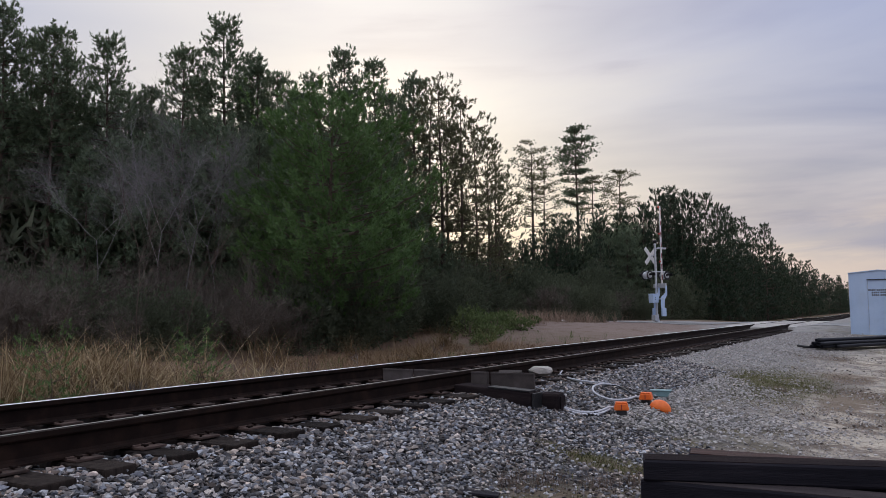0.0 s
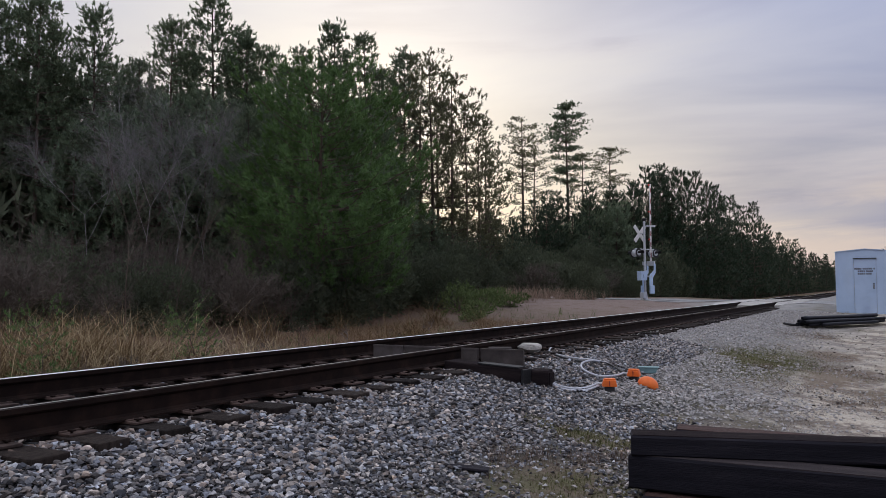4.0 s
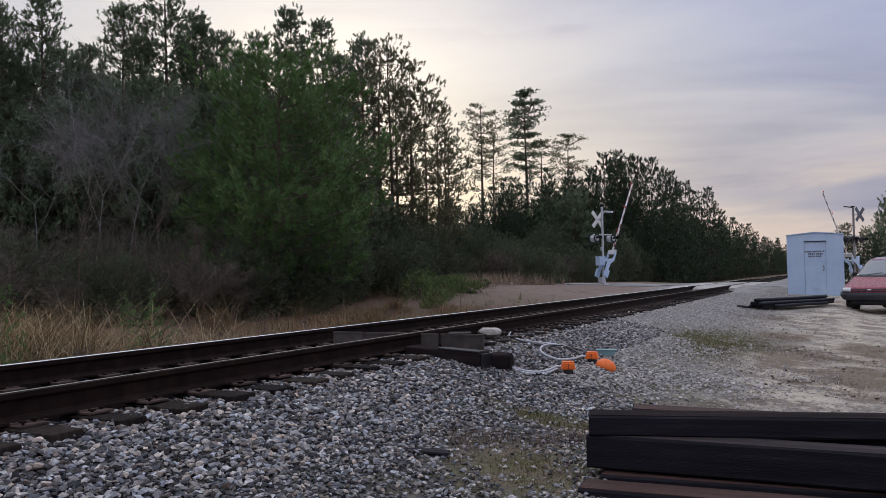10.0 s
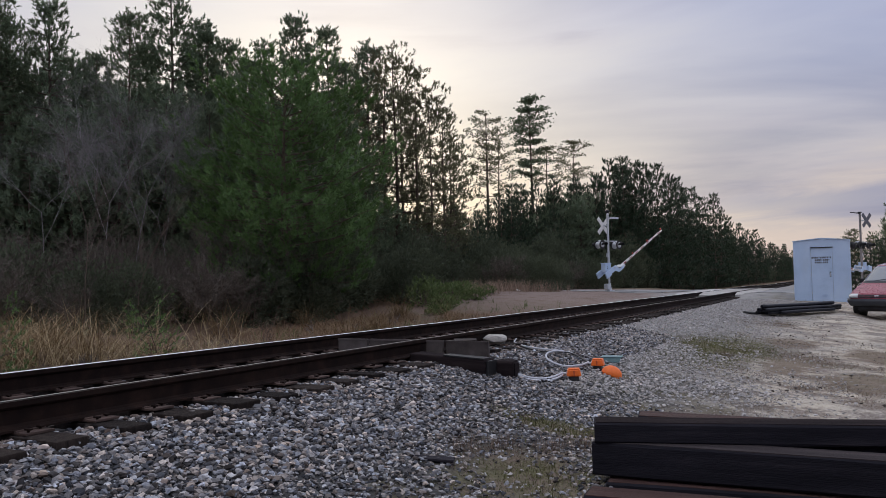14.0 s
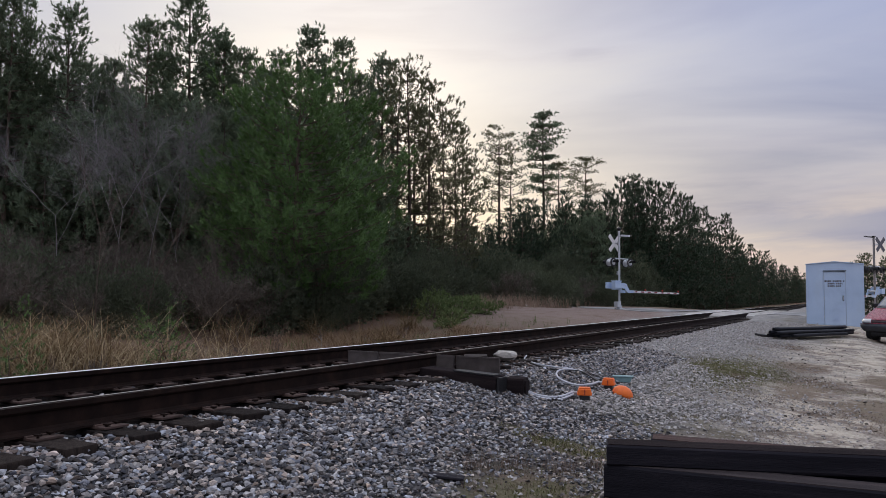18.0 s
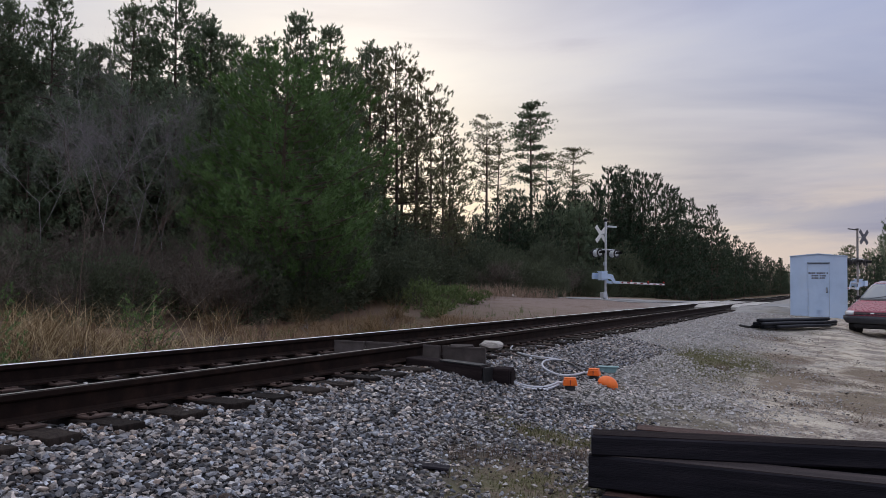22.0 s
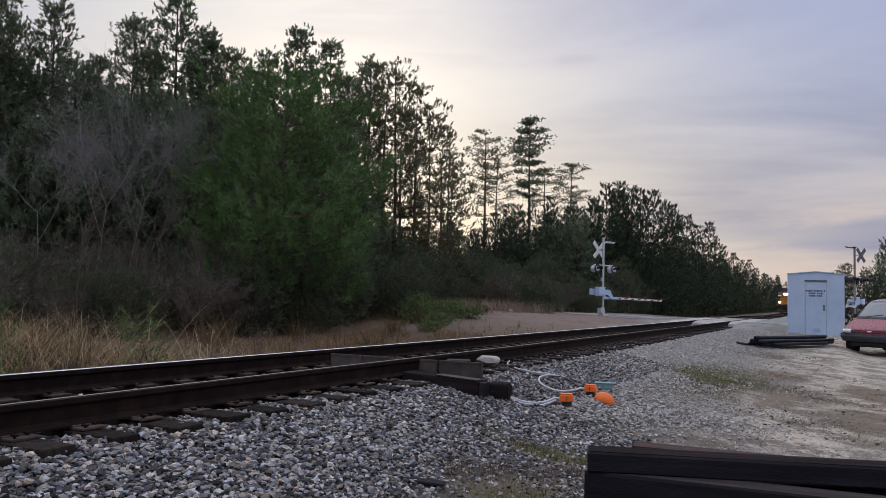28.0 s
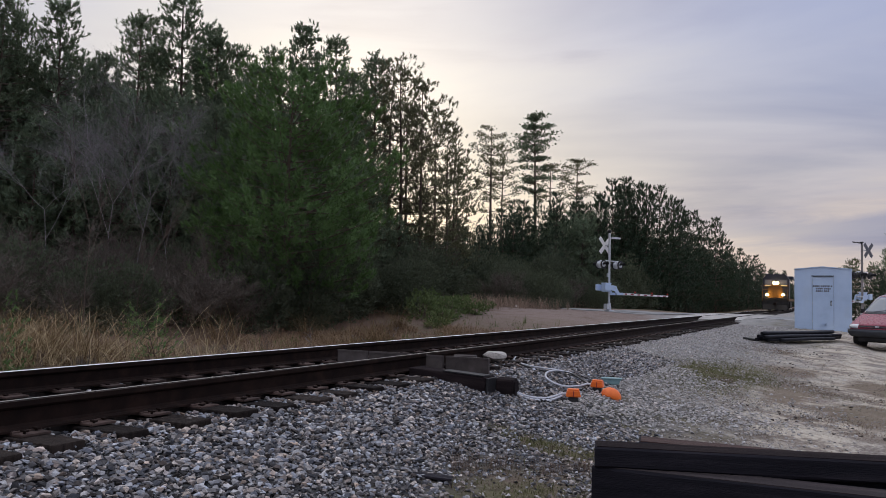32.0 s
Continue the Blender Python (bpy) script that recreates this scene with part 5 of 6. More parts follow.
    for i, (x, y, w, h) in enumerate([(-14.9, 27.6, 1.5, 1.15), (-14.3, 28.6, 1.4, 0.9), (-15.5, 28.9, 1.6, 1.2), (-13.8, 27.2, 1.1, 0.6), (-14.9, 30.6, 1.5, 0.8), (-13.9, 30.4, 1.2, 0.5), (-15.6, 32.6, 1.4, 0.6), (-14.6, 33.0, 1.0, 0.4), (-13.2, 25.6, 0.9, 0.4)]):
        b = bush("shrub", "low green leafy shrub on the bank", 320 + i, w, h, int(150 * w), GREENLEAF, (4, 0.15, 0.055), 0.5)
        b.matrix_basis = pose(x, y, land_z(x, y), 0, 0, r2.uniform(0, 360))
    for i, (x, y, h) in enumerate([(-12.6, 19.2, 0.55), (-12.0, 20.4, 0.45), (-12.9, 21.6, 0.6), (-13.4, 23.0, 0.5), (-11.6, 18.0, 0.5), (-12.3, 16.8, 0.7)]):
        b = bare_tree("pale dead brush lying low on the bank", 360 + i, h, 2, GREYBARK, DEADWEED, 0.006, 0.9, "dead_brush", "bush", 1, 0.010)
        b.matrix_basis = pose(x, y, land_z(x, y), 0, 0, r2.uniform(0, 360))


build_grass()


def build_road():
    """The road that crosses the track on the level, worn asphalt with pale gravel edges."""
    road = thing("road", "worn asphalt and gravel road over the level crossing", "road", kind="structure")
    c, u, v = Vector((-5.3, 43.0)), Vector((0.906, -0.423)), Vector((0.423, 0.906))

    def strip(s0, s1, half, lift, mat, name, n=24):
        verts, faces, m = [], [], 9
        for i in range(n + 1):
            s = s0 + (s1 - s0) * i / n
            for k in range(m):
                p = c + u * s + v * (half * (2 * k / (m - 1) - 1) * (1 + 0.06 * noise.noise((s * 0.4, k * 0.9, 1.0))))
                verts.append((p.x, p.y, land_z(p.x, p.y) + lift))
        top = len(verts)
        verts += [(x, y, z - 0.6) for x, y, z in verts]
        for i in range(n):
            for k in range(m - 1):
                a = i * m + k
                faces.append((a, a + m, a + m + 1, a + 1))
            faces.append((i * m, i * m + top, (i + 1) * m + top, (i + 1) * m))
            faces.append((i * m + m - 1, (i + 1) * m + m - 1, (i + 1) * m + m - 1 + top, i * m + m - 1 + top))
        part(name, mesh_from(name, verts, faces, mat, False), None, road)
    strip(-60, -8.0, 1.5, 0.012, ROADTOP, "roadway")
    strip(-8.0, -1.75, 3.2, 0.03, ROADTOP, "roadway")
    strip(1.75, 40, 4.0, 0.03, ROADTOP, "roadway")
    # fill between and beside the rails, its near end ragged
    rng = random.Random(3)
    for d0, d1 in ((-1.75, -0.84), (-0.66, 0.66), (0.84, 1.75)):
        verts, faces = [], []
        for i in range(14):
            y = 37.2 + i * 0.9 + (rng.uniform(-0.5, 0.2) if i == 0 else 0)
            j = [rng.uniform(-0.05, 0.05) if abs(d) > 1 else 0.0 for d in (d0, d1)]
            drop = 0.10 if i == 0 else 0.0
            verts += [(track_x(y) + d0 + j[0], y, -0.012 - drop), (track_x(y) + d1 + j[1], y + j[0] * 6, -0.012 - drop), (track_x(y) + d0 + j[0], y, -0.4), (track_x(y) + d1 + j[1], y + j[0] * 6, -0.4)]
        for i in range(13):
            a, b = i * 4, i * 4 + 4
            faces += [(a, a + 1, b + 1, b), (a, b, b + 2, a + 2), (a + 1, a + 3, b + 3, b + 1)]
        faces += [(0, 2, 3, 1), (52, 53, 55, 54)]
        part("crossing_panel", mesh_from("crossing_panel", verts, faces, CONCRETE), None, road, "pale worn gravel-strewn crossing surface")


CONCRETE = material("pale_crossing_concrete", [(0.24, 0.22, 0.205), (0.42, 0.40, 0.375), (0.60, 0.57, 0.53)], 0.8, 0.9, 0, 0.7, 14, 0.03, stain=(0.20, 0.18, 0.165))
build_road()


def build_shed():
    shed = thing("signal_shed", "white painted metal equipment shed with a closed door", "shed", pose(-1.78, 34.0, -0.40, 0, 0, 0))
    W, D, H = 1.98, 2.2, 2.40
    prof = [(0, 0), (W, 0), (W, H), (W / 2, H + 0.09), (0, H)]
    bm = prism(prof, 0.0, 0.05)
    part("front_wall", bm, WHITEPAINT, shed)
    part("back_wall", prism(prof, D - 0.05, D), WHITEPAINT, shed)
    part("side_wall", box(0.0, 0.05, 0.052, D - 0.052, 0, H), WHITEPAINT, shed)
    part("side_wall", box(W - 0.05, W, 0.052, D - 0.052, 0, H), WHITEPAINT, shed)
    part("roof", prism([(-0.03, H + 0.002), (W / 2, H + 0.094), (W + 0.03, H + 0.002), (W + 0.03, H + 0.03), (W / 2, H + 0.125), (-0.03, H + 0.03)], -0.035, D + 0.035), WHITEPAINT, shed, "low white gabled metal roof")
    part("corner_trim", box(-0.012, 0.035, -0.014, -0.002, 0, H), WHITEPAINT, shed)
    part("corner_trim", box(W - 0.035, W + 0.012, -0.014, -0.002, 0, H), WHITEPAINT, shed)
    part("skid", box(0.05, W - 0.05, 0.0, 0.16, -0.12, -0.002), DARKMETAL, shed)
    part("skid", box(0.05, W - 0.05, D - 0.16, D, -0.12, -0.002), DARKMETAL, shed)
    door = part("door", box(0.63, 1.36, -0.022, -0.002, 0.06, 2.12, 0.004), WHITEPAINT, shed, "white closed steel door")
    # solid grey strips draw the shade of the gaps at the door's sides
    part("door_gap", box(0.615, 0.627, -0.012, -0.001, 0.06, 2.12), GAPGREY, door, "grey strip for the shade of the gap beside the door")
    part("door_gap", box(1.363, 1.375, -0.012, -0.001, 0.06, 2.12), GAPGREY, door)
    part("drip_cap", box(0.60, 1.39, -0.07, -0.001, 2.135, 2.165, 0.004), DARKMETAL, shed, "dark drip cap over the door")
    h = part("handle", tube((1.28, -0.055, 1.02), (1.28, -0.055, 1.17), 0.014, None, 8), SILVER, door)
    part("handle_plate", box(1.255, 1.305, -0.036, -0.022, 1.0, 1.2, 0.003), DARKMETAL, h)
    for z in (0.35, 1.05, 1.85):
        part("hinge", tube((0.621, -0.026, z), (0.621, -0.026, z + 0.1), 0.012, None, 8), SILVER, door)
    for i in range(5):
        part("vent_slat", box(0.90, 1.14, -0.034, -0.022, 0.20 + i * 0.03, 0.215 + i * 0.03), WHITEPAINT, door)
    # stencilled lines on the door; what cannot be told stays bars
    for z, x0, x1 in ((1.755, 0.64, 1.35), (1.66, 0.75, 1.26), (1.565, 0.75, 1.21)):
        x, k = x0, 0
        while x < x1 - 0.02:
            w = (0.052, 0.044, 0.058, 0.04)[k % 4]
            part("lettering_bar", box(x, min(x + w, x1), -0.026, -0.0225, z - 0.032, z + 0.032), INK, door)
            x += w + (0.014 if k % 5 != 3 else 0.05)
            k += 1


GAPGREY = material("gap_shade_grey", [(0.30, 0.36, 0.44), (0.38, 0.45, 0.54)], 6, 0.6)
INK = material("faded_black_ink", [(0.06, 0.06, 0.075), (0.13, 0.13, 0.15)], 20, 0.7)
build_shed()

# Gate B's mast and sign back: greys darkened to hold their backlit shade.
BACKLITMAST = material("weathered_backlit_mast_metal", [(0.20, 0.185, 0.18), (0.32, 0.30, 0.295)], 5, 0.7, 0.15, 0.1, 60, 0.002)
SIGNBACK = material("shaded_sign_back", [(0.10, 0.10, 0.12), (0.16, 0.16, 0.18)], 6, 0.7, 0.2)
LAMPRED = glow("red_lamp", (0.55, 0.04, 0.03), 0.18)
DULLRED = material("dull_red_lens", [(0.16, 0.02, 0.02), (0.24, 0.03, 0.03)], 8, 0.25)


PIVOT, DROP, SIDE = 1.34, 0.30, 0.20    # height of the arm's pivot, of the boom under it, and how far the arm sits to the mast's side


def crossing_gate(m, length, turn, label):
    """Mast, crossbuck, crossarm with lamps, mechanism and a striped arm; the arm swings in the gate's x-z plane."""
    zb, half = (4.14, 0.54) if turn else (3.72, 0.60)
    gate = thing("crossing_gate", label, "crossing gate", m, "crossing gates")
    part("foundation", box(-0.32, 0.32, -0.3, 0.3, -0.25, 0.05, 0.02), CONCRETE, gate)
    bm = box(-0.20, 0.20, -0.20, 0.20, 0.05, 0.10, 0.01)
    tube((0, 0, 0.1), (0, 0, 0.5), 0.14, 0.085, 12, bm)
    part("base", bm, SILVER, gate, "flared aluminium mast base")
    part("junction_box", box(-0.30, -0.10, -0.13, 0.13, 0.16, 0.46, 0.015), SILVER, gate)
    top = 4.66 if turn else 4.30
    part("mast", tube((0, 0, 0.45), (0, 0, top), 0.062, 0.062, 14), BACKLITMAST if turn else SILVER, gate, "aluminium mast")
    if turn:
        part("top_bracket", box(-0.12, 1.35, -0.03, 0.03, top - 0.10, top - 0.04, 0.005), DARKMETAL, gate, "dark bracket at the mast's top")
        part("top_bracket", box(-0.10, 0.10, -0.09, 0.09, top - 0.03, top + 0.02, 0.01), DARKMETAL, gate)
    else:
        part("finial", ball((0, 0, 4.33), 0.075), SILVER, gate)
        bell = part("bell", ball((0.0, 0.0, 4.50), 0.13, None, (1, 1, 0.8)), DARKMETAL, gate)
        part("bell_stem", tube((0, 0, 4.36), (0, 0, 4.48), 0.03), DARKMETAL, bell)
        part("top_bracket", box(0.05, 0.92, -0.02, 0.02, 4.10, 4.15, 0.005), SILVER, gate)
        part("top_sign", box(0.20, 0.92, -0.03, 0.03, 4.152, 4.20, 0.005), SILVER, gate)
    # crossbuck, facing along the road
    buck = part("crossbuck_bracket", tube((0, 0.0, zb), (0, 0.30, zb), 0.03), SILVER, gate, "", pose(0, 0.08 if turn else 0, 0, 0, 0, turn))
    for a in (45, -45):
        bm = box(-half, half, -0.012, 0.012, -0.115, 0.115, 0.004)
        bmesh.ops.rotate(bm, verts=bm.verts, cent=(0, 0, 0), matrix=Matrix.Rotation(radians(a), 3, "Y"))
        bmesh.ops.translate(bm, verts=bm.verts, vec=(0.0, 0.315 + (0.027 if a > 0 else 0), zb))
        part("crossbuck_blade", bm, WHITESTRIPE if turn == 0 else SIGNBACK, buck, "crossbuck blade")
    # crossarm with lamps both ways
    armb = part("crossarm", tube((-0.80, 0, 2.84), (0.80, 0, 2.84), 0.03, None, 10), SILVER, gate)
    for sx in (-0.70, 0.70):
        for sy in (-1, 1):
            c = Vector((sx + sy * 0.10, sy * 0.27, 2.62))
            disc = part("lamp_disc", tube(c, c + Vector((0, sy * 0.02, 0)), 0.25, None, 24), DARKMETAL, armb, "black round lamp background")
            # gate B's cases take black metal in place of backlit shade
            part("lamp_case", ball(c - Vector((0, sy * 0.07, 0)), 0.20, None, (1, 0.75, 1)), DARKMETAL if turn else SILVER, disc, "rounded lamp case")
            part("lens", tube(c + Vector((0, sy * 0.021, 0)), c + Vector((0, sy * 0.04, 0)), 0.105, 0.10, 20), DULLRED, disc, "red lens")
            bm = bmesh.new()
            for k in range(9):
                a0, a1 = math.pi * (k - 0.5) / 8, math.pi * (k + 0.5) / 8
                q = [(c.x + 0.13 * math.cos(a), c.z + 0.13 * math.sin(a)) for a in (a0, a1)]
                w = [bm.verts.new((p[0], c.y + sy * 0.021, p[1])) for p in q] + [bm.verts.new((p[0], c.y + sy * 0.28, p[1] + 0.01)) for p in q[::-1]]
                bm.faces.new(w)
            bmesh.ops.solidify(bm, geom=bm.faces, thickness=0.006)
            part("hood", bm, DARKMETAL, disc, "black lamp hood")
            part("lamp_hanger", tube((sx, 0, 2.84), (c.x, c.y - sy * 0.08, 2.74), 0.022, None, 8), SILVER, armb)
    part("cable_box", box(-0.15, -0.06, -0.06, 0.06, 1.95, 2.15, 0.01), SILVER, gate)
    mech = part("mechanism_box", box(-0.58, -0.10, -0.24, 0.06, 1.12, 1.57, 0.025), WHITEPAINT, gate, "white gate mechanism box")
    part("mechanism_lid", box(-0.60, -0.08, -0.26, 0.08, 1.571, 1.62, 0.012), WHITEPAINT, mech)
    part("mechanism_cover", box(-0.52, -0.16, -0.255, -0.242, 1.19, 1.50, 0.005), WHITEPAINT, mech)
    for zz in (1.28, 1.38):
        part("latch", box(-0.42, -0.38, -0.27, -0.256, zz, zz + 0.05), DARKMETAL, mech)
    # the swinging part, built lying along +x from its pivot; its boom sits below the pivot on cranked plates
    arm = part("gate_arm", tube((0, -0.56, 0), (0, -0.02, 0), 0.05, None, 12), SILVER, gate, "red and white striped gate arm with counterweight", pose(0.10, SIDE, PIVOT))
    for sy in (-0.54, -0.04):
        part("side_plate", prism([(-0.55, -0.13), (-0.05, -0.16), (0.22, -0.38), (0.70, -0.38), (0.70, -0.24), (0.36, -0.24), (0.20, -0.06), (0.12, 0.10), (-0.12, 0.14), (-0.55, 0.13)], sy - 0.012, sy + 0.012), WHITEPAINT, arm, "white cranked arm plate")
    for sy in (-0.60, 0.02):
        part("counterweight", box(-0.95, -0.50, sy - 0.045, sy + 0.045, -0.17, 0.17, 0.02), WHITEPAINT, arm, "white counterweight")
    part("arm_yoke", box(0.60, 0.86, -0.55, -0.02, -DROP - 0.05, -DROP + 0.05, 0.01), SILVER, arm)
    bm = bmesh.new()
    quad = lambda x, h: [bm.verts.new((x, yy, zz - DROP)) for yy, zz in ((-0.303, -h), (-0.267, -h), (-0.267, h), (-0.303, h))]
    A, B = quad(0.80, 0.062), quad(length, 0.042)
    for k in range(4):
        bm.faces.new((A[k], A[(k + 1) % 4], B[(k + 1) % 4], B[k]))
    bm.faces.new(A[::-1]), bm.faces.new(B)
    bmesh.ops.recalc_face_normals(bm, faces=bm.faces)
    boom = part("boom", bm, WHITESTRIPE, arm, "tapered white boom")
    x = 1.05
    while x < length - 0.2:
        h0 = 0.062 - 0.020 * (x - 0.8) / (length - 0.8) - 0.020
        part("stripe", box(x, x + 0.27, -0.3065, -0.2635, -h0 - DROP, h0 - DROP), REDPAINT, boom)
        x += 0.60
    for k, xx in enumerate((length * 0.40, length * 0.70, length - 0.06)):
        lamp = part("arm_lamp", ball((xx, -0.285, 0.115 - DROP), 0.05, None, (1, 0.8, 1.2)), LAMPRED, arm, "red arm lamp")
        part("lamp_foot", box(xx - 0.04, xx + 0.04, -0.31, -0.26, 0.045 - DROP, 0.085 - DROP), DARKMETAL, lamp)
    return gate, arm


GATE_A, ARM_A = crossing_gate(pose(-11.74, 43.53, -0.04, 0, 0, 65), 5.15, 0, "aluminium crossing gate with white crossbuck and striped arm")
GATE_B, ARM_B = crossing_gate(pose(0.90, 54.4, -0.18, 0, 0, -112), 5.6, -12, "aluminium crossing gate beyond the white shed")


def build_pipes():
    rng = random.Random(12)
    c, d = Vector((-2.0, 24.2)), Vector((0.45, 0.893))
    n = Vector((-d.y, d.x))
    spec = [(0.0, 0.0, 0, 3.4), (0.13, 0.15, 0, 4.2), (0.26, -0.1, 0, 4.3), (0.39, 0.3, 0, 4.4), (0.06, 0.05, 1, 4.05), (0.19, -0.12, 1, 4.0), (0.32, 0.1, 1, 3.9), (0.12, -0.05, 2, 4.0), (0.22, 0.2, 2, 3.9), (-0.12, 0.5, 0, 3.0), (-0.05, -0.2, 1, 3.6)]
    for a, s, lay, L in spec:
        r = 0.048
        p = c + n * a + d * s
        e = p + d * L + n * rng.uniform(-0.06, 0.06)
        z = land_z(c.x, c.y) + 0.06
        z1 = max(z, land_z(e.x, e.y) + 0.06)
        ob = thing("pipe", "black plastic pipe lying in a stack by the shed", "pipe", pose(p.x, p.y, z + r + lay * 0.088), "stacked black pipes")
        v = Vector((e.x - p.x, e.y - p.y, z1 - z))
        bm = bmesh.new()
        q = v.to_track_quat("Z", "Y").to_matrix()
        rings = []
        for t in range(17):
            o = v * (t / 16) + Vector((0, 0, 0.005 * math.sin(t * 0.35 + a * 9)))
            rings.append([(bm.verts.new(o + q @ Vector((math.cos(k * math.pi / 6) * rr, math.sin(k * math.pi / 6) * rr, 0)))) for k in range(12) for rr in (r,)])
        for A, B in zip(rings, rings[1:]):
            for k in range(12):
                bm.faces.new((A[k], A[(k + 1) % 12], B[(k + 1) % 12], B[k]))
        bmesh.ops.recalc_face_normals(bm, faces=bm.faces)
        bmesh.ops.solidify(bm, geom=bm.faces, thickness=0.008)
        part("wall", bm, BLACKPIPE, ob, smooth=True)


BLACKPIPE = material("black_plastic", [(0.005, 0.006, 0.009), (0.010, 0.011, 0.016), (0.020, 0.022, 0.030)], 3, 0.6, 0, 0.1, 30, 0.004, spec=0.25)
build_pipes()


def build_timbers():
    """Stacked black bridge timbers in the foreground."""
    rng = random.Random(4)

    def timber(x, y, z, turn, L, w, h, top, seed, pitch=0.0):
        ob = thing("timber", "black creosoted timber with a weathered top, in a stack", "timber", pose(x, y, z, 0, pitch, turn), "stacked timbers")
        bm = bmesh.new()
        n = 14
        rings = []
        for i in range(n + 1):
            t = L * i / n
            wob = lambda k: 0.006 * noise.noise((t * 1.3, k * 5.0, seed))
            c = 0.012
            prof = [(c, 0), (w - c, 0), (w, c), (w, h - c), (w - c, h), (c, h), (0, h - c), (0, c)]
            rings.append([bm.verts.new((t, p[0] + wob(k), p[1] + wob(k + 9))) for k, p in enumerate(prof)])
        for A, B in zip(rings, rings[1:]):
            for k in range(8):
                bm.faces.new((A[k], B[k], B[(k + 1) % 8], A[(k + 1) % 8]))
        bm.faces.new(rings[0])
        bm.faces.new(rings[-1][::-1])
        bmesh.ops.recalc_face_normals(bm, faces=bm.faces)
        body = part("beam", bm, BLACKTIMBER, ob)
        part("weathered_top", box(0.01, L - 0.01, 0.012, w - 0.012, h - 0.004, h + 0.0045), top, body, "grey-brown weathered upper face")
    # from the ground up: place of the left front corner, turn, length, depth, height
    timber(-1.40, 4.62, -0.83, 5.0, 2.7, 0.24, 0.19, TIMBERTOP, 1)
    timber(-1.36, 4.98, -0.83, 6.0, 2.7, 0.24, 0.19, TIMBERTOP, 2)
    timber(-1.33, 5.30, -0.84, 7.0, 2.7, 0.24, 0.17, TIMBERTOP, 3)
    timber(-1.47, 5.06, -0.620, 2.5, 2.7, 0.24, 0.210, GREYTOP, 4)
    timber(-1.40, 5.34, -0.64, 8.0, 2.7, 0.24, 0.19, TIMBERTOP, 5, 1.6)
    timber(-1.44, 5.03, -0.408, 17.0, 2.7, 0.23, 0.130, BLACKTOP, 6)
    timber(-1.24, 5.35, -0.445, 11.0, 2.6, 0.22, 0.172, TIMBERTOP, 7, 1.6)


GREYTOP = material("grey_timber_top", [(0.020, 0.016, 0.017), (0.042, 0.034, 0.035), (0.075, 0.061, 0.060)], 2.0, 0.9, 0, 0.5, 24, 0.008, (0.5, 8, 8), spec=0.15)
BLACKTOP = material("dark_timber_top", [(0.010, 0.008, 0.009), (0.020, 0.015, 0.016), (0.042, 0.032, 0.031)], 2.0, 0.92, 0, 0.5, 24, 0.008, (0.5, 8, 8), spec=0.05)
build_timbers()


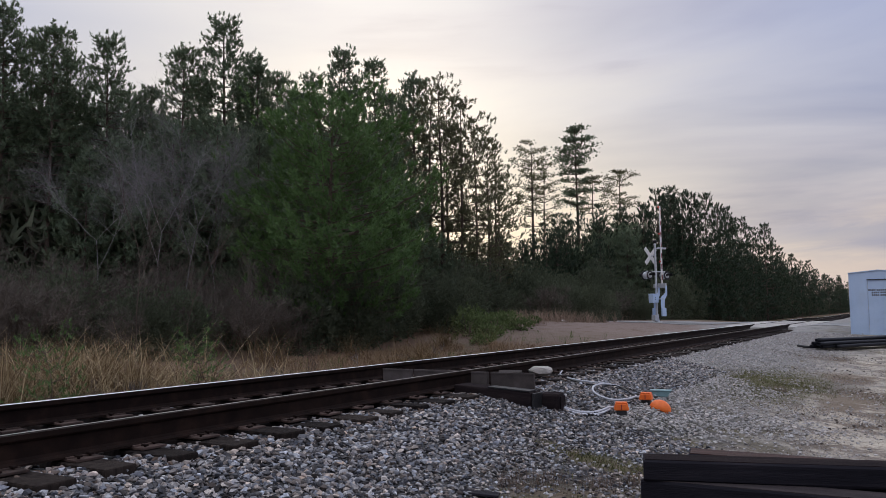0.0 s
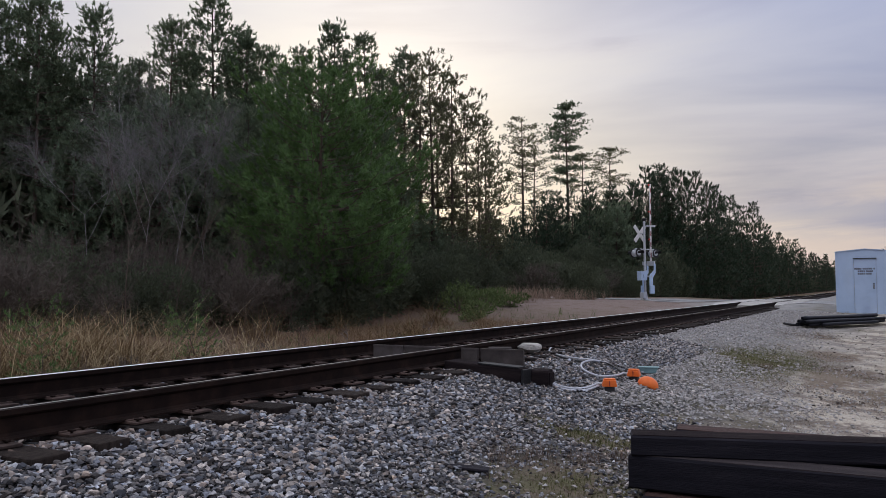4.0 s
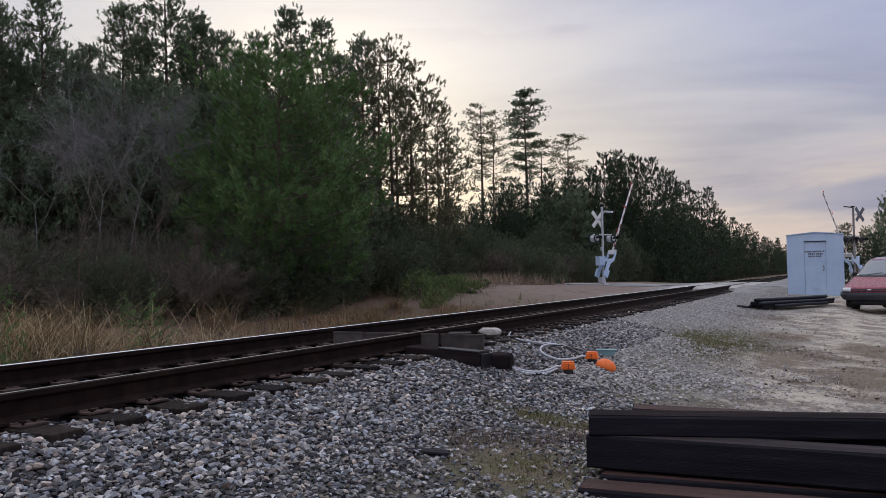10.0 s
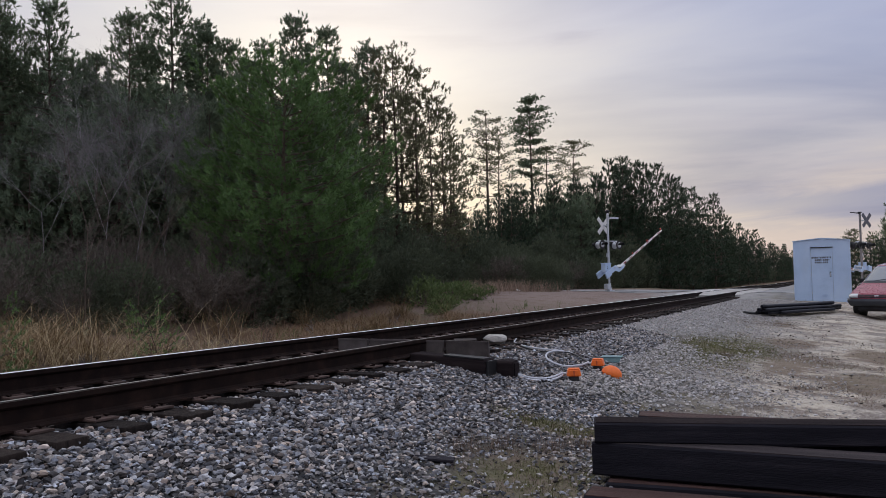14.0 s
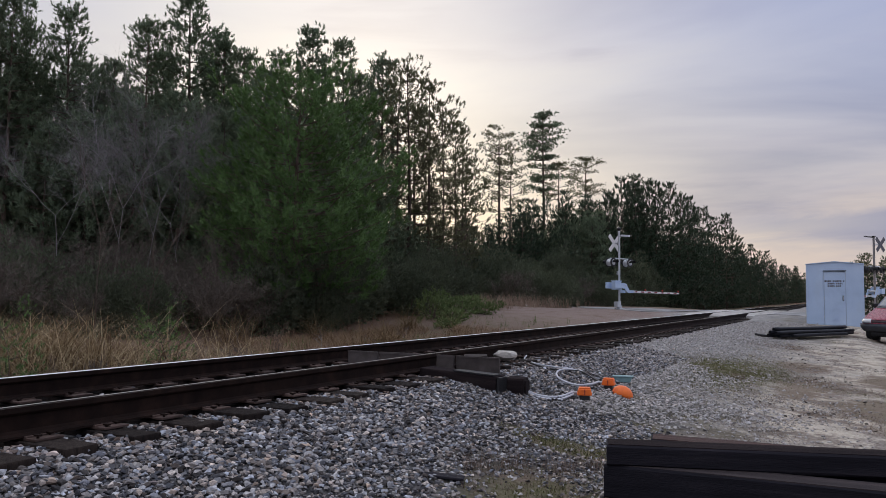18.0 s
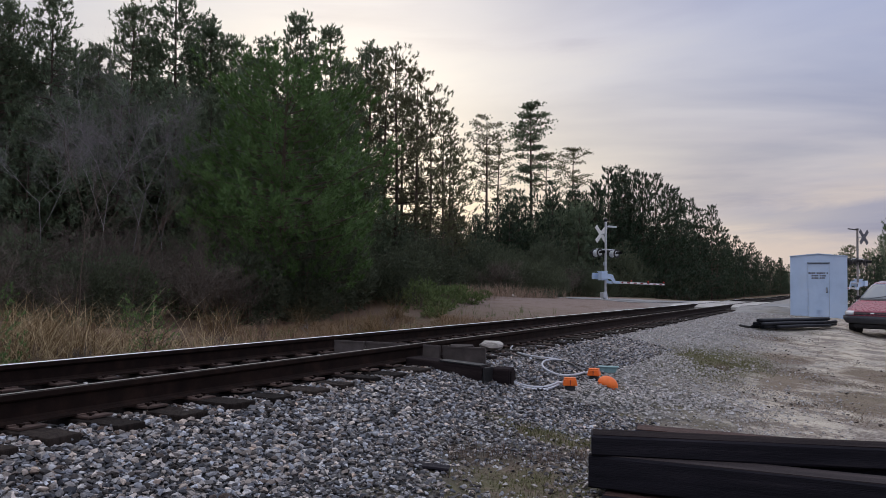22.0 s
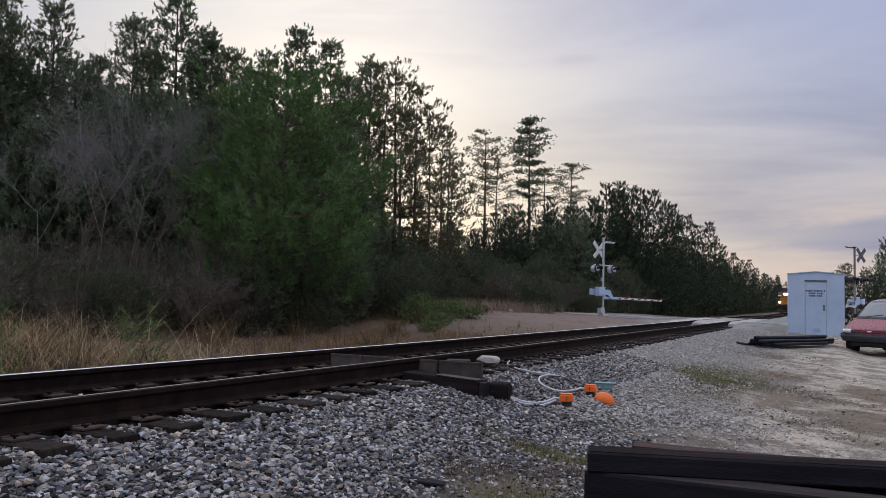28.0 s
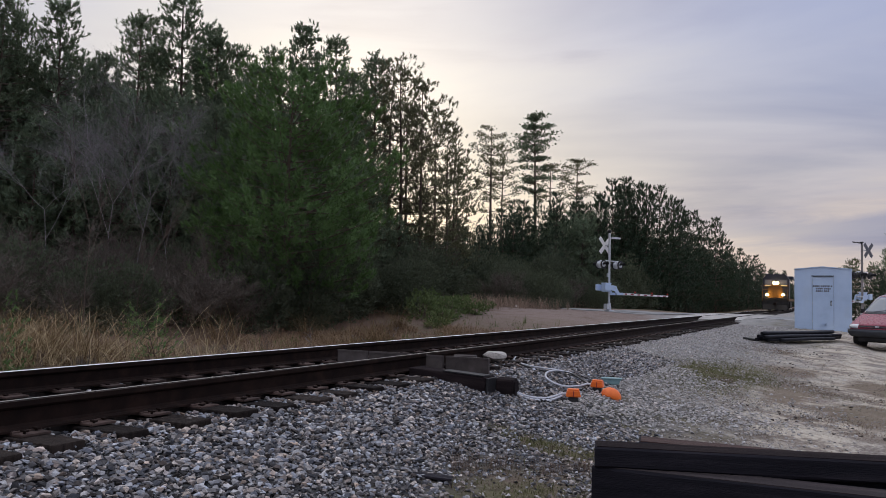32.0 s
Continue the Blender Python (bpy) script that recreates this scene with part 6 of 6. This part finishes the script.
def build_detector():
    """Panels across the track, a block at the tie ends, cables and orange boxes."""
    Y = 8.0
    for x0, x1, y, lean in ((-5.46, -5.05, Y, 0), (-5.03, -4.45, Y + 0.02, 0), (-4.25, -4.04, Y - 0.02, -6), (-4.0, -3.48, Y, 2)):
        ob = thing("panel", "dull grey-brown panel standing on edge across the track", "panel", pose(x0, y, -0.19, lean, 0, 0), "panels at the rails")
        part("sheet", box(0, x1 - x0, -0.02, 0.02, 0, 0.185, 0.006), GREYPLATE, ob)
        part("edge_strip", box(0, x1 - x0, -0.026, -0.0205, 0.165, 0.187, 0.002), GREYPLATE, ob)
    flap = thing("panel", "small grey panel leaning against the rail", "panel", pose(-4.02, 8.25, -0.16, 38, 0, 20), "panels at the rails")
    part("sheet", box(0, 0.26, -0.015, 0.015, 0, 0.2, 0.005), GREYPLATE, flap)
    block = thing("timber_block", "dark heavy timber block at the tie ends", "timber", pose(-4.26, 7.58, -0.335, 0, 3, -3))
    part("beam", box(0, 0.93, 0, 0.25, 0, 0.22, 0.02), BLACKTOP, block)
    part("cap_strip", box(0.42, 0.91, 0.0, 0.16, 0.2205, 0.236, 0.004), DARKMETAL, block, "dark metal strip on the block")
    part("end_cap", box(0.934, 0.955, 0.02, 0.23, 0.01, 0.21, 0.005), DARKMETAL, block)
    stub = thing("timber_block", "short dark timber stub beside the block", "timber", pose(-3.325, 7.74, -0.42, 0, 0, 8))
    part("beam", box(0, 0.22, 0, 0.24, 0, 0.23, 0.03), BLACKTOP, stub)
    part("end_face", box(0.222, 0.232, 0.03, 0.21, 0.03, 0.20, 0.003), BLACKTOP, stub)
    rock = thing("rock", "pale rough rock lying on the ties by the rail", "rock", pose(-4.16, 9.75, -0.185, 0, 0, 20))
    rng = np.random.default_rng(61)
    bm = bmesh.new()
    for p in rng.normal(0, 1, (26, 3)):
        p = p / np.linalg.norm(p)
        bm.verts.new((p[0] * 0.17, p[1] * 0.11, 0.07 + p[2] * 0.075))
    bmesh.ops.convex_hull(bm, input=bm.verts)
    bmesh.ops.delete(bm, geom=[v for v in bm.verts if not v.link_faces], context="VERTS")
    part("stone", bm, ROCK, rock)
    # orange boxes on the stones
    for i, (x, y, turn, s) in enumerate(((-2.68, 8.49, 20, 1.0), (-2.71, 9.55, 5, 0.95))):
        z = land_z(x, y)
        ob = thing("sensor_box", "orange plastic sensor box on a dark base, cable attached", "box", pose(x, y, z + 0.015, 0, 0, turn) @ Matrix.Scale(0.73, 4), "orange boxes")
        part("base", box(-0.075 * s, 0.075 * s, -0.06, 0.06, -0.03, 0.075, 0.015), DARKMETAL, ob)
        bm = box(-0.11 * s, 0.11 * s, -0.085, 0.085, 0.07, 0.17, 0.018)
        for v in bm.verts:
            if v.co.z > 0.14:
                v.co.x *= 0.86
        part("shell", bm, ORANGE, ob)
        part("lid", box(-0.085 * s, 0.085 * s, -0.07, 0.07, 0.171, 0.19, 0.008), ORANGE, ob)
        part("seam", box(-0.006, 0.006, -0.092, -0.084, 0.08, 0.16), REDPAINT, ob)
        part("cable_gland", tube((-0.11 * s, 0, 0.11), (-0.17, 0, 0.11), 0.022, 0.016), PALEHOSE, ob)
    x, y = -2.50, 9.39
    dome = thing("dome", "orange plastic dome lying on the stones", "dome", pose(x, y, land_z(x, y) + 0.03, 0, 22, 15) @ Matrix.Scale(0.68, 4))
    bm = ball((0, 0, 0), 0.16, None, (1.15, 0.9, 0.95), 3)
    bmesh.ops.bisect_plane(bm, geom=bm.verts[:] + bm.edges[:] + bm.faces[:], plane_co=(0, 0, -0.02), plane_no=(0, 0, -1), clear_outer=True)
    bmesh.ops.holes_fill(bm, edges=[e for e in bm.edges if e.is_boundary])
    part("shell", bm, ORANGE, dome, smooth=True)
    part("rim", box(-0.15, 0.15, -0.11, 0.11, -0.045, -0.022, 0.01), ORANGE, dome)
    x, y = -2.74, 10.32
    tray = thing("tray", "grey-green plastic tray on the stones", "tray", pose(x, y, land_z(x, y) + 0.03, 0, 0, 10) @ Matrix.Scale(0.72, 4))
    part("tub", prism([(-0.13, 0.0), (0.13, 0.0), (0.17, 0.09), (-0.17, 0.09)], -0.10, 0.10), TEAL, tray)
    part("rim", box(-0.185, 0.185, -0.115, 0.115, 0.091, 0.108, 0.006), TEAL, tray)

    def cable(name, label, pts, r, mat):
        ob = thing(name, label, "cable")
        part("sheath", hose([(x, y, land_z(x, y) + r + dz) for x, y, dz in pts], r), mat, ob, smooth=True)
    cable("cable", "pale grey cable looping over the stones", [(-3.16, 7.80, 0.14), (-3.20, 7.98, 0.06), (-3.08, 7.95, 0.02), (-2.93, 7.99, 0.02), (-2.86, 8.22, 0.02), (-2.80, 8.46, 0.06)], 0.013, PALEHOSE)
    cable("cable", "pale grey cable looping over the stones", [(-3.14, 7.78, 0.11), (-3.15, 7.92, 0.04), (-3.03, 7.90, 0.01), (-2.90, 7.95, 0.01), (-2.83, 8.20, 0.01), (-2.79, 8.44, 0.04)], 0.012, PALEHOSE)
    cable("cable", "pale grey cable in a wide loop over the stones", [(-2.84, 9.58, 0.06), (-2.89, 9.42, 0.03), (-3.0, 9.13, 0.02), (-3.19, 9.17, 0.03), (-3.34, 9.44, 0.03), (-3.42, 9.78, 0.03), (-3.39, 10.09, 0.03), (-3.26, 10.22, 0.02)], 0.013, PALEHOSE)
    cable("cable", "black cable from the rail to the orange boxes", [(-4.05, 10.2, 0.03), (-3.8, 9.85, 0.02), (-3.52, 9.79, 0.02), (-3.41, 10.10, 0.02), (-3.22, 10.14, 0.03), (-2.96, 9.80, 0.04), (-2.84, 9.60, 0.06)], 0.011, BLACKHOSE)
    cable("cable", "grey cable from the rail over the tie ends", [(-4.2, 10.6, 0.05), (-4.05, 10.18, 0.03), (-3.74, 9.88, 0.03), (-3.56, 10.04, 0.02), (-3.45, 10.2, 0.02)], 0.010, PALEHOSE)
    cable("cable", "short black cable end on the gravel", [(-2.62, 24.3, 0.02), (-2.45, 24.2, 0.02), (-2.25, 24.35, 0.02)], 0.035, BLACKHOSE)


build_detector()


def build_sticks():
    for i, (x, y, L, turn, r, mat, lab) in enumerate([(-12.4, 20.6, 1.7, -55, 0.06, GREYBARK, "pale fallen log on the bank"), (-9.6, 12.6, 1.3, 5, 0.04, GREYBARK, "thin fallen pole beyond the rails"), (-10.2, 17.2, 1.0, 30, 0.03, GREYBARK, "thin fallen pole beyond the rails")]):
        ob = thing("log", lab, "log", pose(x, y, land_z(x, y) + r * 0.8, 0, 0, turn))
        part("stem", limb_mesh("stem", [([(0, 0, 0), (L * 0.5, 0.03, 0.02), (L, 0, 0.0)], r, r * 0.7)], mat, 8), None, ob)
        part("cut_end", tube((-0.012, 0, 0), (-0.001, 0, 0), r * 0.9, None, 8), ROCK, ob, "pale cut end")
    ob = thing("litter_scrap", "white scrap of litter on the bank", "litter", pose(-15.2, 38.5, land_z(-15.2, 38.5) + 0.05, 10, 20, 0))
    part("sheet", box(-0.12, 0.12, -0.08, 0.08, 0, 0.05, 0.02), WHITESTRIPE, ob)
    ob = thing("scrap_board", "flat dark board lying on the gravel", "board", pose(-2.42, 4.64, land_z(-2.42, 4.64) + 0.015, 0, 4, 20))
    part("board", box(-0.14, 0.14, -0.05, 0.05, 0, 0.016, 0.004), BLACKTIMBER, ob)


build_sticks()


# height: half width, nose or windscreen, tail, depth of the front's rounding
VAN = [(0.40, 0.90, 0.10, 4.66, 0.50), (0.55, 0.93, 0.02, 4.70, 0.52), (0.70, 0.935, 0.04, 4.70, 0.52), (0.77, 0.93, 0.10, 4.70, 0.50), (0.82, 0.925, 0.22, 4.69, 0.47), (0.90, 0.92, 0.45, 4.68, 0.42), (1.00, 0.91, 0.76, 4.66, 0.36), (1.08, 0.90, 1.00, 4.65, 0.32), (1.12, 0.885, 1.10, 4.64, 0.30), (1.35, 0.835, 1.47, 4.60, 0.27), (1.58, 0.765, 1.86, 4.50, 0.24), (1.67, 0.72, 2.06, 4.40, 0.24), (1.72, 0.64, 2.30, 4.25, 0.22), (1.735, 0.50, 2.55, 4.0, 0.2)]


def van_at(z):
    for a, b in zip(VAN, VAN[1:]):
        if z <= b[0]:
            t = max(0.0, (z - a[0]) / (b[0] - a[0]))
            return [p + (q - p) * t for p, q in zip(a, b)]
    return VAN[-1]


def van_front(z, f, off=0.0):
    """A point on the front at height z, f of the half width across."""
    _, w, yf, _, c = van_at(z)
    y = yf + c * (1 - max(0.0, 1 - abs(f) ** 2.8) ** (1 / 2.8))
    return Vector((f * (w + off * abs(f)), y - off * (1 - 0.6 * f * f), z + off * 0.3))


def van_shell(levels):
    bm, rings = bmesh.new(), []
    for z in levels:
        _, w, yf, yb, c = van_at(z)
        ring = []
        for k in range(25):
            a = math.pi * (k / 24 - 0.5)
            f = math.copysign(abs(math.sin(a)) ** (2 / 2.8), math.sin(a))
            ring.append(bm.verts.new((f * w, yf + c * (1 - abs(math.cos(a)) ** (2 / 2.8)), z)))
        for y in (1.6, 2.4, 3.2, 4.0):
            ring.append(bm.verts.new((w, max(y, yf + c + 0.01 * y), z)))
        for k in range(9):
            a = math.pi * (0.5 - k / 8)
            f = math.copysign(abs(math.sin(a)) ** 0.5, math.sin(a))
            ring.append(bm.verts.new((f * w, yb - 0.2 * (1 - abs(math.cos(a)) ** 0.5), z)))
        for y in (4.0, 3.2, 2.4, 1.6):
            ring.append(bm.verts.new((-w, max(y, yf + c + 0.01 * y), z)))
        rings.append(ring)
    for A, B in zip(rings, rings[1:]):
        n = len(A)
        for k in range(n):
            bm.faces.new((A[k], A[(k + 1) % n], B[(k + 1) % n], B[k]))
    bm.faces.new(rings[0][::-1]), bm.faces.new(rings[-1])
    bmesh.ops.recalc_face_normals(bm, faces=bm.faces)
    return bm


def van_patch(z0, z1, f0, f1, off, thick=0.02, nz=5, nf=12, belly=0.0):
    """A shaped panel lying on the front, between two heights and two widths."""
    bm = bmesh.new()
    g = [[bm.verts.new(van_front(z0 + (z1 - z0) * i / nz, f0 + (f1 - f0) * k / nf, off + belly * math.sin(math.pi * i / nz))) for k in range(nf + 1)] for i in range(nz + 1)]
    for i in range(nz):
        for k in range(nf):
            bm.faces.new((g[i][k], g[i][k + 1], g[i + 1][k + 1], g[i + 1][k]))
    bmesh.ops.recalc_face_normals(bm, faces=bm.faces)
    bmesh.ops.solidify(bm, geom=bm.faces, thickness=thick)
    return bm


def build_minivan():
    van = thing("minivan", "parked maroon minivan with dark bumper facing the track", "car", pose(0.82, 27.2, -0.70, 0, 0, -22))
    part("body", van_shell([0.40, 0.48, 0.55, 0.62, 0.70, 0.74, 0.77, 0.795, 0.82, 0.86, 0.90, 0.95, 1.0, 1.04, 1.08, 1.12]), MAROON, van, "maroon painted body", smooth=True)
    cabin = part("cabin", van_shell([1.122, 1.2, 1.28, 1.36, 1.44, 1.52, 1.58, 1.625, 1.67, 1.70, 1.72, 1.735]), MAROON, van, "maroon cabin", smooth=True)
    # the sky's reflection on the maroon roof, laid on as a pale skin
    part("roof_skin", van_patch(1.655, 1.733, -0.93, 0.93, 0.006, 0.004, 4, 16), SKYROOF, cabin, "roof edge over the windscreen, coloured pale for the reflected sky")
    glass = part("windscreen", van_patch(1.14, 1.635, -0.95, 0.95, 0.006, 0.004, 8, 20), SKYSCREEN, cabin, "sloping windscreen, its base paled for the reflected sky", smooth=True)
    part("cowl", van_patch(1.095, 1.135, -0.90, 0.90, 0.012, 0.02, 2, 16), DARKMETAL, van, "dark cowl under the windscreen")
    part("grille", van_patch(0.655, 0.755, -0.58, 0.58, 0.010, 0.02, 3, 14), DARKMETAL, van, "dark grille")
    for z in (0.675, 0.735):
        part("grille_bar", van_patch(z, z + 0.012, -0.57, 0.57, 0.020, 0.008, 1, 14), MAROON, van)
    part("emblem", van_patch(0.695, 0.72, -0.06, 0.06, 0.024, 0.008, 1, 4), SILVER, van, "small plain silver emblem")
    part("bumper", van_patch(0.385, 0.615, -0.995, 0.995, 0.035, 0.05, 8, 28, 0.05), BUMPER, van, "dark grey plastic bumper", smooth=True)
    part("bumper_strip", van_patch(0.585, 0.61, -0.98, 0.98, 0.062, 0.01, 1, 24), BUMPER, van, "moulded strip along the bumper")
    part("valance", van_patch(0.42, 0.43, -0.8, 0.8, -0.08, 0.02, 1, 8), DARKMETAL, van)
    part("valance", box(-0.62, 0.62, 0.20, 0.40, 0.27, 0.398, 0.03), DARKMETAL, van)
    for sx in (-1, 1):
        f0, f1 = sorted((sx * 0.60, sx * 0.965))
        part("headlight", van_patch(0.64, 0.775, f0, f1, 0.012, 0.02, 4, 8, 0.012), LENS, van, "clear wrap-around headlight", smooth=True)
        part("wiper", tube(van_front(1.15, sx * 0.3 - 0.25, 0.02), van_front(1.22, sx * 0.3 + 0.25, 0.02), 0.009), DARKMETAL, cabin)
        bm = bmesh.new()
        bm.faces.new([bm.verts.new((sx * x, y, z)) for x, y, z in ((0.893, 1.75, 1.15), (0.893, 4.1, 1.15), (0.782, 4.0, 1.58), (0.782, 2.28, 1.58))])
        bmesh.ops.solidify(bm, geom=bm.faces, thickness=0.006)
        part("side_window", bm, GLASS, cabin)
        part("mirror", box(sx * 0.99 - 0.09, sx * 0.99 + 0.09, 1.62, 1.72, 1.10, 1.24, 0.02), DARKMETAL, van)
        for yy in (0.95, 3.85):
            w = part("wheel", tube((sx * 0.72, yy, 0.32), (sx * 0.925, yy, 0.32), 0.32, None, 24), TYRE, van, "black tyre")
            part("rim", tube((sx * 0.92, yy, 0.32), (sx * 0.94, yy, 0.32), 0.19, 0.17, 16), SILVER, w)
    part("underbody", box(-0.70, 0.70, 0.55, 4.5, 0.22, 0.398), DARKMETAL, van)


MAROON = material("maroon_car_paint", [(0.20, 0.016, 0.036), (0.27, 0.026, 0.05)], 2, 0.3, 0.1, 0, 20, spec=0.6)
# base colour lifted to carry part of the sky's reflection
SKYSCREEN = glassy("sky_paled_windscreen_glass", (0.10, 0.115, 0.13), 0.10)
SKYROOF = material("sky_paled_roof_paint", [(0.24, 0.20, 0.21), (0.30, 0.26, 0.27)], 2, 0.25, 0.1, 0, 20)
BUMPER = material("grey_bumper_plastic", [(0.040, 0.044, 0.054), (0.062, 0.067, 0.080)], 6, 0.6)
TYRE = material("tyre_rubber", [(0.012, 0.012, 0.012), (0.025, 0.025, 0.025)], 9, 0.85)
# grey base, raised from dark for reflected sky
GLASS = glassy("sky_greyed_glass", (0.11, 0.12, 0.14))
LENS = glassy("headlight_lens", (0.55, 0.56, 0.58), 0.15)
build_minivan()


def build_locomotive():
    loco = thing("locomotive", "dark freight locomotive with yellow nose, headlights lit", "locomotive", pose(track_x(102), 102, track_z(102)))
    part("frame", box(-1.48, 1.48, 0.6, 21.5, 1.15, 1.55, 0.05), LOCODARK, loco)
    bm = prism([(-0.78, 0), (0.78, 0), (0.78, 1.15), (0.50, 1.42), (-0.50, 1.42), (-0.78, 1.15)], 0.95, 2.6)
    bmesh.ops.translate(bm, verts=bm.verts, vec=(0, 0, 1.556))
    nose = part("nose", bm, LOCOYELLOW, loco, "low nose, yellow toned for the lamps' glare")
    part("nose_door", box(-0.3, 0.3, 0.93, 0.948, 1.62, 2.75, 0.01), LOCOYELLOW, nose)
    bm = prism([(-1.48, 1.556), (1.48, 1.556), (1.48, 3.85), (1.05, 4.45), (-1.05, 4.45), (-1.48, 3.85)], 2.6, 5.6)
    cab = part("cab", bm, LOCOBLUE, loco, "dark blue cab")
    part("cab_front", box(-1.40, 1.40, 2.57, 2.598, 2.95, 3.12), LOCOYELLOW, cab)
    for sx in (-1, 1):
        part("windshield", box(sx * 0.72 - 0.55, sx * 0.72 + 0.55, 2.575, 2.597, 3.18, 3.78, 0.01), GLASS, cab, "dark windshield")
        part("number_board", box(sx * 0.92 - 0.34, sx * 0.92 + 0.34, 2.45, 2.599, 3.00, 3.14, 0.02), BOARDGLOW, cab, "small lit board")
        part("ditch_light", tube((sx * 0.88, 0.50, 1.92), (sx * 0.88, 0.62, 1.92), 0.15, None, 16), HEADGLOW, loco, "lit ditch light")
        part("handrail", hose([(sx * 1.40, 0.55, 1.2), (sx * 1.40, 0.55, 2.35), (sx * 1.40, 1.2, 2.5), (sx * 1.40, 2.5, 2.55)], 0.025), LOCOYELLOW, loco)
        part("front_rail", hose([(sx * 0.35, 0.52, 1.6), (sx * 0.35, 0.52, 2.5), (sx * 1.35, 0.52, 2.5)], 0.022), LOCOYELLOW, loco)
        for k in range(4):
            part("step", box(sx * 1.25 - 0.2, sx * 1.25 + 0.2, 0.45 + k * 0.06, 0.70 + k * 0.06, 0.35 + 0.27 * k, 0.39 + 0.27 * k), LOCODARK, loco)
        part("side_sill", box(sx * 1.49 - 0.012, sx * 1.49 + 0.012, 0.7, 21.4, 1.2, 1.5), LOCOYELLOW, loco)
    part("headlight_housing", box(-0.36, 0.36, 2.40, 2.60, 3.18, 3.50, 0.04), LOCOBLUE, cab)
    for sx in (-1, 1):
        part("headlight", tube((sx * 0.17, 2.33, 3.36), (sx * 0.17, 2.40, 3.36), 0.17, None, 16), HEADGLOW, cab, "lit headlight")
    bm = prism([(-1.45, 0.18), (1.45, 0.18), (1.48, 1.15), (-1.48, 1.15)], 0.40, 0.62)
    pilot = part("pilot", bm, LOCODARK, loco, "dark pilot plate")
    part("plow", prism([(0.05, 0.15), (0.38, 0.20), (0.38, 0.75), (0.30, 0.75)], -1.35, 1.35, axis="x"), LOCODARK, pilot)
    part("coupler", box(-0.16, 0.16, -0.25, 0.42, 0.72, 1.0, 0.05), RUST, loco)
    bm = prism([(-0.95, 1.556), (0.95, 1.556), (0.95, 4.2), (0.6, 4.5), (-0.6, 4.5), (-0.95, 4.2)], 5.62, 20.5)
    part("long_hood", bm, LOCOBLUE, loco, "dark blue long hood")
    part("radiator_wings", box(-1.45, 1.45, 16.0, 20.0, 4.2, 4.62, 0.05), LOCOBLUE, loco)
    part("fuel_tank", box(-1.4, 1.4, 7.8, 13.5, 0.35, 1.14, 0.08), LOCODARK, loco)
    for yy in (3.6, 17.8):
        truck = part("truck", box(-1.15, 1.15, yy - 2.0, yy + 2.0, 0.45, 0.95, 0.05), LOCODARK, loco)
        for k in (-1.7, 0, 1.7):
            for sx in (-1, 1):
                part("wheel", tube((sx * 0.68, yy + k, 0.51), (sx * 0.82, yy + k, 0.51), 0.505, None, 24), RUST, truck)
    return loco


LOCOBLUE = material("dark_blue_loco_paint", [(0.012, 0.016, 0.03), (0.025, 0.03, 0.05)], 1.5, 0.5, 0, 0.1, 20)
LOCODARK = material("grimy_black_paint", [(0.012, 0.011, 0.011), (0.03, 0.027, 0.025)], 2, 0.8)
# yellow paint browned to take in the glare of the train's lamps
LOCOYELLOW = material("lamp_glare_yellow_paint", [(0.12, 0.055, 0.010), (0.18, 0.085, 0.016)], 2, 0.7)
HEADGLOW = glow("headlight_glow", (1.0, 0.64, 0.22), 50.0)
BOARDGLOW = glow("board_glow", (1.0, 0.72, 0.4), 0.10)
LOCO = build_locomotive()


def loco_pose(y):
    dx = track_x(y + 8) - track_x(y)
    return pose(track_x(y), y, track_z(y) + 0.005, 0, 0, -math.degrees(math.atan2(dx, 8.0)))


def motions():
    # the train comes on at a steady 12 m/s
    walk(LOCO, [(t, loco_pose(102.0 + 12.0 * (32.0 - t))) for t in range(0, 33, 1)])
    # the gates come down
    swing = [(0, 90), (5.0, 89), (6.0, 85), (7.0, 82), (8.0, 77), (9.0, 71), (10.0, 64), (11.0, 56.5), (12.0, 50), (13.0, 41), (14.0, 29), (15.0, 17), (16.0, 5), (17.0, -1), (18.0, -1), (32.0, -1)]
    walk(ARM_A, [(t, pose(0.10, SIDE, PIVOT, 0, -a, 0)) for t, a in swing])
    swing = [(0, 90), (5.0, 89), (6.0, 85), (7.0, 79), (8.0, 69), (9.0, 59), (10.0, 48), (11.0, 38), (12.0, 28), (13.0, 18), (14.0, 9), (15.0, 1), (16.0, 0), (32.0, 0)]
    walk(ARM_B, [(t, pose(0.10, SIDE, PIVOT, 0, -a, 0)) for t, a in swing])


motions()
